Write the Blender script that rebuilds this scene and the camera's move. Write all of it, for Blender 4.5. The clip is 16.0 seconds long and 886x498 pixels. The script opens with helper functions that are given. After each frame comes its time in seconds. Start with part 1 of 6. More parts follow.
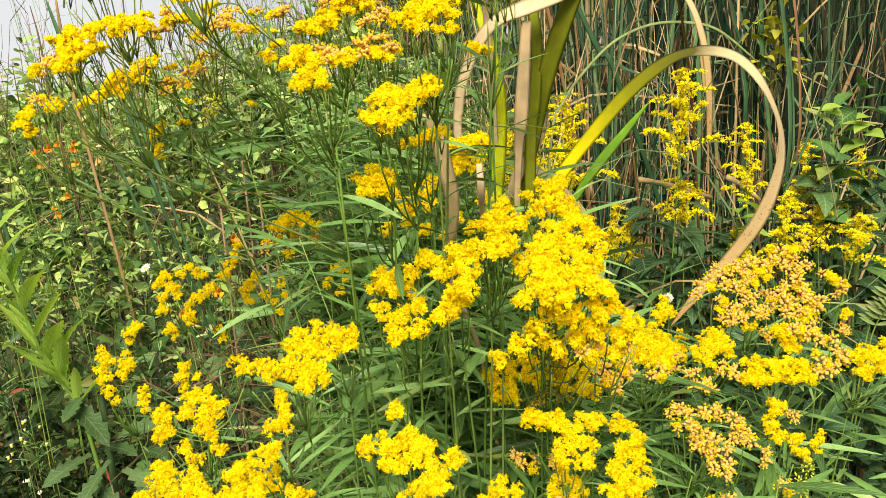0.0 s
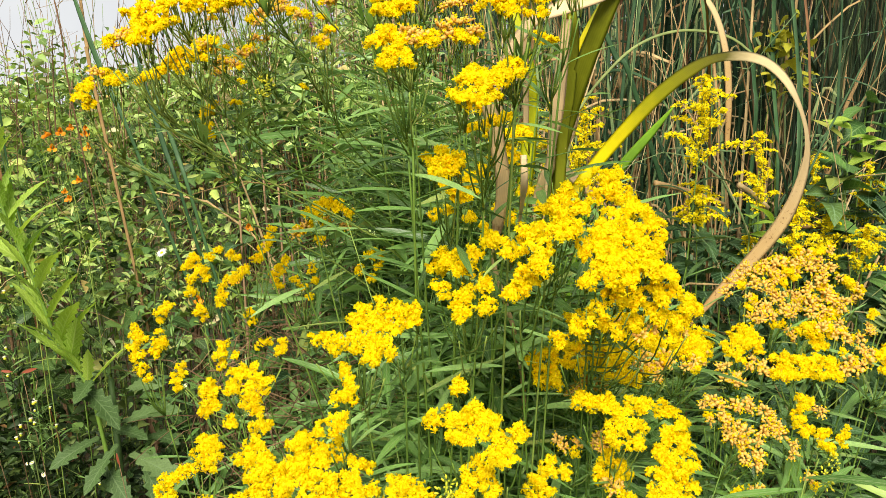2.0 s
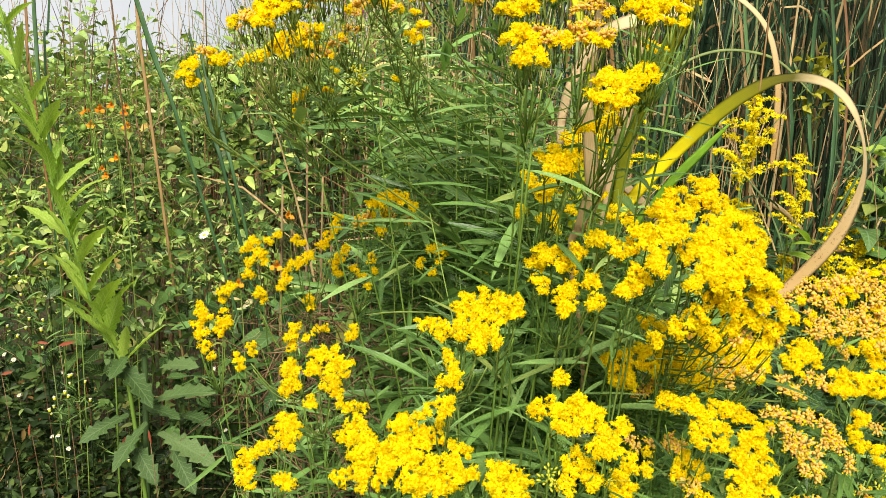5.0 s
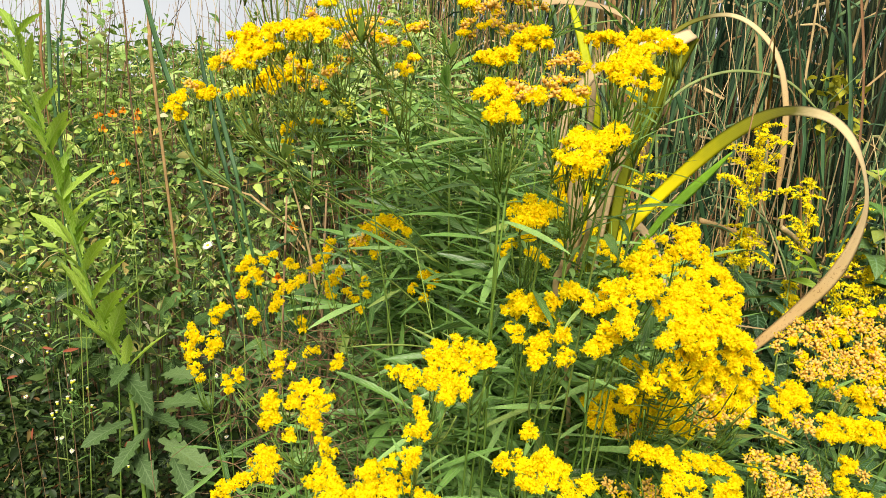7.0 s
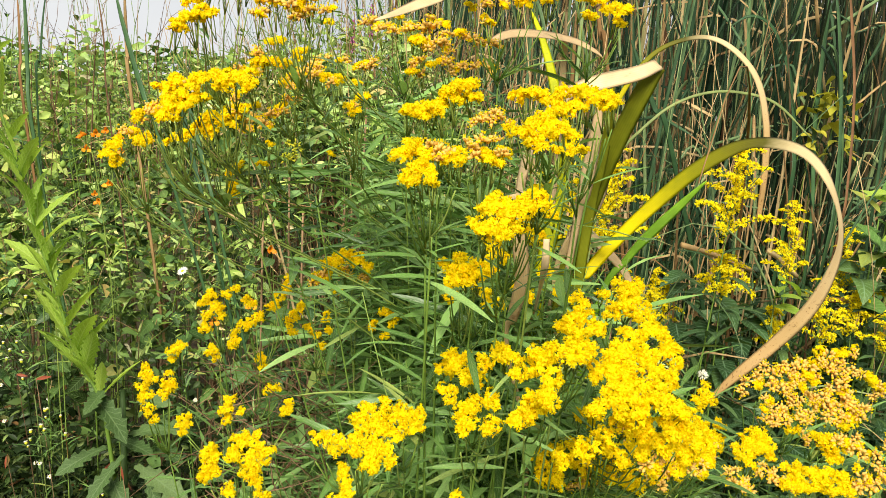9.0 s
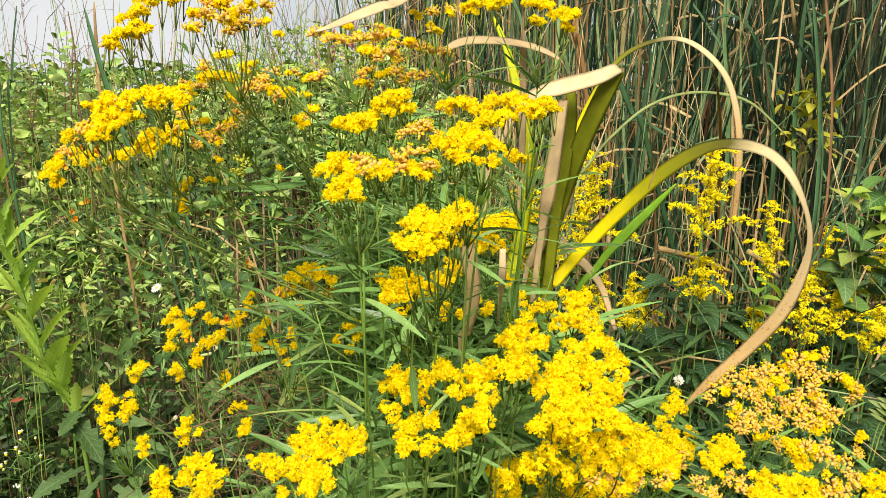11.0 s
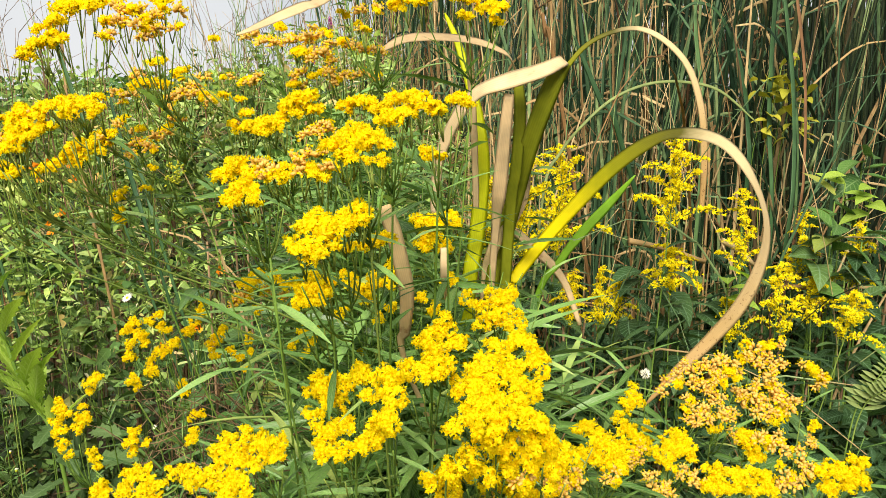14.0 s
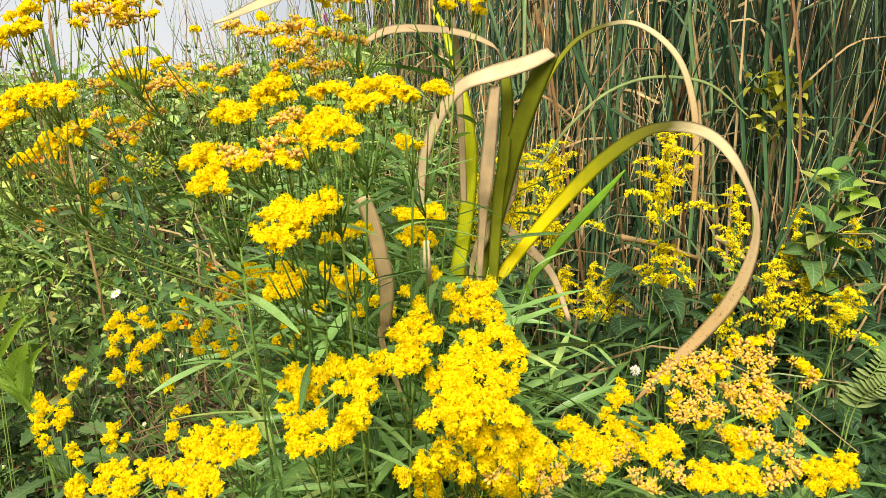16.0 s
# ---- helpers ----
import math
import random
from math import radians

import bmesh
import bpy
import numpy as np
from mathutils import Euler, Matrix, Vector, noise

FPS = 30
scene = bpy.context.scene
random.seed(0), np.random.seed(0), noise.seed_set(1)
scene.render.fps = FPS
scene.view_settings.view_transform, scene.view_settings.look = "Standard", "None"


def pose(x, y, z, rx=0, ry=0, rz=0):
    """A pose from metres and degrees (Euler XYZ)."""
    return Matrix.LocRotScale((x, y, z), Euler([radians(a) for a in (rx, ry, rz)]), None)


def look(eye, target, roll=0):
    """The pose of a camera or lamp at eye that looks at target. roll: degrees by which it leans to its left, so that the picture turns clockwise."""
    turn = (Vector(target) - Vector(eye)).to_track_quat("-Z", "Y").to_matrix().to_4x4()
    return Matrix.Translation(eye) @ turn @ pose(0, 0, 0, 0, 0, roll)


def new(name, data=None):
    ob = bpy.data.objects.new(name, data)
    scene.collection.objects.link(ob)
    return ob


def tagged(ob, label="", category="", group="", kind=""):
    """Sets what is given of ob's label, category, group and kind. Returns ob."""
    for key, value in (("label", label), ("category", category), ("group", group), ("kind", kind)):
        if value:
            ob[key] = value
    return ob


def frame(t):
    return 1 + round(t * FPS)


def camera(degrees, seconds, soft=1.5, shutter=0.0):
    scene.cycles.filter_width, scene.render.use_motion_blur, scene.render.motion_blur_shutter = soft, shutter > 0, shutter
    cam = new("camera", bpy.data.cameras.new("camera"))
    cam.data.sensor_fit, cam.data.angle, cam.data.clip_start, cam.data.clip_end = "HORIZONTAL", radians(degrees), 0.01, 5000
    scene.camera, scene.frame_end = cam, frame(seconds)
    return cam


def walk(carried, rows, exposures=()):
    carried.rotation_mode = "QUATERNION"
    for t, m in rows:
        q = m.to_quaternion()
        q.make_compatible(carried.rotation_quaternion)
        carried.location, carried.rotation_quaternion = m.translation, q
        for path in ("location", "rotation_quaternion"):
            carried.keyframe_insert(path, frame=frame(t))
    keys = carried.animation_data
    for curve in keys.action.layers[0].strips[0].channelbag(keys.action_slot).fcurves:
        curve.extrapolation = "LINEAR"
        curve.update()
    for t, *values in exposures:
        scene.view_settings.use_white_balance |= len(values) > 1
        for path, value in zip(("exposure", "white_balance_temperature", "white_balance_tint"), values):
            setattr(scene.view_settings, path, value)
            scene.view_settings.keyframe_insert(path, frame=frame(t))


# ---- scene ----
cam = camera(61.3, 16.0, 0.5)
PATH = [
    (0, (-0.0205, -0.0928, 0.9102), (-0.0940, 1.3766, 0.6181), -2.38),
    (0.5, (-0.0279, -0.0957, 0.9076), (-0.0946, 1.3744, 0.6173), -1.84),
    (1, (-0.0388, -0.0993, 0.9032), (-0.0968, 1.3720, 0.6174), -1.31),
    (1.5, (-0.0524, -0.1038, 0.9011), (-0.1002, 1.3685, 0.6179), -0.66),
    (2, (-0.0666, -0.1073, 0.8993), (-0.1043, 1.3655, 0.6175), -0.05),
    (2.5, (-0.0777, -0.1093, 0.8975), (-0.1093, 1.3639, 0.6174), 0.56),
    (3, (-0.0894, -0.1137, 0.8978), (-0.1154, 1.3597, 0.6179), 1.14),
    (3.5, (-0.1030, -0.1163, 0.8952), (-0.1229, 1.3579, 0.6190), 1.83),
    (4, (-0.1168, -0.1183, 0.8927), (-0.1327, 1.3564, 0.6192), 2.50),
    (4.5, (-0.1275, -0.1203, 0.8914), (-0.1424, 1.3547, 0.6193), 3.16),
    (5, (-0.1328, -0.1216, 0.8927), (-0.1532, 1.3531, 0.6190), 3.75),
    (5.5, (-0.1328, -0.1217, 0.8968), (-0.1629, 1.3521, 0.6196), 4.23),
    (6, (-0.1281, -0.1204, 0.9040), (-0.1694, 1.3523, 0.6222), 4.58),
    (6.5, (-0.1190, -0.1174, 0.9143), (-0.1707, 1.3541, 0.6281), 4.76),
    (7, (-0.1080, -0.1144, 0.9259), (-0.1697, 1.3559, 0.6355), 4.89),
    (7.5, (-0.0967, -0.1095, 0.9382), (-0.1667, 1.3596, 0.6438), 4.92),
    (8, (-0.0872, -0.1038, 0.9492), (-0.1619, 1.3647, 0.6527), 4.91),
    (8.5, (-0.0753, -0.0965, 0.9555), (-0.1568, 1.3720, 0.6609), 4.80),
    (9, (-0.0640, -0.0893, 0.9593), (-0.1505, 1.3796, 0.6679), 4.56),
    (9.5, (-0.0536, -0.0833, 0.9630), (-0.1440, 1.3859, 0.6745), 4.30),
    (10, (-0.0450, -0.0795, 0.9644), (-0.1365, 1.3903, 0.6792), 3.92),
    (10.5, (-0.0373, -0.0772, 0.9645), (-0.1285, 1.3932, 0.6825), 3.46),
    (11, (-0.0296, -0.0758, 0.9640), (-0.1208, 1.3951, 0.6844), 3.00),
    (11.5, (-0.0209, -0.0748, 0.9638), (-0.1142, 1.3962, 0.6853), 2.57),
    (12, (-0.0097, -0.0740, 0.9639), (-0.1084, 1.3967, 0.6861), 2.17),
    (12.5, (-0.0020, -0.0727, 0.9643), (-0.1026, 1.3979, 0.6864), 1.81),
    (13, (0.0064, -0.0699, 0.9638), (-0.0964, 1.4005, 0.6854), 1.42),
    (13.5, (0.0127, -0.0676, 0.9643), (-0.0912, 1.4023, 0.6839), 1.11),
    (14, (0.0194, -0.0654, 0.9654), (-0.0858, 1.4039, 0.6824), 0.93),
    (14.5, (0.0232, -0.0620, 0.9643), (-0.0818, 1.4073, 0.6810), 0.80),
    (15, (0.0264, -0.0597, 0.9620), (-0.0788, 1.4097, 0.6796), 0.76),
    (15.5, (0.0294, -0.0590, 0.9598), (-0.0763, 1.4105, 0.6781), 0.80),
    (16, (0.0323, -0.0579, 0.9592), (-0.0747, 1.4113, 0.6763), 1.00),
]
walk(cam, [(t, look(eye, target, roll)) for t, eye, target, roll in PATH])

# ---- light ----
world = bpy.data.worlds.new("overcast_sky")
scene.world = world
world.use_nodes = True
wn, wl = world.node_tree.nodes, world.node_tree.links
wn.clear()
SUN_EL, SUN_AZ = radians(44), radians(186)
sky = wn.new("ShaderNodeTexSky")
sky.sky_type, sky.sun_disc = "NISHITA", False
sky.sun_elevation, sky.sun_rotation = SUN_EL, SUN_AZ
sky.air_density, sky.dust_density = 1.2, 3.0
cloud_map = wn.new("ShaderNodeTexCoord")
cloud_noise = wn.new("ShaderNodeTexNoise")
cloud_noise.inputs["Scale"].default_value, cloud_noise.inputs["Detail"].default_value = 2.2, 6
cloud_ramp = wn.new("ShaderNodeValToRGB")
cloud_ramp.color_ramp.elements[0].position, cloud_ramp.color_ramp.elements[0].color = 0.3, (7.2, 7.6, 8.3, 1)
cloud_ramp.color_ramp.elements[1].position, cloud_ramp.color_ramp.elements[1].color = 0.7, (12.0, 11.9, 11.7, 1)
cloud_mix = wn.new("ShaderNodeMix")
cloud_mix.data_type = "RGBA"
cloud_mix.inputs["Factor"].default_value = 0.8
sky_out, sky_bg = wn.new("ShaderNodeOutputWorld"), wn.new("ShaderNodeBackground")
sky_bg.inputs["Strength"].default_value = 0.037
wl.new(cloud_map.outputs["Generated"], cloud_noise.inputs["Vector"])
wl.new(cloud_noise.outputs["Fac"], cloud_ramp.inputs["Fac"])
wl.new(sky.outputs["Color"], cloud_mix.inputs["A"])
height = wn.new("ShaderNodeSeparateXYZ")
wl.new(cloud_map.outputs["Generated"], height.inputs[0])
climb = wn.new("ShaderNodeMapRange")
climb.inputs["From Min"].default_value, climb.inputs["From Max"].default_value = 0.0, 1.0
climb.inputs["To Min"].default_value, climb.inputs["To Max"].default_value = 2.1, 0.78
wl.new(height.outputs["Z"], climb.inputs["Value"])
cloud_lit = wn.new("ShaderNodeVectorMath")
cloud_lit.operation = "SCALE"
wl.new(cloud_ramp.outputs["Color"], cloud_lit.inputs[0])
wl.new(climb.outputs["Result"], cloud_lit.inputs["Scale"])
wl.new(cloud_lit.outputs["Vector"], cloud_mix.inputs["B"])
wl.new(cloud_mix.outputs["Result"], sky_bg.inputs["Color"])
wl.new(sky_bg.outputs["Background"], sky_out.inputs["Surface"])

sun = new("sun", bpy.data.lights.new("sun", "SUN"))
sun.data.energy, sun.data.angle, sun.data.color = 6.2, radians(36), (1.0, 0.93, 0.77)
sun.matrix_world = look((-0.2, -1.5, 2.05), (0, 0.3, 0.3))
scene.view_settings.exposure = 0.46

# ---- materials ----


def shader(name):
    mat = bpy.data.materials.new(name)
    mat.use_nodes = True
    nt = mat.node_tree
    return mat, nt.nodes, nt.links, nt.nodes["Principled BSDF"], nt.nodes["Material Output"]


def mix_rgb(nodes, links, fac, a, b, blend="MIX"):
    m = nodes.new("ShaderNodeMix")
    m.data_type, m.blend_type = "RGBA", blend
    for value, socket in ((fac, m.inputs["Factor"]), (a, m.inputs["A"]), (b, m.inputs["B"])):
        if isinstance(value, bpy.types.NodeSocket):
            links.new(value, socket)
        else:
            socket.default_value = value
    return m.outputs["Result"]


def ramp(nodes, links, fac, stops):
    r = nodes.new("ShaderNodeValToRGB")
    while len(r.color_ramp.elements) < len(stops):
        r.color_ramp.elements.new(0.5)
    for e, (p, c) in zip(r.color_ramp.elements, stops):
        e.position, e.color = p, (*c, 1)
    links.new(fac, r.inputs["Fac"])
    return r.outputs["Color"]


def noise_of(nodes, links, scale, detail=3.0, coords="Object"):
    c, n = nodes.new("ShaderNodeTexCoord"), nodes.new("ShaderNodeTexNoise")
    n.inputs["Scale"].default_value, n.inputs["Detail"].default_value = scale, detail
    links.new(c.outputs[coords], n.inputs["Vector"])
    return n.outputs["Fac"]


def chance(nodes, links):
    """One random number for each leaf: the object's and the island's together."""
    o, g, a = nodes.new("ShaderNodeObjectInfo"), nodes.new("ShaderNodeNewGeometry"), nodes.new("ShaderNodeMath")
    links.new(o.outputs["Random"], a.inputs[0])
    links.new(g.outputs["Random Per Island"], a.inputs[1])
    f = nodes.new("ShaderNodeMath")
    f.operation = "FRACT"
    links.new(a.outputs[0], f.inputs[0])
    return f.outputs[0]


def plant_matter(name, stops, rough=0.5, glow=0.3, spot=None, spot_scale=90, spot_at=0.6, ribs=0.0, vein=None, bump=0.25, tip=None, patch=None, shine=0.18):
    """Leaf, stem or petal: a colour of its own for each piece, mottling, veins, some light let through."""
    mat, nodes, links, bsdf, out = shader(name)
    colour = ramp(nodes, links, chance(nodes, links), stops)
    fine = noise_of(nodes, links, 260, 4)
    shade = ramp(nodes, links, noise_of(nodes, links, 45, 3), [(0.3, (0.66, 0.68, 0.62)), (0.7, (1.25, 1.22, 1.1))])
    colour = mix_rgb(nodes, links, 0.7, colour, shade, "MULTIPLY")
    if patch:
        drift = ramp(nodes, links, noise_of(nodes, links, 7, 3), [(0.45, (0, 0, 0)), (0.62, (0.75, 0.75, 0.75))])
        colour = mix_rgb(nodes, links, drift, colour, mix_rgb(nodes, links, 1.0, colour, (*patch, 1), "MULTIPLY"))
    height = fine
    if vein:
        a = nodes.new("ShaderNodeAttribute")
        a.attribute_name = "lv"
        s = nodes.new("ShaderNodeSeparateXYZ")
        links.new(a.outputs["Vector"], s.inputs[0])
        side = nodes.new("ShaderNodeMath")
        side.operation = "ABSOLUTE"
        links.new(s.outputs["X"], side.inputs[0])
        run = nodes.new("ShaderNodeMath")
        run.operation, run.inputs[1].default_value = "MULTIPLY_ADD", -0.22
        links.new(side.outputs[0], run.inputs[0])
        links.new(s.outputs["Y"], run.inputs[2])
        saw = nodes.new("ShaderNodeMath")
        saw.operation, saw.inputs[1].default_value = "PINGPONG", 0.055
        links.new(run.outputs[0], saw.inputs[0])
        line = ramp(nodes, links, saw.outputs[0], [(0.0, (1, 1, 1)), (0.014, (0, 0, 0))])
        mid = ramp(nodes, links, side.outputs[0], [(0.03, (1, 1, 1)), (0.09, (0, 0, 0))])
        both = mix_rgb(nodes, links, 1.0, line, mid, "LIGHTEN")
        part_way = mix_rgb(nodes, links, 0.55, (0, 0, 0, 1), both)
        colour = mix_rgb(nodes, links, part_way, colour, (*vein, 1))
        height = mix_rgb(nodes, links, 0.6, fine, both, "SUBTRACT")
    if ribs:
        a = nodes.new("ShaderNodeAttribute")
        a.attribute_name = "lv"
        w = nodes.new("ShaderNodeTexWave")
        w.bands_direction = "X"
        w.inputs["Scale"].default_value, w.inputs["Distortion"].default_value = ribs, 0.6
        links.new(a.outputs["Vector"], w.inputs["Vector"])
        colour = mix_rgb(nodes, links, 0.2, colour, ramp(nodes, links, w.outputs["Fac"], [(0.2, (0.72, 0.72, 0.7)), (0.8, (1.1, 1.1, 1.1))]), "MULTIPLY")
        height = mix_rgb(nodes, links, 0.25, fine, w.outputs["Fac"])
    if tip:
        a = nodes.new("ShaderNodeAttribute")
        a.attribute_name = "lv"
        s = nodes.new("ShaderNodeSeparateXYZ")
        links.new(a.outputs["Vector"], s.inputs[0])
        colour = mix_rgb(nodes, links, ramp(nodes, links, s.outputs["Y"], [(0.35, (0, 0, 0)), (0.95, (0.9, 0.9, 0.9))]), colour, (*tip, 1))
    if spot:
        mask = ramp(nodes, links, noise_of(nodes, links, spot_scale, 5), [(spot_at, (0, 0, 0)), (spot_at + 0.07, (1, 1, 1))])
        colour = mix_rgb(nodes, links, mask, colour, (*spot, 1))
    links.new(colour, bsdf.inputs["Base Color"])
    bsdf.inputs["Roughness"].default_value = rough
    bsdf.inputs["Specular IOR Level"].default_value = shine
    b = nodes.new("ShaderNodeBump")
    b.inputs["Strength"].default_value, b.inputs["Distance"].default_value = bump, 0.001
    links.new(height, b.inputs["Height"])
    links.new(b.outputs["Normal"], bsdf.inputs["Normal"])
    if glow:
        t, m = nodes.new("ShaderNodeBsdfTranslucent"), nodes.new("ShaderNodeMixShader")
        links.new(mix_rgb(nodes, links, 1.0, colour, (1.25, 1.25, 0.7, 1), "MULTIPLY"), t.inputs["Color"])
        m.inputs["Fac"].default_value = glow
        links.new(bsdf.outputs[0], m.inputs[1])
        links.new(t.outputs[0], m.inputs[2])
        links.new(m.outputs[0], out.inputs["Surface"])
    return mat


YELLOW = plant_matter("yellow_petal", [(0.0, (0.84, 0.66, 0.002)), (0.5, (0.89, 0.75, 0.004)), (1.0, (0.91, 0.82, 0.010))], 0.6, 0.6, bump=0.1, shine=0.12)
PLUME = plant_matter("deep_yellow_petal", [(0.0, (0.75, 0.60, 0.004)), (0.6, (0.88, 0.74, 0.006)), (1.0, (0.92, 0.82, 0.02))], 0.6, 0.3, bump=0.1, shine=0.12)
BUD = plant_matter("withered_bud", [(0.0, (0.62, 0.37, 0.065)), (0.4, (0.72, 0.46, 0.085)), (0.8, (0.78, 0.55, 0.12)), (1.0, (0.78, 0.62, 0.10))], 0.65, 0.42, tip=(0.82, 0.58, 0.18))
GREENBUD = plant_matter("green_bud", [(0.0, (0.36, 0.42, 0.03)), (1.0, (0.7, 0.64, 0.05))], 0.55, 0.2)
STEM = plant_matter("green_stem", [(0.0, (0.082, 0.152, 0.023)), (0.6, (0.14, 0.233, 0.041)), (1.0, (0.233, 0.303, 0.07))], 0.55, 0.05)
NARROW = plant_matter("narrow_leaf", [(0.0, (0.039, 0.098, 0.021)), (0.32, (0.092, 0.201, 0.039)), (0.66, (0.167, 0.328, 0.074)), (0.92, (0.27, 0.443, 0.144)), (1.0, (0.345, 0.402, 0.092))], 0.36, 0.24, vein=(0.29, 0.36, 0.19), shine=0.45)
OVATE = plant_matter("broad_leaf", [(0.0, (0.04, 0.10, 0.025)), (0.5, (0.075, 0.16, 0.04)), (0.88, (0.13, 0.25, 0.06)), (1.0, (0.3, 0.3, 0.06))], 0.38, 0.2, spot=(0.2, 0.13, 0.05), spot_at=0.69, vein=(0.2, 0.3, 0.12))
BLUEGREEN = plant_matter("bluish_leaf", [(0.0, (0.020, 0.050, 0.017)), (0.6, (0.046, 0.10, 0.034)), (1.0, (0.10, 0.175, 0.05))], 0.38, 0.22, vein=(0.2, 0.32, 0.2))
LIME = plant_matter("light_green_leaf", [(0.0, (0.21, 0.36, 0.04)), (1.0, (0.36, 0.50, 0.08))], 0.45, 0.42, vein=(0.5, 0.62, 0.2))
DULL = plant_matter("dull_leaf", [(0.0, (0.035, 0.07, 0.02)), (0.7, (0.06, 0.11, 0.033)), (1.0, (0.10, 0.155, 0.058))], 0.6, 0.12, vein=(0.12, 0.18, 0.08), shine=0.2)
GOLDLEAF = plant_matter("yellowish_leaf", [(0.0, (0.28, 0.30, 0.03)), (1.0, (0.46, 0.42, 0.05))], 0.5, 0.35)
UNDER = plant_matter("undergrowth_leaf", [(0.0, (0.014, 0.028, 0.008)), (0.4, (0.04, 0.08, 0.017)), (0.72, (0.085, 0.16, 0.038)), (0.95, (0.16, 0.27, 0.065)), (0.985, (0.30, 0.29, 0.08)), (1.0, (0.24, 0.11, 0.05))], 0.42, 0.12, vein=(0.2, 0.28, 0.12), patch=(0.8, 1.0, 1.5))
HEDGE = plant_matter("hedge_leaf", [(0.0, (0.061, 0.121, 0.031)), (0.2, (0.145, 0.242, 0.048)), (0.5, (0.242, 0.387, 0.085)), (0.78, (0.363, 0.508, 0.157)), (0.93, (0.448, 0.544, 0.23)), (0.965, (0.544, 0.387, 0.145)), (1.0, (0.665, 0.629, 0.484))], 0.40, 0.22, vein=(0.30, 0.38, 0.15), patch=(1.35, 1.2, 0.8), shine=0.35)
# dark weed greens pushed darker for the shade low on the bank, few red
SHADEWEED = plant_matter("shaded_weed", [(0.0, (0.009, 0.018, 0.006)), (0.5, (0.02, 0.040, 0.011)), (0.85, (0.062, 0.105, 0.026)), (0.95, (0.14, 0.19, 0.055)), (1.0, (0.22, 0.07, 0.04))], 0.5, 0.2)
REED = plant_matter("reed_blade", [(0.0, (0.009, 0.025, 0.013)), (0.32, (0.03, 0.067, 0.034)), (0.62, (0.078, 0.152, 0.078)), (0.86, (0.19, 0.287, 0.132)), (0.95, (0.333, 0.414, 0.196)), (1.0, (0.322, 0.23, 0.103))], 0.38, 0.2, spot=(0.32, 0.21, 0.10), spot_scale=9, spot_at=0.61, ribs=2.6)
GREENREED = plant_matter("green_reed_blade", [(0.0, (0.03, 0.075, 0.032)), (0.5, (0.06, 0.13, 0.055)), (1.0, (0.12, 0.21, 0.085))], 0.38, 0.2, ribs=2.6)
# darker reed colour that stands in for the deep shade at the right
SHADEREED = plant_matter("shaded_reed_blade", [(0.0, (0.009, 0.015, 0.009)), (0.5, (0.021, 0.036, 0.017)), (0.85, (0.051, 0.068, 0.029)), (1.0, (0.128, 0.072, 0.043))], 0.5, 0.12, ribs=2.6)
PEDICEL = plant_matter("flower_stalk", [(0.0, (0.16, 0.24, 0.04)), (1.0, (0.28, 0.34, 0.08))], 0.55, 0.15)
STRAW = plant_matter("dry_straw", [(0.0, (0.22, 0.12, 0.05)), (0.4, (0.40, 0.27, 0.13)), (1.0, (0.60, 0.46, 0.26))], 0.6, 0.2, spot=(0.27, 0.15, 0.06), spot_scale=60, spot_at=0.64, ribs=2.6)
PALE = plant_matter("pale_straw", [(0.0, (0.50, 0.36, 0.21)), (1.0, (0.64, 0.49, 0.31))], 0.6, 0.22, spot=(0.38, 0.24, 0.12), spot_scale=50, spot_at=0.64, ribs=2.6)
YELLEAF = plant_matter("yellowing_blade", [(0.0, (0.40, 0.46, 0.006)), (1.0, (0.50, 0.52, 0.008))], 0.5, 0.35, spot=(0.34, 0.26, 0.03), spot_scale=50, spot_at=0.72, ribs=2.6, shine=0.12)
OLIVE = plant_matter("olive_blade", [(0.0, (0.169, 0.189, 0.013)), (1.0, (0.273, 0.293, 0.018))], 0.4, 0.3, spot=(0.2, 0.13, 0.04), spot_scale=60, spot_at=0.7, ribs=2.6, shine=0.12)
FRESH = plant_matter("fresh_blade", [(0.0, (0.20, 0.40, 0.03)), (1.0, (0.25, 0.46, 0.04))], 0.4, 0.35, ribs=2.6, shine=0.12)
BROWNLEAF = plant_matter("brown_blade", [(0.0, (0.09, 0.045, 0.025)), (1.0, (0.2, 0.105, 0.055))], 0.6, 0.15, ribs=2.6, shine=0.12)
PALEGREEN = plant_matter("pale_green_blade", [(0.0, (0.19, 0.26, 0.08)), (1.0, (0.27, 0.33, 0.13))], 0.45, 0.3, ribs=2.6, shine=0.2)
REDLEAF = plant_matter("red_leaf", [(0.0, (0.20, 0.045, 0.025)), (1.0, (0.30, 0.09, 0.05))], 0.5, 0.25, spot=(0.2, 0.08, 0.04), spot_scale=60, spot_at=0.68)
TWIG = plant_matter("dead_twig", [(0.0, (0.10, 0.055, 0.03)), (1.0, (0.26, 0.17, 0.10))], 0.8, 0.0)
ORANGE = plant_matter("orange_petal", [(0.0, (0.80, 0.22, 0.01)), (1.0, (0.9, 0.42, 0.03))], 0.5, 0.35)
WHITE = plant_matter("white_petal", [(0.0, (0.72, 0.70, 0.68)), (1.0, (0.82, 0.82, 0.8))], 0.6, 0.3)
MAGENTA = plant_matter("magenta_petal", [(0.0, (0.42, 0.08, 0.38)), (1.0, (0.58, 0.16, 0.5))], 0.6, 0.3)


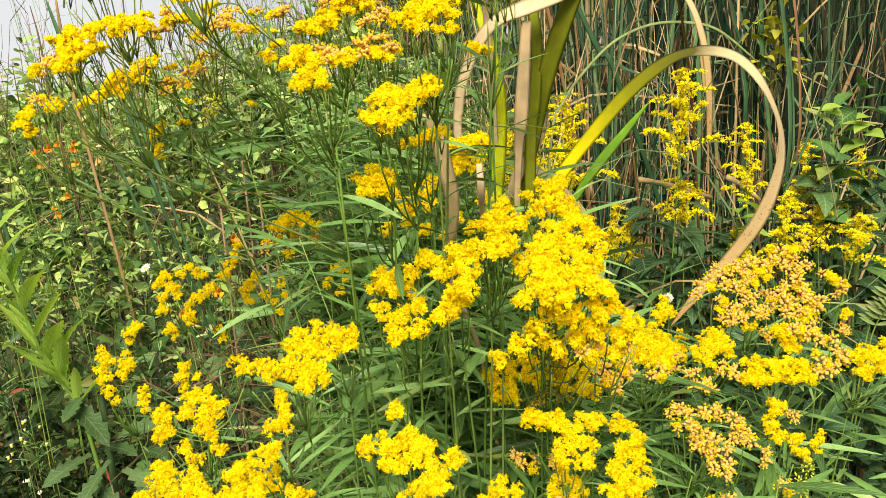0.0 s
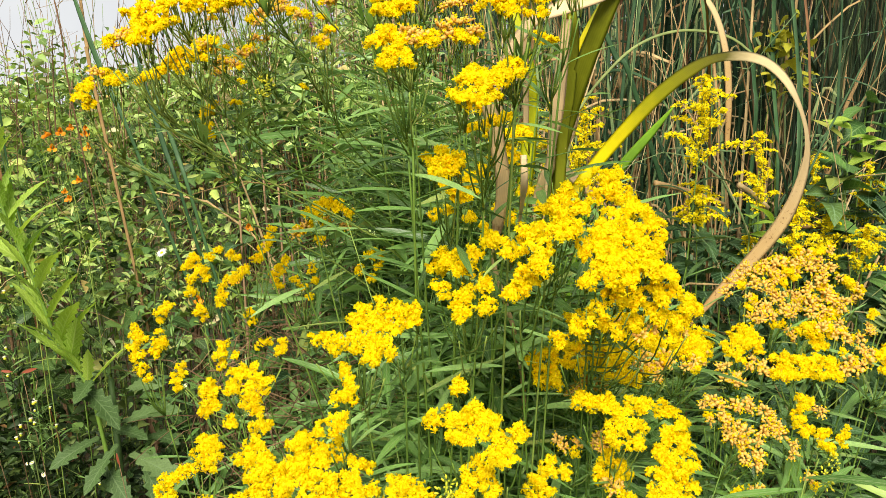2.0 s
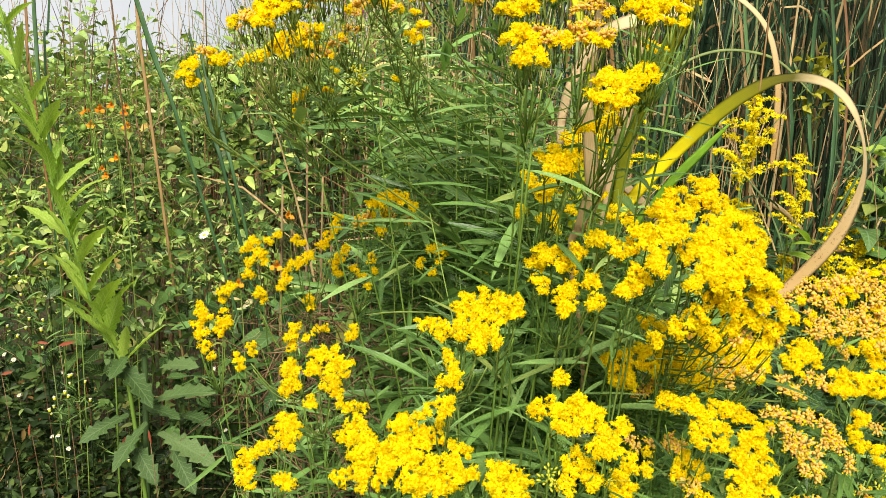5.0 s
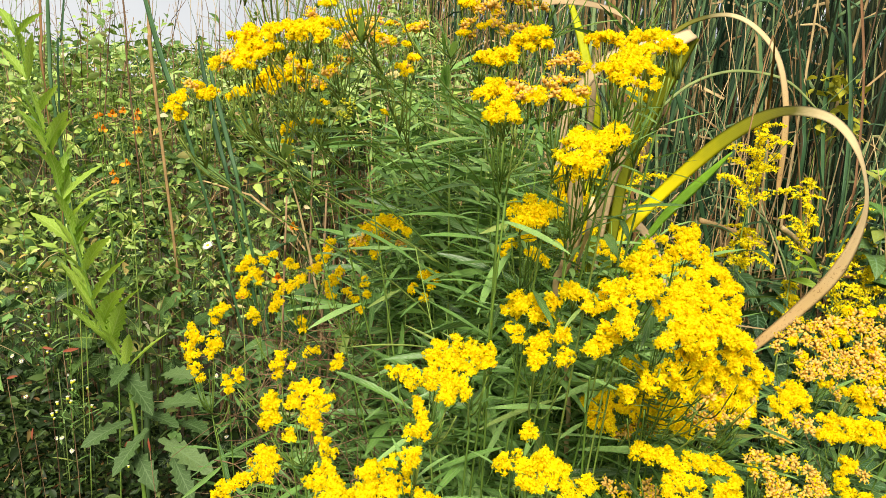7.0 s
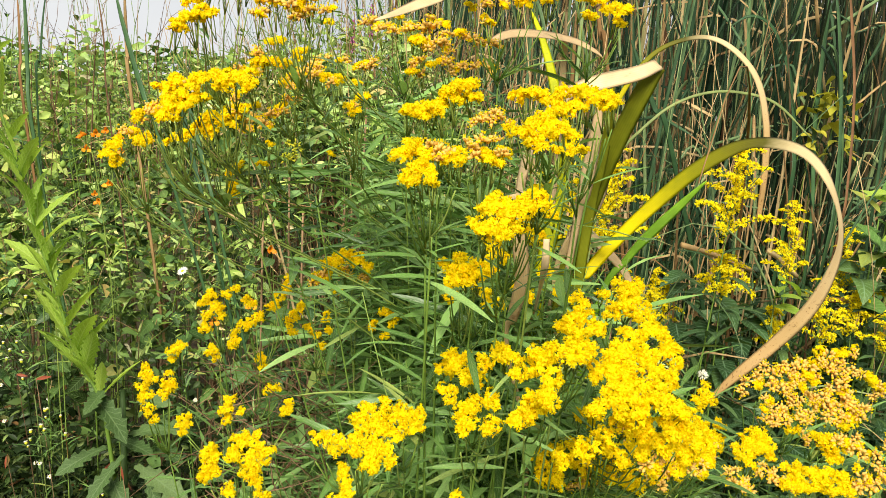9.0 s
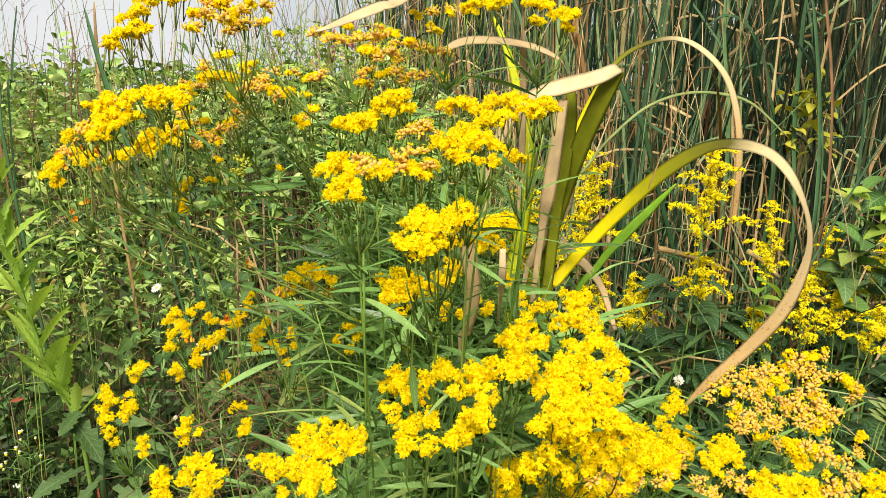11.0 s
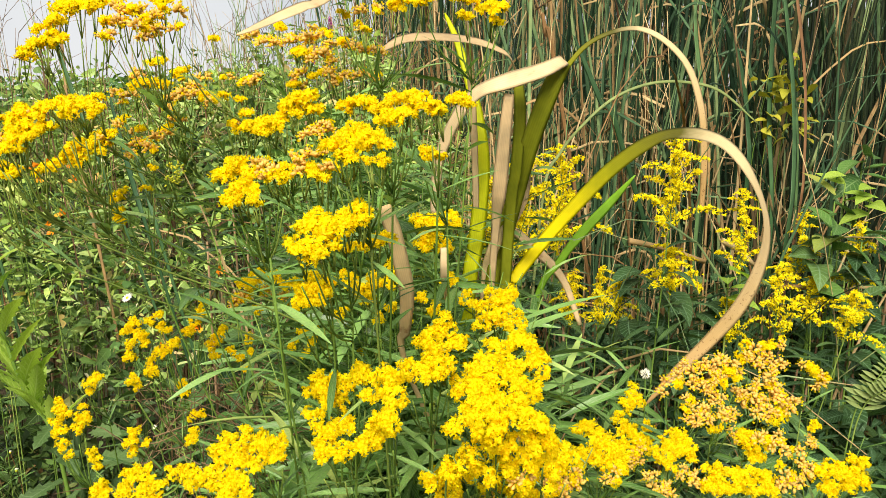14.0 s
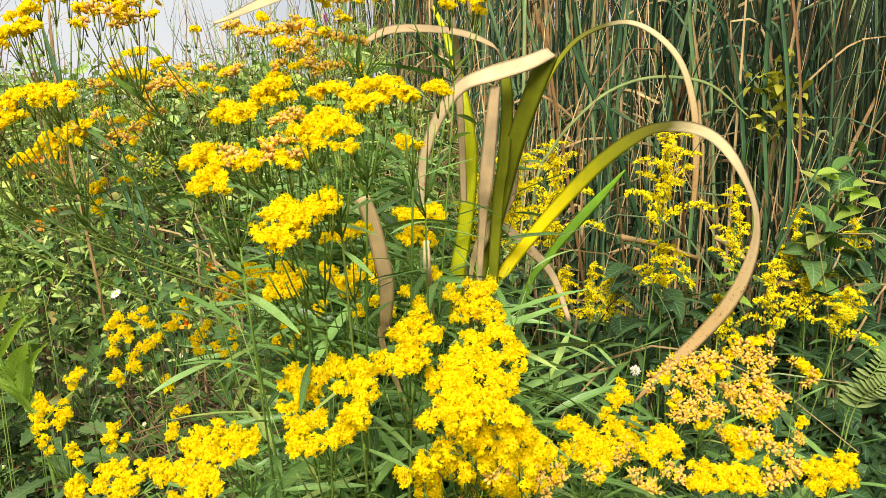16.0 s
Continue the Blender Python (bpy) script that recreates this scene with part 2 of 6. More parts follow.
def turning_blade():
    """A reed leaf that is green near its foot and has dried to straw towards the tip."""
    mat, nodes, links, bsdf, out = shader("drying_blade")
    a = nodes.new("ShaderNodeAttribute")
    a.attribute_name = "lv"
    s = nodes.new("ShaderNodeSeparateXYZ")
    links.new(a.outputs["Vector"], s.inputs[0])
    mottle = noise_of(nodes, links, 60, 5)
    at = nodes.new("ShaderNodeMath")
    at.operation, at.inputs[1].default_value = "MULTIPLY_ADD", 0.06
    links.new(mottle, at.inputs[0])
    links.new(s.outputs["Y"], at.inputs[2])
    colour = ramp(nodes, links, at.outputs[0], [(0.10, (0.42, 0.46, 0.005)), (0.18, (0.72, 0.58, 0.003)), (0.31, (0.62, 0.52, 0.003)), (0.39, (0.22, 0.22, 0.006)), (0.51, (0.085, 0.08, 0.014)), (0.58, (0.50, 0.40, 0.22)), (0.64, (0.64, 0.50, 0.28)), (0.78, (0.62, 0.46, 0.25)), (0.87, (0.48, 0.33, 0.15)), (1.0, (0.40, 0.25, 0.10))])
    w = nodes.new("ShaderNodeTexWave")
    w.bands_direction = "X"
    w.inputs["Scale"].default_value, w.inputs["Distortion"].default_value = 2.6, 0.6
    links.new(a.outputs["Vector"], w.inputs["Vector"])
    colour = mix_rgb(nodes, links, 0.12, colour, ramp(nodes, links, w.outputs["Fac"], [(0.2, (0.75, 0.75, 0.72)), (0.8, (1.1, 1.1, 1.1))]), "MULTIPLY")
    speck = ramp(nodes, links, noise_of(nodes, links, 420, 2), [(0.62, (0, 0, 0)), (0.68, (1, 1, 1))])
    tail = ramp(nodes, links, at.outputs[0], [(0.76, (0, 0, 0)), (0.85, (0.7, 0.7, 0.7))])
    colour = mix_rgb(nodes, links, mix_rgb(nodes, links, 1.0, speck, tail, "MULTIPLY"), colour, (0.16, 0.08, 0.03, 1))
    links.new(colour, bsdf.inputs["Base Color"])
    bsdf.inputs["Roughness"].default_value = 0.5
    bsdf.inputs["Specular IOR Level"].default_value = 0.1
    b = nodes.new("ShaderNodeBump")
    b.inputs["Strength"].default_value, b.inputs["Distance"].default_value = 0.12, 0.001
    links.new(w.outputs["Fac"], b.inputs["Height"])
    links.new(b.outputs["Normal"], bsdf.inputs["Normal"])
    t, m = nodes.new("ShaderNodeBsdfTranslucent"), nodes.new("ShaderNodeMixShader")
    links.new(colour, t.inputs["Color"])
    m.inputs["Fac"].default_value = 0.22
    links.new(bsdf.outputs[0], m.inputs[1])
    links.new(t.outputs[0], m.inputs[2])
    links.new(m.outputs[0], out.inputs["Surface"])
    return mat


TURNING = turning_blade()


def soil():
    mat, nodes, links, bsdf, out = shader("dark_soil")
    c = ramp(nodes, links, noise_of(nodes, links, 14, 8), [(0.25, (0.02, 0.016, 0.01)), (0.45, (0.05, 0.038, 0.02)), (0.55, (0.035, 0.055, 0.016)), (0.75, (0.06, 0.085, 0.025))])
    links.new(c, bsdf.inputs["Base Color"])
    bsdf.inputs["Roughness"].default_value = 0.95
    bsdf.inputs["Specular IOR Level"].default_value = 0.1
    b = nodes.new("ShaderNodeBump")
    b.inputs["Distance"].default_value = 0.02
    links.new(noise_of(nodes, links, 60, 6), b.inputs["Height"])
    links.new(b.outputs["Normal"], bsdf.inputs["Normal"])
    return mat


SOIL = soil()

# ---- shapes ----


def V(*a):
    return np.array(a, float)


def unit(v):
    return v / (np.linalg.norm(v) + 1e-12)


def smooth(points, n):
    """n points on a Catmull-Rom curve through the given ones."""
    p = np.array(points, float)
    p = np.vstack([2 * p[0] - p[1], p, 2 * p[-1] - p[-2]])
    out = []
    for u in np.linspace(0, len(p) - 3 - 1e-9, n):
        i = int(u)
        t, a, b, c, d = u - i, *p[i:i + 4]
        out.append(0.5 * (2 * b + (c - a) * t + (2 * a - 5 * b + 4 * c - d) * t * t + (3 * b - a - 3 * c + d) * t ** 3))
    return np.array(out)


class Geo:
    """Vertices, faces, a material for each face and a leaf coordinate for each vertex."""

    def __init__(self):
        self.v, self.f, self.m, self.lv = [], [], [], []

    def add(self, v, f, mat=0, lv=None):
        k = len(self.v)
        self.v += [tuple(p) for p in v]
        self.f += [tuple(i + k for i in q) for q in f]
        self.m += [mat] * len(f)
        self.lv += list(lv) if lv is not None else [(0.5, 0.5)] * len(v)

    def tube(self, pts, r0, r1, sides=5, mat=0):
        pts = np.array(pts, float)
        n = len(pts)
        v, f = [], []
        for i, p in enumerate(pts):
            t = unit(pts[min(i + 1, n - 1)] - pts[max(i - 1, 0)])
            a = unit(np.cross(t, V(0.13, 0.97, 0.2) if abs(t[1]) < 0.9 else V(1, 0, 0)))
            b = np.cross(t, a)
            r = r0 + (r1 - r0) * i / (n - 1)
            v += [p + r * (math.cos(k * math.tau / sides) * a + math.sin(k * math.tau / sides) * b) for k in range(sides)]
        for i in range(n - 1):
            for k in range(sides):
                j = (k + 1) % sides
                f.append((i * sides + k, i * sides + j, (i + 1) * sides + j, (i + 1) * sides + k))
        f.append(tuple(range(sides - 1, -1, -1)))
        f.append(tuple(range((n - 1) * sides, n * sides)))
        self.add(v, f, mat)

    def blade(self, pts, widths, normal=(0, -1, 0.25), thick=0.0012, crease=0.15, twist=0.0, mat=0):
        """A reed leaf: a ribbon with a lens-shaped section and a crease along its middle."""
        pts, n = np.array(pts, float), len(pts)
        v, f, lv = [], [], []
        for i, p in enumerate(pts):
            t = unit(pts[min(i + 1, n - 1)] - pts[max(i - 1, 0)])
            s = unit(np.cross(t, V(*normal)))
            up = np.cross(s, t)
            a = twist * i / (n - 1)
            s, up = s * math.cos(a) + up * math.sin(a), up * math.cos(a) - s * math.sin(a)
            w = widths[i] / 2
            v += [p - s * w, p - s * w * 0.5 + up * (thick / 2 - crease * w * 0.5), p + up * (thick / 2 - crease * w), p + s * w * 0.5 + up * (thick / 2 - crease * w * 0.5), p + s * w,
                  p + s * w * 0.5 - up * (thick / 2 + crease * w * 0.5), p - up * (thick / 2 + crease * w), p - s * w * 0.5 - up * (thick / 2 + crease * w * 0.5)]
            lv += [(c, i / (n - 1)) for c in (0, 0.25, 0.5, 0.75, 1, 0.75, 0.5, 0.25)]
        for i in range(n - 1):
            for k in range(8):
                j = (k + 1) % 8
                f.append((i * 8 + k, i * 8 + j, i * 8 + 8 + j, i * 8 + 8 + k))
        f += [(7, 6, 5, 4, 3, 2, 1, 0), tuple(range((n - 1) * 8, n * 8))]
        self.add(v, f, mat, lv)

    def leaf(self, m, length, width, droop=0.25, fold=0.25, rows=6, outline=None, teeth=0.0, mat=0, wave=0.0, slim=False):
        """A leaf from the origin of m along its y axis, with z up."""
        cols = (-1, 0, 1) if slim else (-1, -0.5, 0, 0.5, 1)
        v, f, lv = [], [], []
        for i in range(rows + 1):
            u = i / rows
            w = width / 2 * (outline(u) if outline else math.sin(math.pi * u ** 0.75) ** 0.8)
            bend = droop * u
            y, z = length * (math.sin(bend) / (droop or 1) if droop else u), -length * ((1 - math.cos(bend)) / droop if droop else 0)
            for c in cols:
                jag = 1 + (teeth * (0.5 if i % 2 else -0.5) if abs(c) == 1 else 0)
                x = c * w * jag
                v.append(m @ Vector((x * math.cos(fold), y - (teeth * width * 0.3 if abs(c) == 1 and i % 2 else 0), z + abs(x) * math.sin(fold) + wave * width * math.sin(9 * u + 2 * c) * abs(c))))
                lv.append((c, u))
        k = len(cols)
        for i in range(rows):
            for j in range(k - 1):
                f.append((i * k + j, i * k + j + 1, i * k + k + j + 1, i * k + k + j))
        self.add(v, f, mat, lv)

    def grain(self, p, d, length, radius, sides=5, mat=0):
        """A small closed bud from p along d."""
        d = unit(d)
        a = unit(np.cross(d, V(0.3, 0.2, 0.9)))
        b = np.cross(d, a)
        v = [p]
        for u, r in ((0.3, 0.85), (0.65, 1.0)):
            v += [p + d * length * u + radius * r * (math.cos(k * math.tau / sides) * a + math.sin(k * math.tau / sides) * b) for k in range(sides)]
        v.append(p + d * length)
        lv = [(0, 0)] + [(0, 0.3)] * sides + [(0, 0.65)] * sides + [(0, 1)]
        f = [(0, 1 + (k + 1) % sides, 1 + k) for k in range(sides)]
        f += [(1 + k, 1 + (k + 1) % sides, 1 + sides + (k + 1) % sides, 1 + sides + k) for k in range(sides)]
        f += [(1 + sides + k, 1 + sides + (k + 1) % sides, 1 + 2 * sides) for k in range(sides)]
        self.add(v, f, mat, lv)

    def rays(self, p, d, count, length, width, spread, r, mat=0):
        """Small pointed florets that stand out from p round d."""
        d = unit(d)
        a = unit(np.cross(d, V(0.3, 0.9, 0.2)))
        b = np.cross(d, a)
        for k in range(count):
            ang, out = math.tau * (k + r.random()) / count, spread * (0.35 + 0.65 * r.random())
            side = math.cos(ang) * a + math.sin(ang) * b
            q = unit(d * math.cos(out) + side * math.sin(out))
            s = unit(np.cross(q, d + 0.01 * a))
            ln = length * (0.7 + 0.6 * r.random())
            self.add([p, p + q * ln * 0.55 - s * width, p + q * ln - d * 0.0003, p + q * ln * 0.55 + s * width], [(0, 1, 2), (0, 2, 3)], mat)

    def mesh(self, name, mats, flat=False):
        me = bpy.data.meshes.new(name)
        me.from_pydata(self.v, [], self.f)
        for mt in mats if isinstance(mats, (list, tuple)) else [mats]:
            me.materials.append(mt)
        me.polygons.foreach_set("material_index", self.m)
        if not flat:
            me.polygons.foreach_set("use_smooth", [True] * len(self.f))
        at = me.attributes.new("lv", "FLOAT_VECTOR", "POINT")
        at.data.foreach_set("vector", np.array([(x, y, 0.0) for x, y in self.lv], "f").ravel())
        me.update()
        return me


def part(name, data, parent, m=None, label=""):
    ob = new(name, data)
    ob.parent = parent
    if m is not None:
        ob.matrix_local = m
    return tagged(ob, label) if label else ob


def thing(name, at, label, category, group="", kind="", data=None):
    ob = new(name, data)
    ob.matrix_world = at if isinstance(at, Matrix) else Matrix.Translation(at)
    if data is None:
        ob.empty_display_size = 0.02
    return tagged(ob, label, category, group, kind)


def aim(p, d, roll=0.0, up=(0, 0, 1)):
    """A pose at p whose y axis runs along d, with z as near to up as it can be."""
    y = unit(np.array(d, float))
    x = np.cross(y, V(*up))
    x = unit(x if np.linalg.norm(x) > 1e-4 else V(1, 0, 0))
    z = np.cross(x, y)
    m = Matrix(((x[0], y[0], z[0], p[0]), (x[1], y[1], z[1], p[1]), (x[2], y[2], z[2], p[2]), (0, 0, 0, 1)))
    return m @ Matrix.Rotation(roll, 4, "Y")


def lance(u):
    return max(0.0, math.sin(math.pi * min(1, u * 0.93 + 0.05))) ** 0.85


def ovate(u):
    return max(0.02, math.sin(math.pi * u ** 0.62)) ** 0.9 if u < 1 else 0.0


IDENT = Matrix.Identity(4)


def leaf_meshes(name, mat, count, width, droop, fold, rows, outline, teeth=0.0, wave=0.0, slim=False):
    out = []
    for k in range(count):
        g = Geo()
        g.leaf(IDENT, 1.0, width * (0.85 + 0.3 * k / max(1, count - 1)), droop * (0.4 + 1.2 * k / max(1, count - 1)), fold, rows, outline, teeth, 0, wave, slim)
        out.append(g.mesh(name, mat))
    return out


NARROW_LEAVES = leaf_meshes("narrow_leaf", NARROW, 5, 0.095, 0.34, 0.3, 6, lance, slim=True)
OVATE_LEAVES = leaf_meshes("broad_leaf", OVATE, 4, 0.52, 0.7, 0.28, 8, ovate, wave=0.03)
BLUE_LEAVES = leaf_meshes("bluish_leaf", BLUEGREEN, 4, 0.50, 0.8, 0.3, 8, ovate, wave=0.02)
LIME_LEAVES = leaf_meshes("toothed_leaf", LIME, 4, 0.25, 0.45, 0.35, 14, lance, teeth=0.4)
ROSETTE_LEAVES = leaf_meshes("rosette_leaf", DULL, 4, 0.40, 0.7, 0.3, 12, lambda u: (0.35 + 0.65 * u) * max(0, math.sin(math.pi * min(1, u * 0.97 + 0.03))) ** 0.6 * 1.3, teeth=0.5, wave=0.04)
PLUME_LEAVES = leaf_meshes("lance_leaf", BLUEGREEN, 4, 0.17, 0.8, 0.25, 8, lance, slim=True)
RED_LEAVES = leaf_meshes("red_leaf", REDLEAF, 2, 0.24, 0.5, 0.3, 7, lance)
GOLD_LEAVES = leaf_meshes("yellowish_leaf", GOLDLEAF, 3, 0.6, 0.6, 0.25, 6, ovate)
FERN_LEAVES = leaf_meshes("leaflet", PALEGREEN, 3, 0.32, 0.3, 0.15, 5, lance)
BRIGHT_LEAVES = leaf_meshes("bright_leaf", LIME, 3, 0.5, 0.5, 0.25, 7, ovate)

# ---- ground ----


def build_ground():
    bm = bmesh.new()
    ring = [0.0, 0.4, 0.8, 1.2, 1.6, 2.2, 3, 4.5, 7, 12, 25, 60, 150, 400, 1200]
    rows = []
    for r in ring:
        if r == 0:
            rows.append([bm.verts.new((0, 0.8, 0))])
            continue
        row = []
        for k in range(40):
            a = math.tau * k / 40
            x, y = r * math.cos(a), 0.8 + r * math.sin(a)
            row.append(bm.verts.new((x, y, 0.03 * noise.noise((x * 2, y * 2, 3)) * min(1, 6 / r))))
        rows.append(row)
    for k in range(40):
        bm.faces.new((rows[0][0], rows[1][k], rows[1][(k + 1) % 40]))
    for a, b in zip(rows[1:], rows[2:]):
        for k in range(40):
            bm.faces.new((a[k], b[k], b[(k + 1) % 40], a[(k + 1) % 40]))
    bm.normal_update()
    me = bpy.data.meshes.new("ground")
    bm.to_mesh(me)
    bm.free()
    me.materials.append(SOIL)
    tagged(new("ground", me), "dark damp soil under the plants", "ground", kind="structure")


build_ground()

# ---- flowers ----


def tuft_mesh(style, seed):
    """A fluffy tuft of small heads, about a centimetre across. b: in flower, o: withered, g: in bud."""
    r, g = random.Random(seed), Geo()
    for k in range(26 if style == "b" else 17 if style == "o" else 10):
        d = unit(V(r.gauss(0, 0.75), r.gauss(0, 0.75), r.uniform(-0.25, 1.2)))
        p = d * V(1, 1, 0.8) * r.uniform(0.0012, 0.0044)
        if style == "g":
            g.grain(p, d, 0.0044, 0.0009, 5, 1)
        elif style == "o":
            g.grain(p * 0.5, d, r.uniform(0.0040, 0.0060), r.uniform(0.00105, 0.0015), 5, 1)
            if r.random() < 0.65:
                g.rays(p * 0.5 + d * 0.0050, d, 6, 0.0022, 0.0005, 0.9, r, 0)
        else:
            if k % 3 == 0:
                g.grain(p * 0.5, d, 0.0032, 0.0012, 4, 0)
            g.rays(p, d, 7, 0.0022, 0.0006, 1.45, r, 0)
    return g.mesh("flower_tuft", [YELLOW, GREENBUD if style == "g" else BUD])


TUFTS = {s: [tuft_mesh(s, 31 * k + 5) for k in range(n)] for s, n in (("b", 8), ("o", 6), ("g", 2))}


def corymb(root, at, width, style, r, tip=0.2):
    """A small domed flower cluster: short forking stalks, each with a tuft."""
    R, tufts, z0 = width / 2, [], at[2]
    n = (2 if style == "o" else 3) + int(max(0, width - 0.010) / (0.0054 if style == "o" else 0.0046))
    turn, squash = r.random() * math.tau, r.uniform(0.75, 1.0)
    for k in range(n):
        q = 0.0 if k == n - 1 and n > 3 else R * r.uniform(0.45, 0.72)
        a = turn + math.tau * (k + r.uniform(-0.25, 0.25)) / (n - 1 if n > 3 else n)
        x, y = q * math.cos(a), q * math.sin(a) * squash
        tufts.append((x, y, 0.45 * R * (1 - (q / R) ** 2) + r.uniform(-0.0016, 0.0016)))
    g = Geo()
    for x, y, z in tufts:
        g.tube([(0, 0, -R * 0.8 - 0.010), (x * 0.55, y * 0.55, z - 0.009), (x, y, z)], 0.00045, 0.00035, 3)
    m = Matrix.Translation(Vector(at)) @ Matrix.Rotation(tip + r.uniform(-0.15, 0.25), 4, "X") @ Matrix.Rotation(r.uniform(-0.25, 0.25), 4, "Y") @ Matrix.Rotation(r.random() * math.tau, 4, "Z")
    head = part("flower_head", g.mesh("flower_head", PEDICEL), root, m)
    for x, y, z in tufts:
        kind = style
        if style in "mo":
            kind = "o" if r.random() < (0.45 if style == "m" else 0.7 if z0 > 0.88 else 0.85) else "b"
        k = (0.56 * width / n ** 0.25 + 0.0022) / 0.0092 * r.uniform(0.92, 1.22) * (0.84 if kind == "o" else 1.0)
        part("flower_tuft", r.choice(TUFTS[kind]), head, aim((x, y, z), (0, 1, 0)) @ Euler((-0.7 * y / R, 0.7 * x / R, r.random() * math.tau)).to_matrix().to_4x4() @ Matrix.Diagonal((k, k, k, 1)))


def goldenrod(tops, r, group="grass-leaved goldenrods", hub=(0.0, 0.5), tall_leaves=True, back=0.02, arch=False):
    """One grass-leaved goldenrod: a stem from the ground that forks below the given flower clusters (x, y, z, millimetres, style)."""
    c = np.mean([t[:3] for t in tops], axis=0)
    hub = (hub[0], hub[1] + 0.08)
    foot = V(c[0] * 0.3 + hub[0] * 0.7 + r.uniform(-0.025, 0.025), c[1] * 0.3 + hub[1] * 0.7 + r.uniform(-0.025, 0.025), 0)
    reach = max(np.hypot(t[0] - c[0], t[1] - c[1]) for t in tops)
    node = V(c[0], c[1] + back, min(t[2] for t in tops) - (0.03 + (0.55 if arch else 0.3) * reach))
    styles = [t[4] for t in tops]
    if styles.count("o") > len(tops) / 2:
        label = "grass-leaved goldenrod with withered tan-orange flower clusters"
    elif "o" in styles or "m" in styles:
        label = "grass-leaved goldenrod, yellow clusters partly withered to brown"
    else:
        label = "grass-leaved goldenrod with bright yellow flat-topped clusters"
    root = thing("goldenrod_plant", foot, label, "wildflower", group)
    bow = V(foot[0] - node[0], foot[1] - node[1], 0) * 0.1
    mid = foot * 0.45 + node * 0.55 + bow
    if arch:
        foot = V(hub[0] + r.uniform(-0.03, 0.03), hub[1] + r.uniform(-0.03, 0.03), 0)
        root.matrix_world = Matrix.Translation(foot)
        mid = foot * 0.72 + node * V(0.28, 0.28, 0.74) + V(0.02, 0, 0)
    stem = smooth([foot, mid + V(r.uniform(-0.01, 0.01), r.uniform(-0.01, 0.01), 0), node], 18)
    g = Geo()
    g.tube(stem - foot, 0.0013, 0.0006, 6)
    part("stem", g.mesh("stem", STEM), root)

    def put_leaf(p, d, size):
        size *= min(1.0, p[1] / 0.45)
        m = aim(p - foot, d, r.uniform(-0.5, 0.5)) @ Matrix.Diagonal((size, size, size, 1))
        part("leaf", r.choice(NARROW_LEAVES), root, m)

    if tall_leaves:
        z, a = max(0.30, node[2] - (0.22 if hub[0] < -0.1 else 0.36)), r.random() * 6
        while z < node[2] + 0.01:
            i = np.interp(z, stem[:, 2], range(len(stem)))
            k = min(int(i), len(stem) - 2)
            p = stem[k] + (stem[k + 1] - stem[k]) * (i - k)
            a += 2.4
            put_leaf(p, (math.cos(a), math.sin(a), r.uniform(-0.1, 0.6)), r.uniform(0.04, 0.085))
            z += r.uniform(0.03, 0.05) if arch else r.uniform(0.018, 0.032)
    for x, y, z, w, s in tops:
        end = V(x, y, z - 0.0004 * w - 0.011)
        drop = 0.02 + (r.uniform(0.3, 0.9) if arch else 0.4) * math.hypot(x - node[0], y - node[1])
        i = np.interp(min(node[2], end[2] - drop), stem[:, 2], range(len(stem)))
        k = min(int(i), len(stem) - 2)
        start = stem[k] + (stem[k + 1] - stem[k]) * (i - k)
        way = end - start
        branch = smooth([start, start + way * 0.45 + (V(0, 0, -0.06 * np.linalg.norm(way)) + V(way[0], way[1], 0) * 0.12), end], 8)
        g = Geo()
        g.tube(branch - foot, 0.0006, 0.0004, 5)
        part("branch", g.mesh("branch", PEDICEL if arch else STEM), root)
        n = max(1, int(np.linalg.norm(way) / 0.04)) if tall_leaves and not arch else 1
        for j in range(n):
            q = branch[1 + int(j * 6 / n)]
            a = r.random() * math.tau
            put_leaf(q, unit(way) * 0.7 + V(math.cos(a), math.sin(a), r.uniform(-0.2, 0.4)), r.uniform(0.02, 0.05) if tall_leaves and not arch else r.uniform(0.012, 0.025))
        corymb(root, V(x, y, z) - foot, w * (0.00104 if s == "o" or x > 0.15 else 0.00116), s, r, float(np.interp(z, [0.6, 0.84, 0.9, 1.0], [0.85, 0.75, 0.35, 0.1])))


def goldenrods(tops, seed, per=5, **more):
    """Splits flower clusters that stand near one another among several plants."""
    r, left = random.Random(seed), list(tops)
    while left:
        a = min(left, key=lambda t: t[0])
        near = sorted(left, key=lambda t: math.dist(t[:3], a[:3]))[:per]
        near = [t for t in near if math.dist(t[:3], a[:3]) < 0.14]
        for t in near:
            left.remove(t)
        goldenrod(near, r, **more)


goldenrods([(-0.074, 0.332, 0.808, 16, "b"), (-0.081, 0.335, 0.802, 13, "b"), (-0.066, 0.315, 0.804, 14, "b"), (-0.079, 0.322, 0.792, 11, "b"), (-0.066, 0.302, 0.793, 13, "b"), (-0.053, 0.292, 0.803, 10, "b"), (-0.068, 0.297, 0.785, 13, "b"), (-0.053, 0.279, 0.793, 11, "b"), (-0.04, 0.268, 0.804, 12, "b"), (-0.036, 0.271, 0.811, 14, "b"), (-0.026, 0.261, 0.821, 13, "b"), (-0.026, 0.268, 0.826, 11, "b"), (-0.031, 0.285, 0.83, 14, "b"), (-0.047, 0.304, 0.823, 15, "b"), (-0.039, 0.289, 0.822, 12, "b"), (-0.052, 0.314, 0.823, 9, "b"), (-0.059, 0.315, 0.815, 10, "b")], 200, 12, hub=(0.0, 0.42), tall_leaves=False, back=0.045)
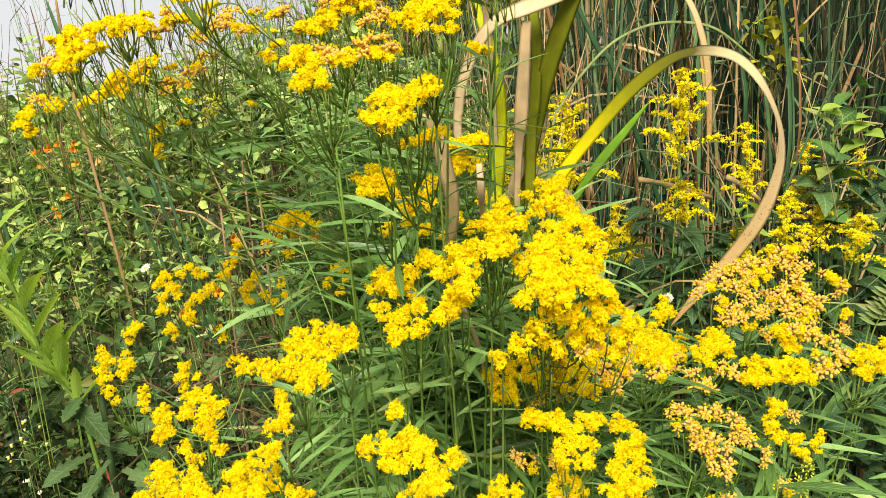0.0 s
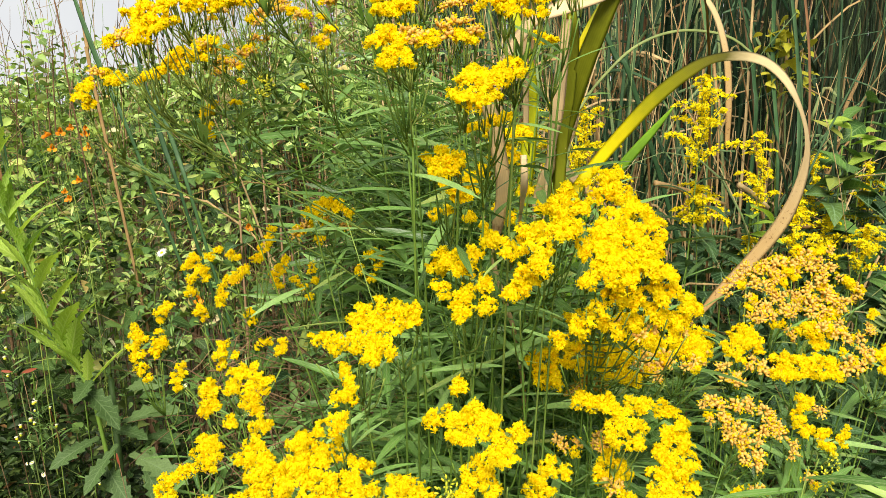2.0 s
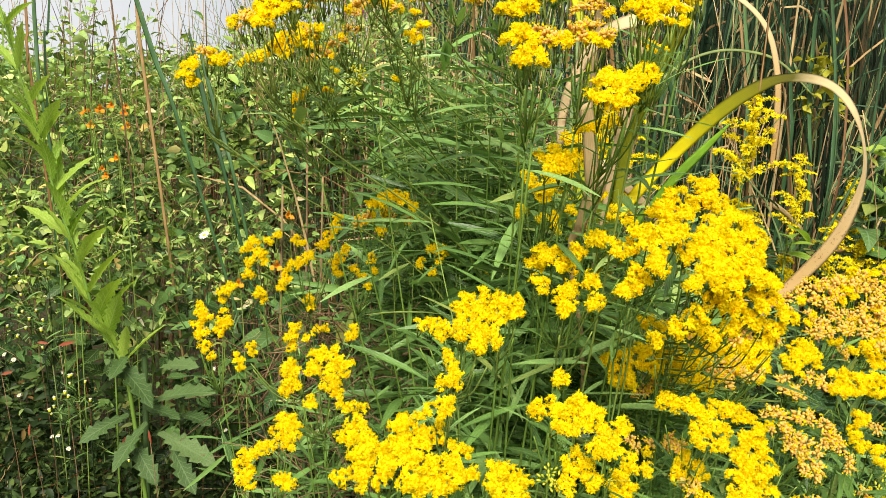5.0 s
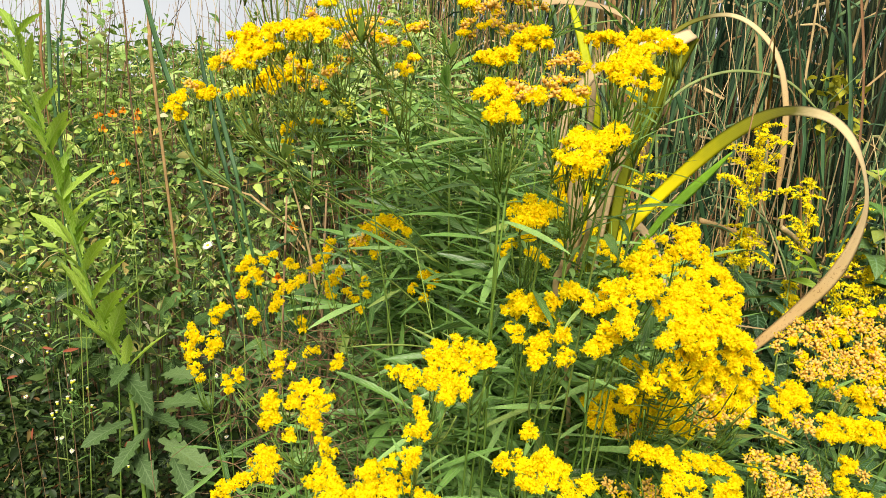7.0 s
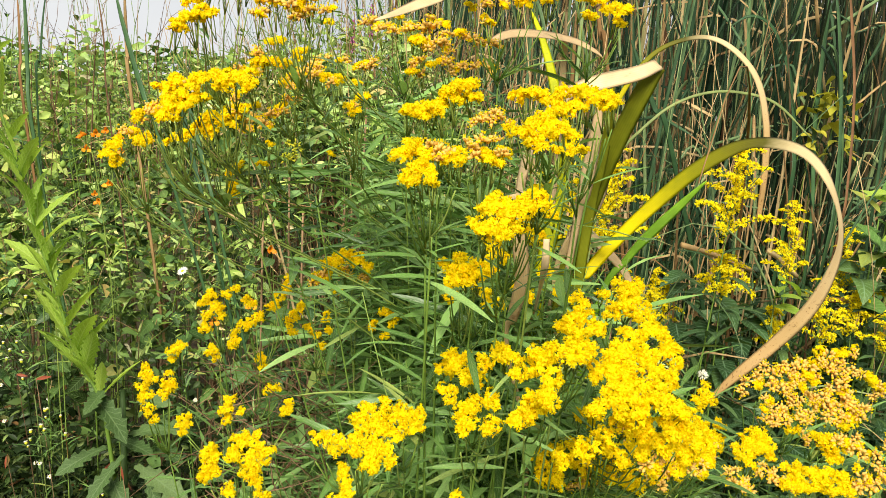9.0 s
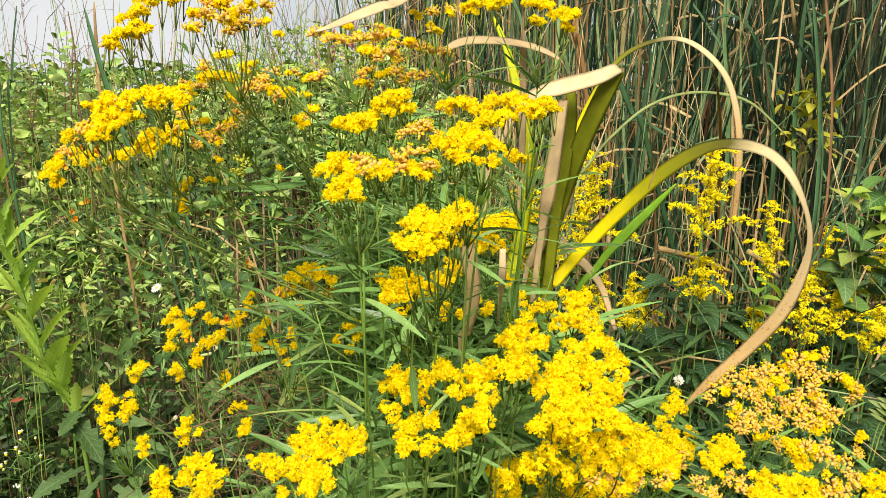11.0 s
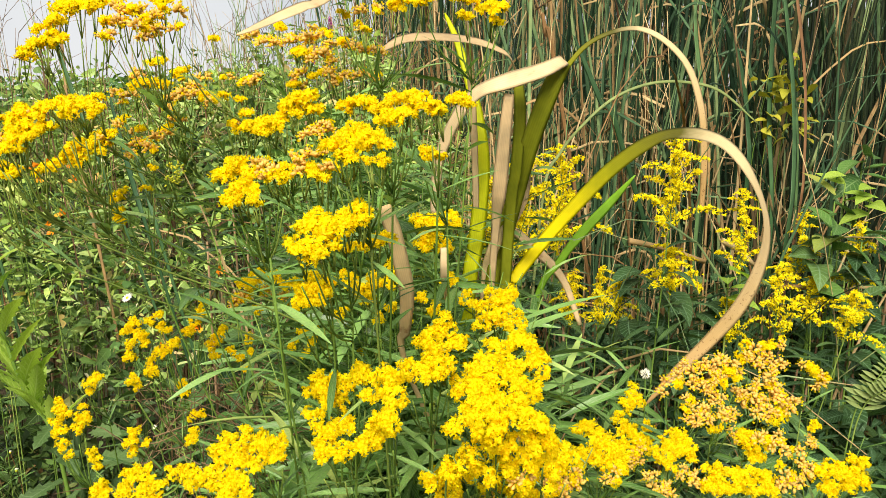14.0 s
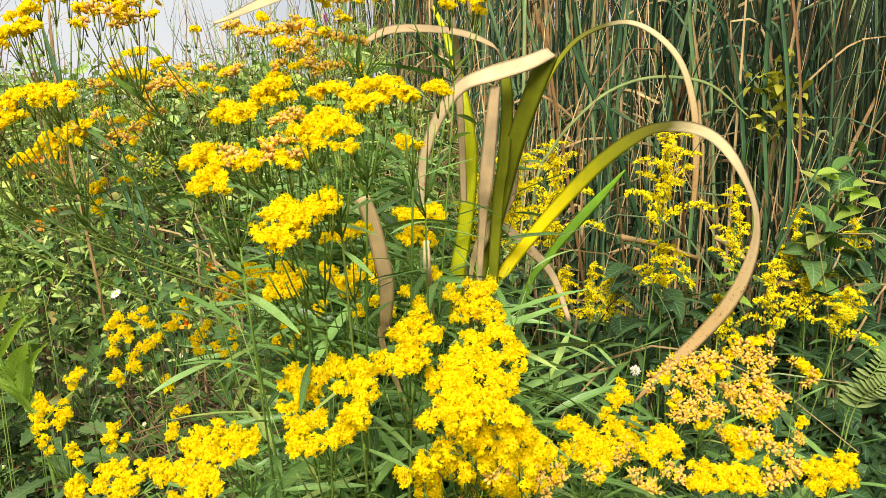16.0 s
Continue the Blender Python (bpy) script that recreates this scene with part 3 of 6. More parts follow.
goldenrods([(-0.019, 0.314, 0.841, 9, "b"), (-0.013, 0.318, 0.845, 14, "b"), (-0.007, 0.322, 0.848, 12, "b"), (0.001, 0.315, 0.843, 9, "b"), (-0.013, 0.309, 0.838, 12, "b"), (-0.007, 0.31, 0.839, 11, "b"), (-0.012, 0.297, 0.83, 12, "b"), (-0.016, 0.302, 0.832, 10, "b"), (-0.008, 0.3, 0.832, 10, "b"), (-0.021, 0.297, 0.829, 7, "b"), (-0.003, 0.303, 0.834, 7, "b"), (-0.025, 0.299, 0.831, 9, "b")], 201, 9, hub=(0.02, 0.43), tall_leaves=False, back=0.045)
goldenrods([(0.02, 0.36, 0.856, 12, "b"), (0.025, 0.355, 0.853, 13, "b"), (0.023, 0.348, 0.846, 15, "b"), (0.031, 0.346, 0.845, 12, "b"), (0.013, 0.346, 0.844, 10, "b"), (0.028, 0.361, 0.858, 9, "b"), (0.008, 0.355, 0.852, 7, "b")], 202, 10, hub=(0.04, 0.46))
goldenrods([(0.034, 0.329, 0.837, 16, "b"), (0.04, 0.323, 0.833, 14, "b"), (0.044, 0.317, 0.829, 12, "b"), (0.023, 0.323, 0.832, 17, "b"), (0.012, 0.314, 0.825, 18, "b"), (0.027, 0.311, 0.824, 18, "b"), (0.003, 0.308, 0.82, 13, "b"), (0.04, 0.305, 0.82, 13, "b"), (0.018, 0.305, 0.819, 15, "b"), (0.032, 0.302, 0.818, 12, "b"), (0.021, 0.296, 0.814, 18, "b"), (0.01, 0.296, 0.813, 13, "b"), (0.033, 0.293, 0.812, 16, "b"), (0.041, 0.287, 0.809, 14, "b"), (0.024, 0.284, 0.807, 16, "b"), (0.013, 0.287, 0.808, 13, "b"), (0.007, 0.292, 0.81, 10, "b"), (0.001, 0.286, 0.806, 10, "b")], 203, 13, hub=(0.04, 0.46), tall_leaves=False, back=0.08)
goldenrods([(0.039, 0.294, 0.797, 15, "b"), (0.028, 0.295, 0.792, 14, "b"), (0.019, 0.294, 0.795, 12, "b"), (0.012, 0.296, 0.79, 12, "b"), (0.047, 0.294, 0.799, 12, "b"), (0.04, 0.297, 0.785, 13, "b"), (0.053, 0.299, 0.78, 12, "b"), (0.029, 0.299, 0.779, 12, "b"), (0.017, 0.3, 0.775, 12, "b"), (0.037, 0.301, 0.771, 12, "m"), (0.054, 0.301, 0.771, 11, "m"), (0.059, 0.296, 0.789, 11, "b"), (0.008, 0.298, 0.782, 11, "b"), (-0.001, 0.299, 0.776, 11, "b"), (-0.01, 0.3, 0.769, 10, "b")], 204, 11, hub=(0.05, 0.48), tall_leaves=False, back=0.08)
goldenrods([(-0.015, 0.399, 0.72, 14, "b"), (-0.01, 0.393, 0.714, 15, "b"), (-0.002, 0.388, 0.71, 14, "b"), (-0.005, 0.403, 0.725, 14, "b"), (0.002, 0.397, 0.719, 13, "b"), (0.014, 0.396, 0.718, 14, "b"), (0.011, 0.405, 0.728, 14, "b"), (0.024, 0.41, 0.733, 13, "b"), (0.027, 0.399, 0.722, 17, "b"), (0.034, 0.394, 0.717, 16, "b"), (0.032, 0.405, 0.728, 17, "b"), (0.043, 0.399, 0.722, 18, "b"), (0.052, 0.405, 0.729, 17, "b"), (0.046, 0.392, 0.715, 15, "b"), (0.023, 0.418, 0.743, 15, "b"), (0.013, 0.423, 0.748, 12, "b"), (0.041, 0.416, 0.74, 15, "m"), (0.054, 0.419, 0.745, 17, "b"), (0.059, 0.413, 0.738, 15, "b")], 205, 10, hub=(0.05, 0.5), tall_leaves=False, back=0.045)
goldenrods([(0.068, 0.406, 0.731, 16, "b"), (0.077, 0.398, 0.722, 15, "m"), (0.063, 0.397, 0.721, 15, "o"), (0.066, 0.392, 0.716, 11, "m"), (0.053, 0.389, 0.712, 13, "b")], 224, 10, hub=(0.05, 0.5), tall_leaves=False, back=0.045)
goldenrods([(0.089, 0.457, 0.732, 16, "b"), (0.099, 0.451, 0.725, 18, "b"), (0.111, 0.448, 0.723, 16, "b"), (0.089, 0.444, 0.717, 17, "b"), (0.101, 0.442, 0.715, 16, "b"), (0.113, 0.442, 0.715, 12, "b"), (0.111, 0.436, 0.708, 12, "m"), (0.104, 0.434, 0.705, 9, "o")], 206, 11, hub=(0.12, 0.54))
goldenrods([(0.009, 0.328, 0.722, 13, "b"), (0.019, 0.324, 0.72, 15, "b"), (0.026, 0.32, 0.717, 13, "b"), (0.023, 0.311, 0.709, 12, "b"), (0.025, 0.305, 0.705, 8, "b"), (0.032, 0.314, 0.712, 12, "b"), (0.035, 0.305, 0.705, 11, "b"), (0.04, 0.312, 0.711, 9, "b"), (0.036, 0.324, 0.72, 11, "b"), (0.045, 0.324, 0.721, 10, "b")], 207, 9, hub=(0.07, 0.44))
goldenrods([(0.064, 0.346, 0.707, 13, "b"), (0.069, 0.337, 0.699, 15, "b"), (0.063, 0.331, 0.694, 13, "b"), (0.058, 0.325, 0.689, 12, "b"), (0.071, 0.328, 0.692, 13, "b"), (0.062, 0.32, 0.686, 16, "b"), (0.069, 0.316, 0.683, 14, "b"), (0.053, 0.313, 0.68, 13, "b"), (0.061, 0.31, 0.678, 16, "b"), (0.056, 0.302, 0.673, 14, "b"), (0.068, 0.304, 0.674, 12, "b"), (0.048, 0.304, 0.673, 10, "b")], 208, 10, hub=(0.09, 0.45))
goldenrods([(0.027, 0.335, 0.677, 15, "b"), (0.034, 0.33, 0.674, 12, "b"), (0.021, 0.329, 0.672, 12, "b"), (0.025, 0.342, 0.683, 9, "m"), (0.028, 0.322, 0.667, 11, "m"), (0.034, 0.316, 0.663, 11, "b")], 209, 9, hub=(0.07, 0.45))
goldenrods([(-0.012, 0.319, 0.682, 12, "b"), (-0.003, 0.316, 0.68, 10, "b"), (-0.019, 0.313, 0.678, 12, "b"), (-0.016, 0.307, 0.673, 12, "b"), (-0.024, 0.303, 0.671, 12, "b"), (-0.021, 0.298, 0.667, 12, "b")], 210, 9, hub=(0.02, 0.42))
goldenrods([(0.001, 0.37, 0.674, 11, "o"), (0.012, 0.366, 0.671, 11, "o"), (0.025, 0.37, 0.675, 11, "o")], 211, 7, hub=(0.04, 0.48))
goldenrods([(0.026, 0.429, 0.692, 14, "o"), (0.039, 0.429, 0.692, 13, "o"), (0.017, 0.426, 0.688, 11, "o")], 212, 7, hub=(0.06, 0.52))
goldenrods([(-0.068, 0.28, 0.748, 10, "b"), (-0.082, 0.262, 0.736, 9, "b"), (-0.074, 0.265, 0.738, 11, "b"), (-0.067, 0.262, 0.736, 13, "b"), (-0.058, 0.266, 0.74, 13, "b"), (-0.053, 0.262, 0.737, 11, "b"), (-0.063, 0.254, 0.732, 11, "b"), (-0.051, 0.256, 0.733, 13, "b"), (-0.044, 0.251, 0.731, 11, "b"), (-0.036, 0.255, 0.733, 8, "b"), (-0.071, 0.253, 0.731, 7, "b"), (-0.047, 0.245, 0.727, 10, "b"), (-0.043, 0.241, 0.725, 9, "b"), (-0.052, 0.242, 0.725, 8, "b")], 213, 10, hub=(-0.02, 0.4))
goldenrods([(-0.058, 0.26, 0.71, 12, "b"), (-0.062, 0.254, 0.706, 10, "b"), (-0.053, 0.254, 0.706, 11, "b"), (-0.065, 0.245, 0.701, 8, "b"), (-0.05, 0.247, 0.703, 10, "b"), (-0.072, 0.249, 0.703, 10, "g")], 214, 9, hub=(-0.02, 0.38))
goldenrods([(-0.099, 0.264, 0.699, 11, "b"), (-0.093, 0.261, 0.697, 12, "b"), (-0.102, 0.257, 0.694, 12, "b"), (-0.088, 0.255, 0.694, 12, "b"), (-0.097, 0.252, 0.692, 12, "b"), (-0.113, 0.263, 0.697, 6, "b"), (-0.118, 0.274, 0.704, 6, "b")], 215, 10, hub=(-0.06, 0.38))
goldenrods([(-0.111, 0.307, 0.784, 14, "b"), (-0.101, 0.305, 0.783, 13, "b"), (-0.093, 0.306, 0.784, 10, "b"), (-0.094, 0.3, 0.779, 9, "b"), (-0.121, 0.296, 0.775, 11, "b"), (-0.113, 0.297, 0.776, 14, "b"), (-0.103, 0.296, 0.775, 12, "b"), (-0.125, 0.29, 0.77, 11, "b"), (-0.116, 0.287, 0.768, 14, "b"), (-0.109, 0.285, 0.767, 12, "b"), (-0.135, 0.289, 0.769, 11, "b"), (-0.142, 0.292, 0.771, 9, "b"), (-0.126, 0.301, 0.779, 10, "b"), (-0.116, 0.281, 0.763, 8, "b"), (-0.148, 0.291, 0.771, 7, "b"), (-0.123, 0.305, 0.782, 11, "b")], 216, 11, hub=(-0.06, 0.42))
goldenrods([(-0.132, 0.29, 0.755, 5, "b"), (-0.13, 0.285, 0.752, 7, "b"), (-0.127, 0.275, 0.744, 9, "b"), (-0.133, 0.274, 0.744, 8, "b"), (-0.135, 0.259, 0.734, 11, "b"), (-0.13, 0.261, 0.735, 9, "b"), (-0.128, 0.28, 0.748, 6, "b")], 217, 10, hub=(-0.07, 0.42))
goldenrods([(-0.181, 0.276, 0.712, 12, "b"), (-0.174, 0.272, 0.708, 13, "b"), (-0.186, 0.272, 0.707, 9, "b"), (-0.165, 0.268, 0.703, 13, "b"), (-0.176, 0.266, 0.701, 13, "b"), (-0.155, 0.276, 0.713, 14, "b"), (-0.15, 0.279, 0.717, 12, "b"), (-0.142, 0.272, 0.709, 14, "b"), (-0.157, 0.268, 0.704, 14, "b"), (-0.15, 0.264, 0.699, 16, "b"), (-0.136, 0.276, 0.714, 12, "b"), (-0.162, 0.26, 0.694, 15, "b"), (-0.138, 0.262, 0.697, 15, "b"), (-0.126, 0.264, 0.7, 14, "b"), (-0.119, 0.26, 0.695, 13, "b"), (-0.123, 0.27, 0.707, 9, "b"), (-0.174, 0.258, 0.691, 13, "b"), (-0.186, 0.258, 0.691, 10, "b"), (-0.146, 0.256, 0.69, 14, "b")], 218, 12, hub=(-0.1, 0.42), tall_leaves=False)
goldenrods([(-0.131, 0.256, 0.69, 13, "b"), (-0.181, 0.282, 0.72, 9, "b")], 237, 12, hub=(-0.1, 0.42), tall_leaves=False)
goldenrods([(-0.223, 0.391, 0.713, 14, "b"), (-0.213, 0.391, 0.714, 12, "b"), (-0.226, 0.386, 0.704, 14, "b"), (-0.214, 0.385, 0.702, 14, "b"), (-0.205, 0.387, 0.707, 13, "b"), (-0.244, 0.386, 0.703, 14, "b"), (-0.241, 0.381, 0.695, 13, "b"), (-0.244, 0.378, 0.69, 8, "b"), (-0.213, 0.38, 0.694, 13, "b"), (-0.206, 0.377, 0.689, 8, "b"), (-0.225, 0.374, 0.684, 10, "b"), (-0.202, 0.373, 0.683, 10, "b")], 219, 12, hub=(-0.14, 0.5), tall_leaves=False)
goldenrods([(-0.256, 0.46, 0.712, 9, "b"), (-0.259, 0.46, 0.704, 10, "b"), (-0.258, 0.46, 0.695, 9, "b"), (-0.247, 0.46, 0.703, 6, "b"), (-0.211, 0.46, 0.707, 9, "b"), (-0.208, 0.46, 0.714, 7, "b"), (-0.292, 0.46, 0.693, 8, "b"), (-0.29, 0.46, 0.687, 6, "b")], 220, 8, hub=(-0.18, 0.56), tall_leaves=False)
goldenrods([(-0.241, 0.371, 0.67, 13, "b"), (-0.246, 0.367, 0.664, 11, "b"), (-0.236, 0.368, 0.665, 11, "b"), (-0.239, 0.363, 0.657, 10, "b"), (-0.267, 0.357, 0.647, 12, "b"), (-0.258, 0.36, 0.652, 10, "b"), (-0.25, 0.362, 0.656, 10, "b"), (-0.267, 0.352, 0.639, 12, "b"), (-0.262, 0.349, 0.635, 11, "b"), (-0.241, 0.35, 0.637, 9, "b"), (-0.233, 0.349, 0.635, 9, "b")], 221, 12, hub=(-0.14, 0.5), tall_leaves=False)
goldenrods([(-0.355, 0.522, 0.703, 11, "b"), (-0.349, 0.52, 0.698, 11, "b"), (-0.356, 0.517, 0.691, 11, "b"), (-0.351, 0.513, 0.682, 13, "b"), (-0.346, 0.509, 0.673, 11, "b"), (-0.339, 0.506, 0.666, 7, "b"), (-0.334, 0.52, 0.698, 12, "b"), (-0.331, 0.517, 0.692, 11, "b"), (-0.336, 0.515, 0.686, 9, "b"), (-0.316, 0.505, 0.665, 9, "b"), (-0.312, 0.502, 0.658, 7, "b")], 222, 12, hub=(-0.24, 0.6), tall_leaves=False)
goldenrods([(-0.343, 0.627, 0.74, 13, "b"), (-0.337, 0.629, 0.746, 13, "b"), (-0.329, 0.625, 0.736, 13, "b"), (-0.324, 0.622, 0.728, 9, "b"), (-0.338, 0.622, 0.727, 12, "b"), (-0.338, 0.618, 0.715, 13, "b"), (-0.321, 0.63, 0.748, 11, "b"), (-0.313, 0.632, 0.755, 8, "b")], 223, 12, hub=(-0.26, 0.7), tall_leaves=False)
goldenrods([(-0.344, 0.555, 0.712, 11, "b"), (-0.336, 0.555, 0.717, 10, "b"), (-0.345, 0.555, 0.703, 7, "b")], 224, 12, hub=(-0.26, 0.64), tall_leaves=False)
goldenrods([(-0.318, 0.58, 0.706, 11, "b"), (-0.314, 0.58, 0.699, 8, "b"), (-0.296, 0.58, 0.712, 9, "b"), (-0.27, 0.58, 0.704, 10, "b"), (-0.266, 0.58, 0.696, 8, "b"), (-0.261, 0.58, 0.673, 10, "b"), (-0.252, 0.58, 0.675, 8, "b")], 225, 12, hub=(-0.22, 0.66), tall_leaves=False)
goldenrods([(-0.285, 0.555, 0.731, 11, "b"), (-0.281, 0.558, 0.74, 12, "b"), (-0.288, 0.553, 0.726, 8, "b"), (-0.273, 0.56, 0.745, 9, "b"), (-0.266, 0.562, 0.75, 11, "b"), (-0.256, 0.566, 0.759, 12, "b"), (-0.251, 0.569, 0.767, 11, "b"), (-0.246, 0.572, 0.775, 10, "b"), (-0.243, 0.575, 0.784, 10, "b"), (-0.277, 0.567, 0.761, 10, "b"), (-0.281, 0.568, 0.765, 7, "b")], 226, 12, hub=(-0.2, 0.65), tall_leaves=False)
goldenrods([(-0.243, 0.605, 0.741, 12, "b"), (-0.249, 0.603, 0.735, 10, "b"), (-0.238, 0.608, 0.75, 9, "b"), (-0.245, 0.599, 0.726, 9, "b"), (-0.229, 0.601, 0.731, 10, "b"), (-0.22, 0.599, 0.725, 7, "b"), (-0.213, 0.605, 0.742, 9, "b"), (-0.209, 0.601, 0.732, 8, "b"), (-0.214, 0.595, 0.716, 7, "b"), (-0.229, 0.618, 0.776, 13, "m"), (-0.218, 0.62, 0.781, 15, "m"), (-0.201, 0.621, 0.784, 13, "m"), (-0.181, 0.62, 0.782, 11, "m"), (-0.206, 0.615, 0.769, 10, "b")], 227, 12, hub=(-0.16, 0.7), tall_leaves=False)
goldenrods([(-0.204, 0.6, 0.8, 19, "b"), (-0.187, 0.6, 0.804, 18, "b"), (-0.176, 0.6, 0.798, 13, "b"), (-0.215, 0.6, 0.798, 11, "b"), (-0.196, 0.6, 0.809, 11, "b")], 228, 12, hub=(-0.14, 0.7), tall_leaves=False)
goldenrods([(-0.152, 0.58, 0.763, 12, "b"), (-0.143, 0.58, 0.76, 11, "b"), (-0.163, 0.58, 0.746, 9, "b"), (-0.152, 0.58, 0.738, 9, "b"), (-0.146, 0.58, 0.749, 8, "b"), (-0.103, 0.58, 0.739, 10, "b"), (-0.097, 0.58, 0.735, 8, "b")], 229, 12, hub=(-0.1, 0.68), tall_leaves=False)
goldenrods([(-0.082, 0.318, 0.87, 12, "b"), (-0.076, 0.313, 0.866, 13, "b"), (-0.07, 0.31, 0.864, 11, "b"), (-0.081, 0.308, 0.863, 10, "b"), (-0.069, 0.318, 0.87, 9, "b")], 230, 8, hub=(-0.07, 0.46), tall_leaves=False, back=0.045)
goldenrods([(-0.081, 0.43, 0.846, 11, "b"), (-0.073, 0.43, 0.839, 13, "b"), (-0.064, 0.43, 0.844, 13, "b"), (-0.069, 0.43, 0.833, 9, "b"), (-0.086, 0.43, 0.821, 8, "b"), (-0.06, 0.43, 0.82, 8, "b"), (-0.051, 0.43, 0.853, 9, "b")], 231, 8, hub=(-0.04, 0.55))
goldenrods([(-0.062, 0.258, 0.908, 15, "b"), (-0.066, 0.252, 0.901, 12, "b"), (-0.058, 0.25, 0.899, 12, "b"), (-0.052, 0.259, 0.909, 13, "b"), (-0.044, 0.265, 0.917, 11, "b"), (-0.04, 0.262, 0.914, 7, "b"), (-0.047, 0.261, 0.912, 9, "b"), (-0.053, 0.254, 0.904, 10, "b"), (-0.059, 0.262, 0.913, 10, "b")], 232, 12, hub=(-0.05, 0.5), tall_leaves=False, back=0.045)
goldenrods([(-0.041, 0.34, 0.891, 9, "b"), (-0.046, 0.34, 0.888, 8, "b"), (-0.051, 0.34, 0.888, 9, "b"), (-0.06, 0.34, 0.884, 9, "b")], 233, 7, hub=(-0.03, 0.52))
goldenrods([(-0.051, 0.258, 0.945, 11, "b"), (-0.042, 0.259, 0.946, 12, "b"), (-0.035, 0.261, 0.95, 11, "b"), (-0.046, 0.255, 0.942, 8, "b"), (-0.03, 0.26, 0.948, 7, "b"), (-0.042, 0.264, 0.953, 10, "b"), (-0.048, 0.263, 0.951, 7, "b"), (-0.03, 0.254, 0.941, 5, "b"), (-0.036, 0.254, 0.941, 4, "b")], 234, 12, hub=(-0.05, 0.56))
goldenrods([(-0.053, 0.301, 0.964, 11, "b"), (-0.046, 0.301, 0.964, 11, "b"), (-0.03, 0.296, 0.958, 12, "b"), (-0.025, 0.297, 0.959, 11, "b"), (-0.036, 0.296, 0.957, 9, "b"), (-0.028, 0.303, 0.967, 12, "b"), (-0.02, 0.302, 0.966, 12, "b"), (-0.013, 0.3, 0.963, 10, "b"), (-0.009, 0.298, 0.961, 8, "b"), (-0.034, 0.302, 0.965, 8, "b"), (-0.041, 0.3, 0.963, 8, "b")], 235, 9, hub=(-0.05, 0.56))
goldenrods([(-0.003, 0.355, 0.967, 11, "b"), (0.002, 0.355, 0.965, 9, "b"), (-0.007, 0.355, 0.968, 7, "b"), (-0.018, 0.355, 0.938, 11, "b"), (-0.013, 0.355, 0.937, 7, "b"), (-0.022, 0.355, 0.94, 7, "b")], 236, 6, hub=(-0.02, 0.58))
goldenrods([(-0.092, 0.33, 0.963, 11, "b"), (-0.083, 0.33, 0.965, 13, "b"), (-0.078, 0.33, 0.961, 9, "b"), (-0.088, 0.33, 0.959, 10, "b"), (-0.111, 0.33, 0.952, 11, "b"), (-0.105, 0.33, 0.949, 11, "b"), (-0.1, 0.33, 0.955, 11, "b"), (-0.114, 0.33, 0.95, 8, "b"), (-0.096, 0.33, 0.952, 10, "b")], 237, 12, hub=(-0.1, 0.58))
goldenrods([(-0.07, 0.298, 0.951, 9, "o"), (-0.064, 0.299, 0.952, 11, "o"), (-0.075, 0.296, 0.948, 7, "o"), (-0.058, 0.296, 0.948, 6, "m"), (-0.106, 0.285, 0.933, 13, "b"), (-0.109, 0.282, 0.929, 10, "b"), (-0.1, 0.283, 0.93, 10, "b"), (-0.093, 0.285, 0.933, 11, "o"), (-0.085, 0.285, 0.933, 10, "o"), (-0.089, 0.283, 0.93, 8, "m"), (-0.077, 0.288, 0.937, 11, "o"), (-0.068, 0.29, 0.94, 11, "o"), (-0.071, 0.284, 0.933, 11, "m"), (-0.062, 0.285, 0.934, 11, "o"), (-0.064, 0.282, 0.93, 8, "m"), (-0.082, 0.282, 0.93, 8, "m"), (-0.101, 0.277, 0.923, 10, "b"), (-0.104, 0.275, 0.919, 10, "b"), (-0.097, 0.278, 0.924, 8, "b")], 238, 10, hub=(-0.09, 0.56))
goldenrods([(-0.093, 0.274, 0.919, 5, "b")], 257, 10, hub=(-0.09, 0.56))
goldenrods([(-0.264, 0.355, 0.952, 12, "b"), (-0.257, 0.358, 0.956, 13, "b"), (-0.249, 0.357, 0.955, 11, "o"), (-0.246, 0.36, 0.958, 12, "m"), (-0.24, 0.361, 0.96, 12, "b"), (-0.232, 0.363, 0.962, 12, "b"), (-0.222, 0.36, 0.959, 16, "b"), (-0.217, 0.362, 0.962, 12, "b"), (-0.229, 0.356, 0.955, 13, "b"), (-0.213, 0.358, 0.957, 9, "b")], 239, 12, hub=(-0.02, 0.6), back=0.03, arch=True)
goldenrods([(-0.258, 0.47, 0.968, 11, "o"), (-0.249, 0.47, 0.968, 10, "o"), (-0.254, 0.47, 0.963, 8, "o")], 240, 7, hub=(-0.03, 0.66))
goldenrods([(-0.258, 0.352, 0.943, 15, "b"), (-0.253, 0.354, 0.947, 15, "b"), (-0.262, 0.347, 0.938, 12, "b"), (-0.244, 0.354, 0.947, 11, "b"), (-0.255, 0.343, 0.935, 10, "b"), (-0.265, 0.346, 0.938, 9, "o"), (-0.271, 0.345, 0.936, 11, "o"), (-0.273, 0.342, 0.933, 7, "o"), (-0.252, 0.347, 0.939, 12, "b"), (-0.27, 0.35, 0.941, 9, "o")], 241, 12, hub=(-0.02, 0.6), back=0.03, arch=True)
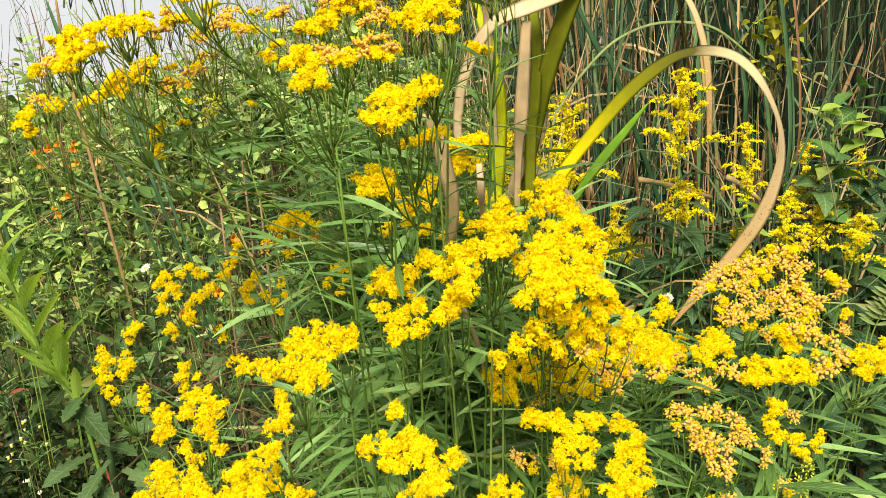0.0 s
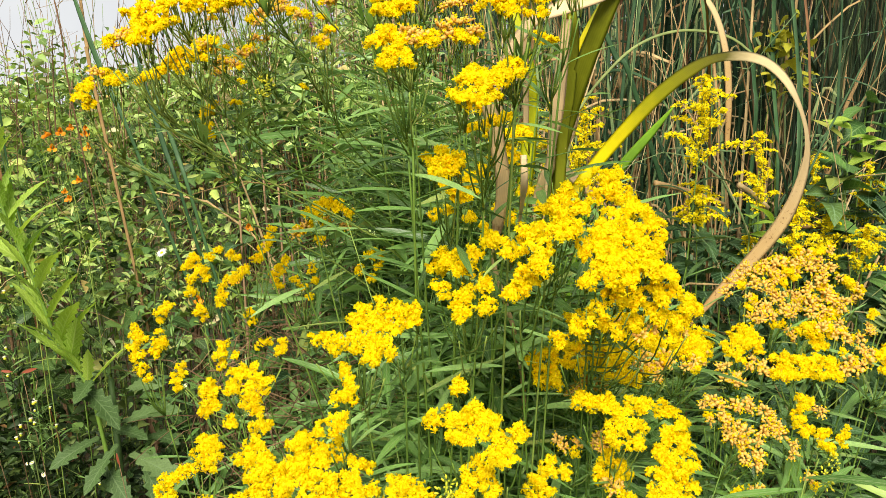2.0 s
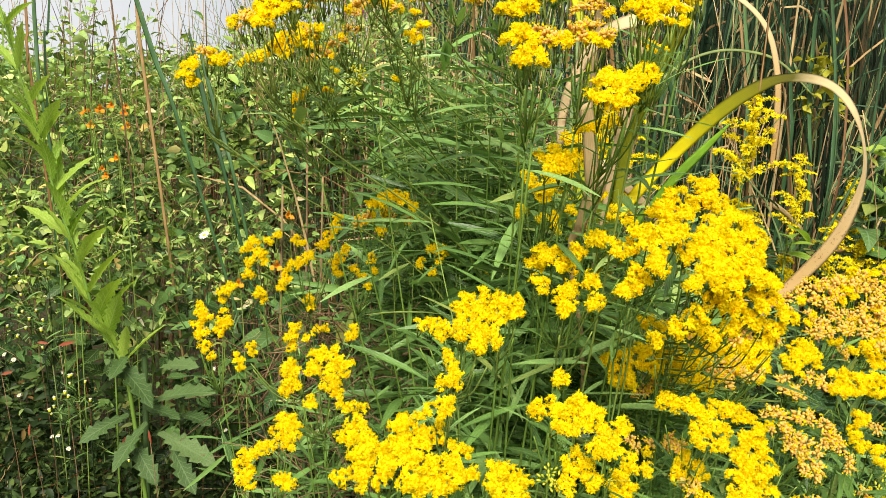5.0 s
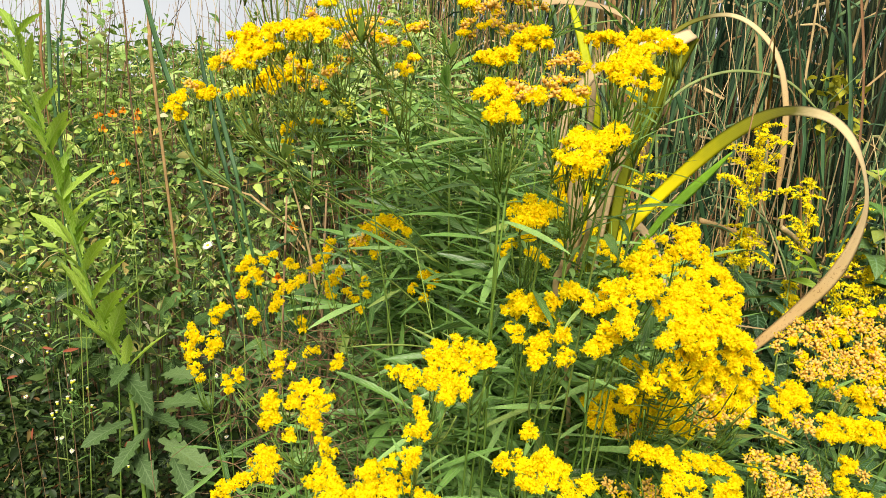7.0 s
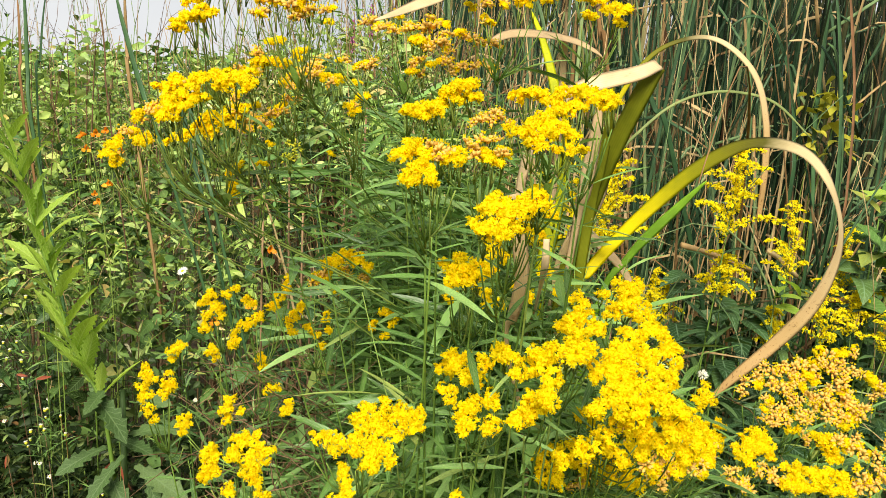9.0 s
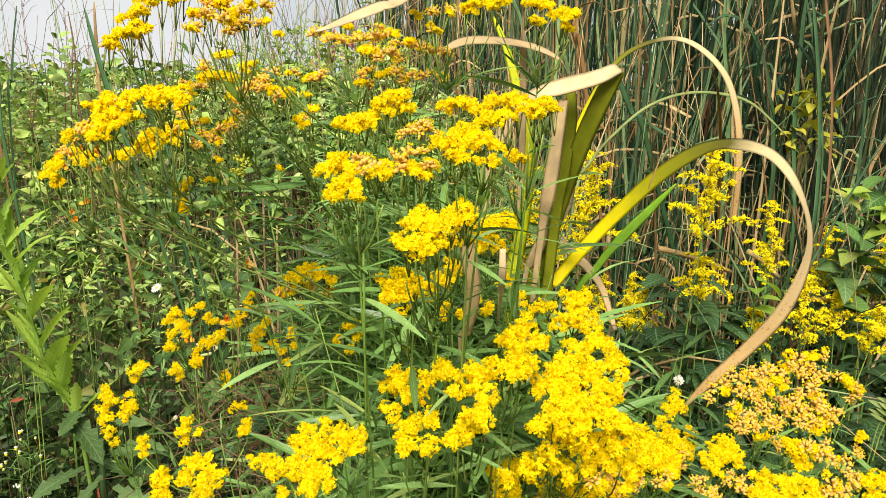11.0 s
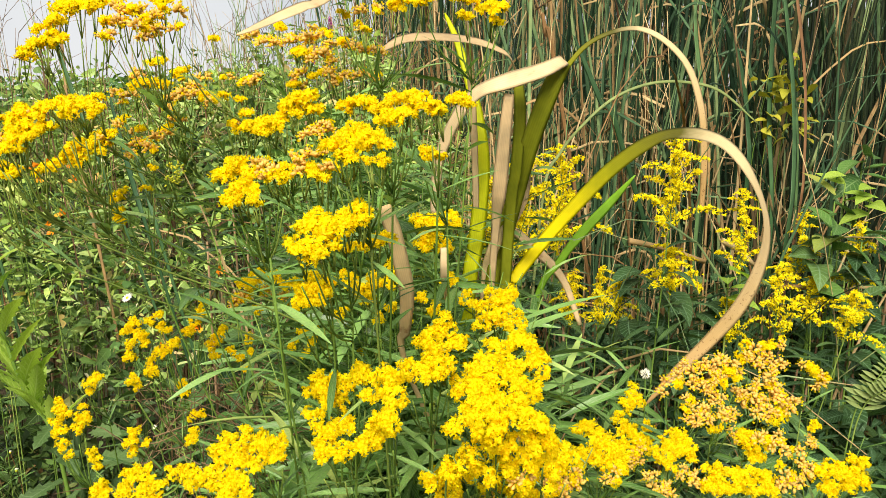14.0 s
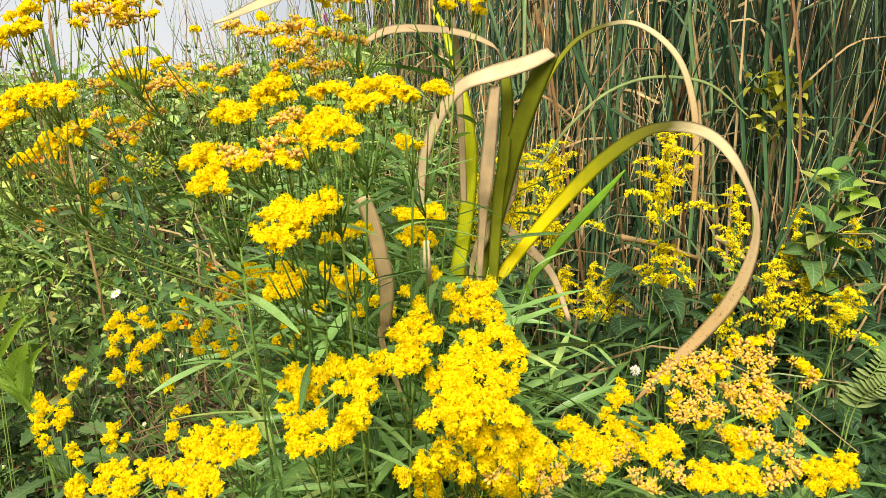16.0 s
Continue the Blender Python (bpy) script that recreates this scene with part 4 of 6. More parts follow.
goldenrods([(-0.262, 0.42, 0.932, 14, "b"), (-0.266, 0.42, 0.926, 14, "b"), (-0.256, 0.42, 0.933, 11, "b"), (-0.26, 0.42, 0.923, 11, "b"), (-0.246, 0.42, 0.939, 12, "m"), (-0.239, 0.42, 0.941, 11, "b"), (-0.248, 0.42, 0.931, 12, "b"), (-0.242, 0.42, 0.936, 8, "b"), (-0.284, 0.42, 0.919, 11, "b"), (-0.278, 0.42, 0.921, 10, "b"), (-0.289, 0.42, 0.915, 8, "b")], 242, 12, hub=(-0.02, 0.64), back=0.03, arch=True)
goldenrods([(-0.325, 0.41, 0.911, 12, "b"), (-0.327, 0.41, 0.903, 12, "b"), (-0.323, 0.41, 0.899, 8, "b"), (-0.314, 0.41, 0.919, 12, "m"), (-0.308, 0.41, 0.919, 8, "b"), (-0.305, 0.41, 0.913, 11, "b"), (-0.3, 0.41, 0.917, 8, "b")], 243, 12, hub=(-0.04, 0.62), back=0.03, arch=True)
goldenrods([(-0.26, 0.414, 1.021, 15, "b"), (-0.261, 0.404, 1.011, 13, "b"), (-0.25, 0.413, 1.02, 14, "b"), (-0.24, 0.413, 1.02, 14, "b"), (-0.266, 0.399, 1.006, 12, "o"), (-0.26, 0.388, 0.996, 14, "b"), (-0.264, 0.386, 0.993, 12, "b"), (-0.268, 0.382, 0.99, 11, "b"), (-0.27, 0.38, 0.988, 6, "o"), (-0.252, 0.392, 0.999, 11, "b"), (-0.258, 0.394, 1.002, 8, "b"), (-0.236, 0.418, 1.025, 11, "b")], 244, 12, hub=(-0.03, 0.64), back=0.03, arch=True)
goldenrods([(-0.213, 0.389, 1.017, 13, "o"), (-0.205, 0.388, 1.015, 14, "o"), (-0.216, 0.385, 1.01, 11, "o"), (-0.207, 0.384, 1.008, 13, "o"), (-0.196, 0.383, 1.006, 14, "o"), (-0.2, 0.389, 1.017, 12, "m"), (-0.188, 0.386, 1.012, 14, "m"), (-0.178, 0.388, 1.015, 14, "o"), (-0.185, 0.391, 1.021, 12, "b"), (-0.216, 0.38, 1.001, 9, "m"), (-0.185, 0.382, 1.005, 11, "o"), (-0.192, 0.38, 1.001, 8, "o"), (-0.173, 0.383, 1.007, 8, "o")], 245, 12, hub=(-0.02, 0.64), back=0.03, arch=True)
goldenrods([(-0.249, 0.482, 0.973, 14, "b"), (-0.241, 0.484, 0.975, 14, "b"), (-0.23, 0.484, 0.976, 12, "m"), (-0.25, 0.49, 0.982, 12, "o"), (-0.242, 0.498, 0.99, 12, "b"), (-0.239, 0.502, 0.995, 8, "b"), (-0.218, 0.494, 0.986, 11, "b"), (-0.221, 0.49, 0.982, 8, "b"), (-0.217, 0.472, 0.964, 15, "o"), (-0.208, 0.476, 0.968, 14, "o"), (-0.224, 0.468, 0.959, 12, "o"), (-0.195, 0.476, 0.968, 10, "m"), (-0.188, 0.472, 0.964, 9, "m"), (-0.206, 0.484, 0.976, 12, "o"), (-0.201, 0.488, 0.981, 10, "o")], 246, 12, hub=(-0.05, 0.68), back=0.03, arch=True)
goldenrods([(-0.251, 0.485, 0.93, 16, "o"), (-0.235, 0.489, 0.937, 14, "o"), (-0.256, 0.481, 0.924, 10, "o"), (-0.225, 0.497, 0.948, 12, "o"), (-0.255, 0.493, 0.941, 10, "o"), (-0.27, 0.497, 0.947, 12, "m"), (-0.24, 0.483, 0.928, 10, "m"), (-0.233, 0.495, 0.944, 10, "o")], 247, 12, hub=(-0.05, 0.68), back=0.03, arch=True)
goldenrods([(-0.255, 0.466, 0.898, 8, "b"), (-0.261, 0.466, 0.892, 9, "b"), (-0.26, 0.466, 0.883, 8, "b"), (-0.259, 0.466, 0.876, 9, "b"), (-0.233, 0.466, 0.916, 5, "b"), (-0.216, 0.466, 0.914, 9, "g"), (-0.218, 0.466, 0.906, 8, "g"), (-0.238, 0.466, 0.901, 7, "b"), (-0.186, 0.466, 0.913, 5, "b")], 248, 7, hub=(-0.06, 0.6), tall_leaves=False)
goldenrods([(-0.168, 0.507, 0.98, 15, "o"), (-0.174, 0.505, 0.977, 11, "m"), (-0.177, 0.485, 0.948, 12, "m"), (-0.169, 0.489, 0.954, 12, "m"), (-0.172, 0.483, 0.946, 10, "o"), (-0.176, 0.497, 0.965, 8, "b"), (-0.208, 0.53, 1.013, 8, "b"), (-0.19, 0.5, 0.969, 8, "b"), (-0.19, 0.509, 0.982, 9, "o")], 249, 12, hub=(-0.06, 0.7), back=0.03, arch=True)
goldenrods([(-0.171, 0.511, 1.012, 15, "o"), (-0.161, 0.509, 1.009, 16, "o"), (-0.15, 0.507, 1.007, 14, "o"), (-0.137, 0.507, 1.008, 16, "o"), (-0.126, 0.509, 1.01, 14, "o"), (-0.15, 0.516, 1.019, 12, "b"), (-0.114, 0.512, 1.015, 12, "m"), (-0.108, 0.507, 1.008, 10, "o"), (-0.1, 0.506, 1.007, 14, "o"), (-0.091, 0.504, 1.005, 13, "o"), (-0.082, 0.503, 1.003, 13, "o"), (-0.073, 0.503, 1.003, 10, "o"), (-0.123, 0.514, 1.018, 10, "o"), (-0.129, 0.502, 1, 13, "m"), (-0.111, 0.5, 0.998, 14, "o"), (-0.124, 0.498, 0.995, 12, "o"), (-0.105, 0.498, 0.996, 12, "o"), (-0.134, 0.504, 1.002, 10, "b")], 250, 9, hub=(-0.07, 0.72))
goldenrods([(-0.126, 0.49, 0.983, 14, "o"), (-0.116, 0.49, 0.983, 14, "o"), (-0.105, 0.49, 0.984, 14, "o"), (-0.092, 0.49, 0.984, 12, "o"), (-0.082, 0.49, 0.984, 12, "o"), (-0.073, 0.49, 0.984, 11, "o"), (-0.132, 0.487, 0.976, 10, "o"), (-0.126, 0.487, 0.976, 10, "o"), (-0.1, 0.488, 0.979, 10, "o")], 251, 8, hub=(-0.08, 0.7))
goldenrods([(-0.09, 0.47, 1.026, 10, "o"), (-0.078, 0.47, 1.028, 12, "o"), (-0.068, 0.47, 1.028, 12, "o"), (-0.054, 0.47, 1.029, 12, "b"), (-0.048, 0.47, 1.033, 12, "m"), (-0.038, 0.47, 1.033, 14, "b"), (-0.032, 0.47, 1.036, 12, "b"), (-0.003, 0.47, 1.035, 15, "b"), (-0.011, 0.47, 1.035, 12, "b"), (-0.006, 0.47, 1.024, 11, "b"), (0.011, 0.47, 1.028, 16, "b"), (0.017, 0.47, 1.031, 12, "b"), (0.015, 0.47, 1.022, 9, "b"), (-0.082, 0.47, 1.018, 8, "o"), (-0.076, 0.47, 1.015, 8, "m")], 252, 8, hub=(-0.06, 0.66))
goldenrods([(0.177, 0.513, 0.762, 16, "o"), (0.19, 0.514, 0.765, 16, "o"), (0.204, 0.514, 0.766, 16, "o"), (0.21, 0.511, 0.76, 13, "m"), (0.199, 0.509, 0.756, 14, "m"), (0.168, 0.509, 0.754, 14, "o"), (0.157, 0.507, 0.749, 14, "o"), (0.181, 0.507, 0.751, 16, "o"), (0.191, 0.507, 0.751, 13, "o"), (0.172, 0.501, 0.738, 14, "m"), (0.18, 0.498, 0.732, 16, "o"), (0.194, 0.503, 0.743, 13, "m"), (0.198, 0.498, 0.733, 14, "o"), (0.191, 0.494, 0.725, 14, "m"), (0.204, 0.497, 0.732, 12, "m"), (0.176, 0.495, 0.726, 12, "o")], 253, 9, hub=(0.2, 0.6))
goldenrods([(0.234, 0.552, 0.767, 17, "o"), (0.248, 0.552, 0.767, 17, "o"), (0.241, 0.548, 0.758, 17, "o"), (0.255, 0.547, 0.757, 15, "o"), (0.258, 0.555, 0.774, 14, "m"), (0.227, 0.55, 0.762, 11, "m"), (0.244, 0.54, 0.742, 19, "o"), (0.232, 0.536, 0.732, 19, "o"), (0.251, 0.536, 0.733, 21, "o"), (0.26, 0.534, 0.729, 17, "o"), (0.241, 0.532, 0.724, 19, "o"), (0.254, 0.53, 0.721, 17, "o"), (0.223, 0.536, 0.732, 15, "o"), (0.247, 0.528, 0.716, 14, "o"), (0.227, 0.524, 0.707, 14, "o"), (0.216, 0.523, 0.704, 12, "o")], 254, 9, hub=(0.28, 0.64))
goldenrods([(0.211, 0.47, 0.722, 17, "b"), (0.221, 0.47, 0.724, 15, "m"), (0.216, 0.47, 0.713, 15, "b"), (0.206, 0.47, 0.726, 9, "b"), (0.23, 0.47, 0.723, 15, "o"), (0.236, 0.47, 0.721, 14, "o"), (0.246, 0.47, 0.719, 9, "o"), (0.257, 0.47, 0.736, 9, "b"), (0.256, 0.47, 0.725, 9, "m")], 255, 8, hub=(0.23, 0.58))
goldenrods([(0.186, 0.462, 0.701, 17, "b"), (0.198, 0.461, 0.7, 18, "b"), (0.206, 0.46, 0.699, 17, "b"), (0.218, 0.46, 0.7, 17, "b"), (0.193, 0.456, 0.691, 18, "b"), (0.209, 0.456, 0.692, 16, "b"), (0.181, 0.457, 0.692, 15, "b"), (0.223, 0.456, 0.693, 15, "b"), (0.235, 0.463, 0.706, 13, "o"), (0.251, 0.464, 0.709, 13, "o"), (0.246, 0.46, 0.701, 15, "o"), (0.238, 0.458, 0.697, 15, "o"), (0.263, 0.462, 0.706, 15, "b"), (0.271, 0.464, 0.71, 15, "b"), (0.274, 0.46, 0.703, 17, "b"), (0.287, 0.464, 0.711, 17, "b"), (0.282, 0.458, 0.701, 17, "b"), (0.266, 0.456, 0.696, 15, "b"), (0.29, 0.458, 0.701, 15, "b")], 256, 10, hub=(0.22, 0.56))
goldenrods([(0.326, 0.64, 0.719, 19, "m"), (0.335, 0.64, 0.713, 14, "m"), (0.319, 0.64, 0.727, 12, "m"), (0.332, 0.64, 0.708, 12, "o")], 257, 7, hub=(0.36, 0.72))
goldenrods([(0.153, 0.478, 0.714, 15, "b"), (0.164, 0.479, 0.716, 16, "b"), (0.17, 0.476, 0.711, 14, "b"), (0.159, 0.475, 0.709, 15, "b"), (0.153, 0.473, 0.705, 14, "b"), (0.172, 0.473, 0.706, 9, "b"), (0.161, 0.468, 0.696, 12, "m"), (0.158, 0.481, 0.72, 11, "b"), (0.146, 0.475, 0.708, 9, "b"), (0.146, 0.462, 0.685, 13, "o"), (0.155, 0.462, 0.685, 12, "o")], 258, 9, hub=(0.16, 0.56))
goldenrods([(0.138, 0.538, 0.695, 15, "b"), (0.147, 0.533, 0.69, 15, "b"), (0.134, 0.541, 0.698, 13, "b"), (0.138, 0.532, 0.687, 15, "b"), (0.145, 0.529, 0.684, 15, "m"), (0.139, 0.523, 0.676, 15, "o"), (0.153, 0.541, 0.7, 11, "b"), (0.129, 0.545, 0.704, 11, "b"), (0.137, 0.553, 0.714, 14, "b"), (0.145, 0.554, 0.717, 12, "b"), (0.143, 0.562, 0.727, 8, "b"), (0.14, 0.558, 0.722, 7, "b")], 259, 9, hub=(0.16, 0.62))
goldenrods([(0.143, 0.428, 0.678, 14, "o"), (0.155, 0.426, 0.675, 14, "o"), (0.125, 0.428, 0.678, 13, "o"), (0.117, 0.428, 0.677, 10, "o"), (0.129, 0.422, 0.667, 14, "m"), (0.14, 0.418, 0.66, 15, "o"), (0.132, 0.418, 0.659, 12, "m"), (0.158, 0.42, 0.664, 14, "o"), (0.167, 0.422, 0.668, 12, "o"), (0.148, 0.414, 0.653, 14, "o"), (0.139, 0.41, 0.645, 12, "o"), (0.151, 0.408, 0.642, 14, "o"), (0.166, 0.418, 0.66, 12, "m"), (0.12, 0.424, 0.67, 10, "o")], 260, 10, hub=(0.15, 0.52))
goldenrods([(0.198, 0.445, 0.673, 15, "b"), (0.192, 0.44, 0.663, 13, "b"), (0.208, 0.443, 0.669, 10, "o"), (0.196, 0.436, 0.655, 14, "b"), (0.208, 0.433, 0.65, 14, "b"), (0.213, 0.429, 0.643, 13, "b"), (0.223, 0.432, 0.649, 11, "b"), (0.226, 0.435, 0.654, 9, "b"), (0.214, 0.425, 0.635, 9, "g"), (0.208, 0.419, 0.624, 11, "g"), (0.185, 0.429, 0.642, 11, "o"), (0.195, 0.417, 0.62, 12, "o"), (0.156, 0.415, 0.616, 11, "o"), (0.139, 0.414, 0.613, 12, "m")], 261, 10, hub=(0.22, 0.54))
goldenrods([(0.171, 0.46, 0.694, 13, "o"), (0.181, 0.46, 0.69, 13, "o"), (0.14, 0.46, 0.696, 11, "o")], 262, 7, hub=(0.2, 0.56))
goldenrods([(-0.043, 0.52, 0.874, 14, "b"), (-0.03, 0.52, 0.872, 18, "b"), (-0.02, 0.52, 0.876, 15, "b"), (-0.032, 0.52, 0.859, 18, "b"), (-0.012, 0.52, 0.872, 13, "b"), (-0.04, 0.52, 0.853, 14, "b"), (-0.022, 0.52, 0.854, 12, "b")], 263, 7, hub=(0.0, 0.62))
goldenrods([(-0.058, 0.5, 0.842, 12, "b"), (-0.06, 0.5, 0.828, 12, "b"), (-0.078, 0.5, 0.814, 10, "b"), (-0.037, 0.5, 0.816, 10, "b"), (-0.027, 0.5, 0.808, 12, "b"), (-0.016, 0.5, 0.83, 12, "b"), (-0.002, 0.5, 0.817, 11, "b"), (-0.062, 0.5, 0.808, 9, "b"), (0.012, 0.5, 0.811, 12, "b"), (-0.048, 0.5, 0.801, 8, "b")], 264, 6, hub=(0.0, 0.6))

# ---- plumed goldenrods ----


def spray_mesh(seed):
    """A curved flowering twig, crowded on all sides with small yellow heads."""
    r, g = random.Random(seed), Geo()
    bow = r.uniform(-0.15, 0.15)
    pts = smooth([(0, 0, 0), (bow, 0.35, 0.12), (bow * 0.6, 0.75, 0.10), (-bow, 1.0, -0.10)], 12) * 0.05
    g.tube(pts, 0.0007, 0.0003, 4, 1)
    for i in range(62):
        u = 0.06 + 0.94 * r.random()
        k = min(10, int(u * 11))
        p = pts[k] + (pts[k + 1] - pts[k]) * (u * 11 - k)
        d = unit(V(r.uniform(-1, 1), r.uniform(-0.3, 0.6), r.uniform(-0.5, 1.0)))
        q = p + d * r.uniform(0.0012, 0.0062) * (1.15 - 0.5 * u)
        if i % 2:
            g.grain(p + d * 0.001, d, 0.0034, 0.0010, 4, 0)
        g.rays(q, d, 6, 0.0028, 0.0007, 1.4, r, 0)
    return g.mesh("flower_spray", [PLUME, STEM])


SPRAYS = [spray_mesh(k) for k in range(6)]


def plume(top, length, spread, seed, lean=(0.0, 0.0), leafy=0.22, count=14):
    """A plumed goldenrod whose tip is at top, with a panicle of that length."""
    r, top = random.Random(seed), V(*top)
    foot = V(top[0] - lean[0] * top[2], top[1] - lean[1] * top[2], 0)
    root = thing("plumed_goldenrod", foot, "plumed goldenrod with arching deep yellow flower sprays", "wildflower", "plumed goldenrods")
    stem = smooth([foot, foot * 0.45 + top * 0.55 + V(r.uniform(-0.02, 0.02), 0, 0), top], 16)
    g = Geo()
    g.tube(stem - foot, 0.0019, 0.0006, 6)
    part("stem", g.mesh("stem", STEM), root)

    def on_stem(z):
        i = np.interp(z, stem[:, 2], range(len(stem)))
        k = min(int(i), len(stem) - 2)
        return stem[k] + (stem[k + 1] - stem[k]) * (i - k) - foot
    a = r.random() * 6
    for i in range(count):
        u = i / (count - 1)
        a += 2.4 + r.uniform(-0.3, 0.3)
        size = spread / 0.05 * (0.32 + 0.68 * (u ** 0.7)) * r.uniform(0.8, 1.15)
        p = on_stem(top[2] - length * u * 0.92)
        d = (math.cos(a), math.sin(a), 1.5 - 1.0 * u + r.uniform(-0.6, 0.6))
        part("flower_spray", r.choice(SPRAYS), root, aim(p, d) @ Matrix.Diagonal((min(1.25, 0.7 + size * 0.4), size, min(1.25, 0.7 + size * 0.4), 1)))
    z = top[2] - length * 1.02
    while z > top[2] - length - leafy:
        a += 2.4
        size = r.uniform(0.045, 0.075)
        part("leaf", r.choice(PLUME_LEAVES), root, aim(on_stem(z), (math.cos(a), math.sin(a), r.uniform(0.3, 1.0))) @ Matrix.Diagonal((size, size, size, 1)))
        z -= r.uniform(0.011, 0.018)


plume((0.226, 0.820, 0.921), 0.115, 0.062, 1, count=18)
plume((0.341, 0.939, 0.854), 0.115, 0.044, 2)
plume((0.111, 1.013, 0.891), 0.15, 0.08, 3, count=20)
plume((0.433, 0.961, 0.824), 0.10, 0.036, 4, (0.05, 0))
plume((0.509, 0.966, 0.810), 0.085, 0.036, 5, (0.10, 0))
plume((0.232, 0.843, 0.788), 0.05, 0.050, 6, count=16)
plume((0.150, 0.836, 0.768), 0.075, 0.026, 7)
plume((0.474, 0.880, 0.733), 0.06, 0.045, 8, (0.16, 0))
plume((0.387, 0.905, 0.763), 0.09, 0.045, 9)
plume((0.322, 0.899, 0.717), 0.06, 0.034, 10)
plume((0.055, 0.889, 0.884), 0.13, 0.072, 11, count=20)
plume((0.009, 0.879, 0.864), 0.11, 0.062, 12, count=18)
plume((0.186, 0.929, 0.732), 0.06, 0.030, 13)
plume((0.120, 0.878, 0.753), 0.07, 0.030, 14)
plume((0.438, 0.930, 0.743), 0.06, 0.035, 15)
plume((-0.061, 0.797, 0.829), 0.09, 0.045, 16)

# ---- the reed clump with arching leaves ----


def strap(name, points, root, mat, label, n=40, normal=(0, -1, 0.25), crease=0.12, twist=0.0, torn=False):
    """A strap leaf through (x, y, z, width in millimetres)."""
    base = Vector(root.location)
    pts = smooth([p[:3] for p in points], n) - np.array(base)
    w = smooth([(p[3] / 1000, 0, 0) for p in points], n)[:, 0]
    if not torn:
        w[-1] = min(w[-1], 0.0012)
    g = Geo()
    g.blade(pts, np.maximum(w, 0.0008), normal, 0.0013, crease, twist)
    return part(name, g.mesh(name, mat), root, label=label)


clump = thing("reed_clump", (0.02, 0.67, 0.0), "clump of broad reed leaves, yellow-green with dry arching tips", "reed")
strap("leaf", [(0.012, 0.665, 0.3, 9), (0.018, 0.655, 0.598, 11), (0.029, 0.656, 0.779, 12), (0.040, 0.660, 0.800, 12), (0.064, 0.664, 0.833, 13), (0.094, 0.658, 0.872, 14.5), (0.128, 0.647, 0.912, 16), (0.160, 0.633, 0.938, 16.5), (0.185, 0.616, 0.945, 16.5), (0.213, 0.606, 0.938, 15), (0.237, 0.603, 0.913, 13), (0.260, 0.618, 0.873, 10), (0.266, 0.631, 0.834, 11), (0.256, 0.642, 0.788, 13.5), (0.231, 0.653, 0.744, 13), (0.200, 0.654, 0.708, 10), (0.173, 0.656, 0.672, 2)], clump, TURNING, "leaf arching over, green turning to straw", 90, (0.15, -0.75, 0.8))
strap("leaf", [(0.01, 0.67, 0.3, 9), (0.012, 0.657, 0.598, 12), (0.016, 0.655, 0.779, 14), (0.025, 0.654, 0.828, 16), (0.037, 0.646, 0.885, 17), (0.048, 0.625, 0.933, 17), (0.061, 0.613, 0.974, 17), (0.073, 0.609, 1.004, 15)], clump, OLIVE, "olive leaf snapped over at the top", 40, torn=True)
strap("leaf", [(0.074, 0.609, 1.006, 13), (0.054, 0.596, 0.996, 16), (0.026, 0.593, 0.987, 18), (0.000, 0.598, 0.977, 14), (-0.018, 0.603, 0.956, 12), (-0.032, 0.607, 0.923, 10), (-0.037, 0.611, 0.892, 9), (-0.037, 0.606, 0.868, 7)], clump, PALE, "dry straw-coloured hanging leaf end", 40, (0, -0.8, 0.6), torn=True)
strap("leaf", [(-0.008, 0.67, 0.3, 9), (-0.008, 0.662, 0.598, 13), (-0.007, 0.662, 0.774, 15), (0.000, 0.669, 0.836, 16), (0.004, 0.678, 0.903, 15), (-0.001, 0.685, 0.947, 13), (-0.012, 0.704, 0.990, 10), (-0.026, 0.721, 1.030, 7), (-0.040, 0.735, 1.059, 3)], clump, YELLEAF, "yellow-green upright leaf", 40)
strap("leaf", [(0.010, 0.67, 0.598, 3), (0.018, 0.625, 0.835, 7), (0.021, 0.606, 0.888, 13), (0.024, 0.598, 0.934, 12), (0.027, 0.594, 0.976, 9)], clump, PALE, "dry tan upright leaf", 30, torn=True)
strap("leaf", [(0.021, 0.654, 0.497, 9), (0.031, 0.637, 0.842, 11), (0.036, 0.630, 0.907, 11), (0.038, 0.624, 0.958, 11), (0.035, 0.624, 0.989, 9)], clump, OLIVE, "olive upright leaf", 30, torn=True)
strap("leaf", [(0.004, 0.70, 0.598, 3), (0.008, 0.665, 0.783, 5), (0.015, 0.650, 0.823, 11), (0.025, 0.643, 0.846, 10), (0.035, 0.636, 0.859, 5)], clump, STRAW, "curled brown leaf", 24)
strap("leaf", [(0.020, 0.669, 0.497, 9), (0.020, 0.676, 0.749, 12), (0.030, 0.668, 0.840, 13), (0.046, 0.667, 0.887, 11), (0.039, 0.662, 0.968, 10), (0.030, 0.637, 1.005, 9), (0.015, 0.623, 1.016, 13), (-0.010, 0.607, 1.022, 15), (-0.042, 0.583, 1.022, 15), (-0.064, 0.571, 1.018, 12), (-0.082, 0.557, 1.006, 3)], clump, PALE, "dry tan leaf arching high", 50, (0, -0.6, 0.8))
strap("leaf", [(0.030, 0.695, 0.496, 6), (0.061, 0.708, 0.749, 7), (0.088, 0.716, 0.806, 8), (0.113, 0.719, 0.840, 11), (0.138, 0.722, 0.869, 9), (0.161, 0.719, 0.898, 2)], clump, FRESH, "fresh green young leaf", 30)
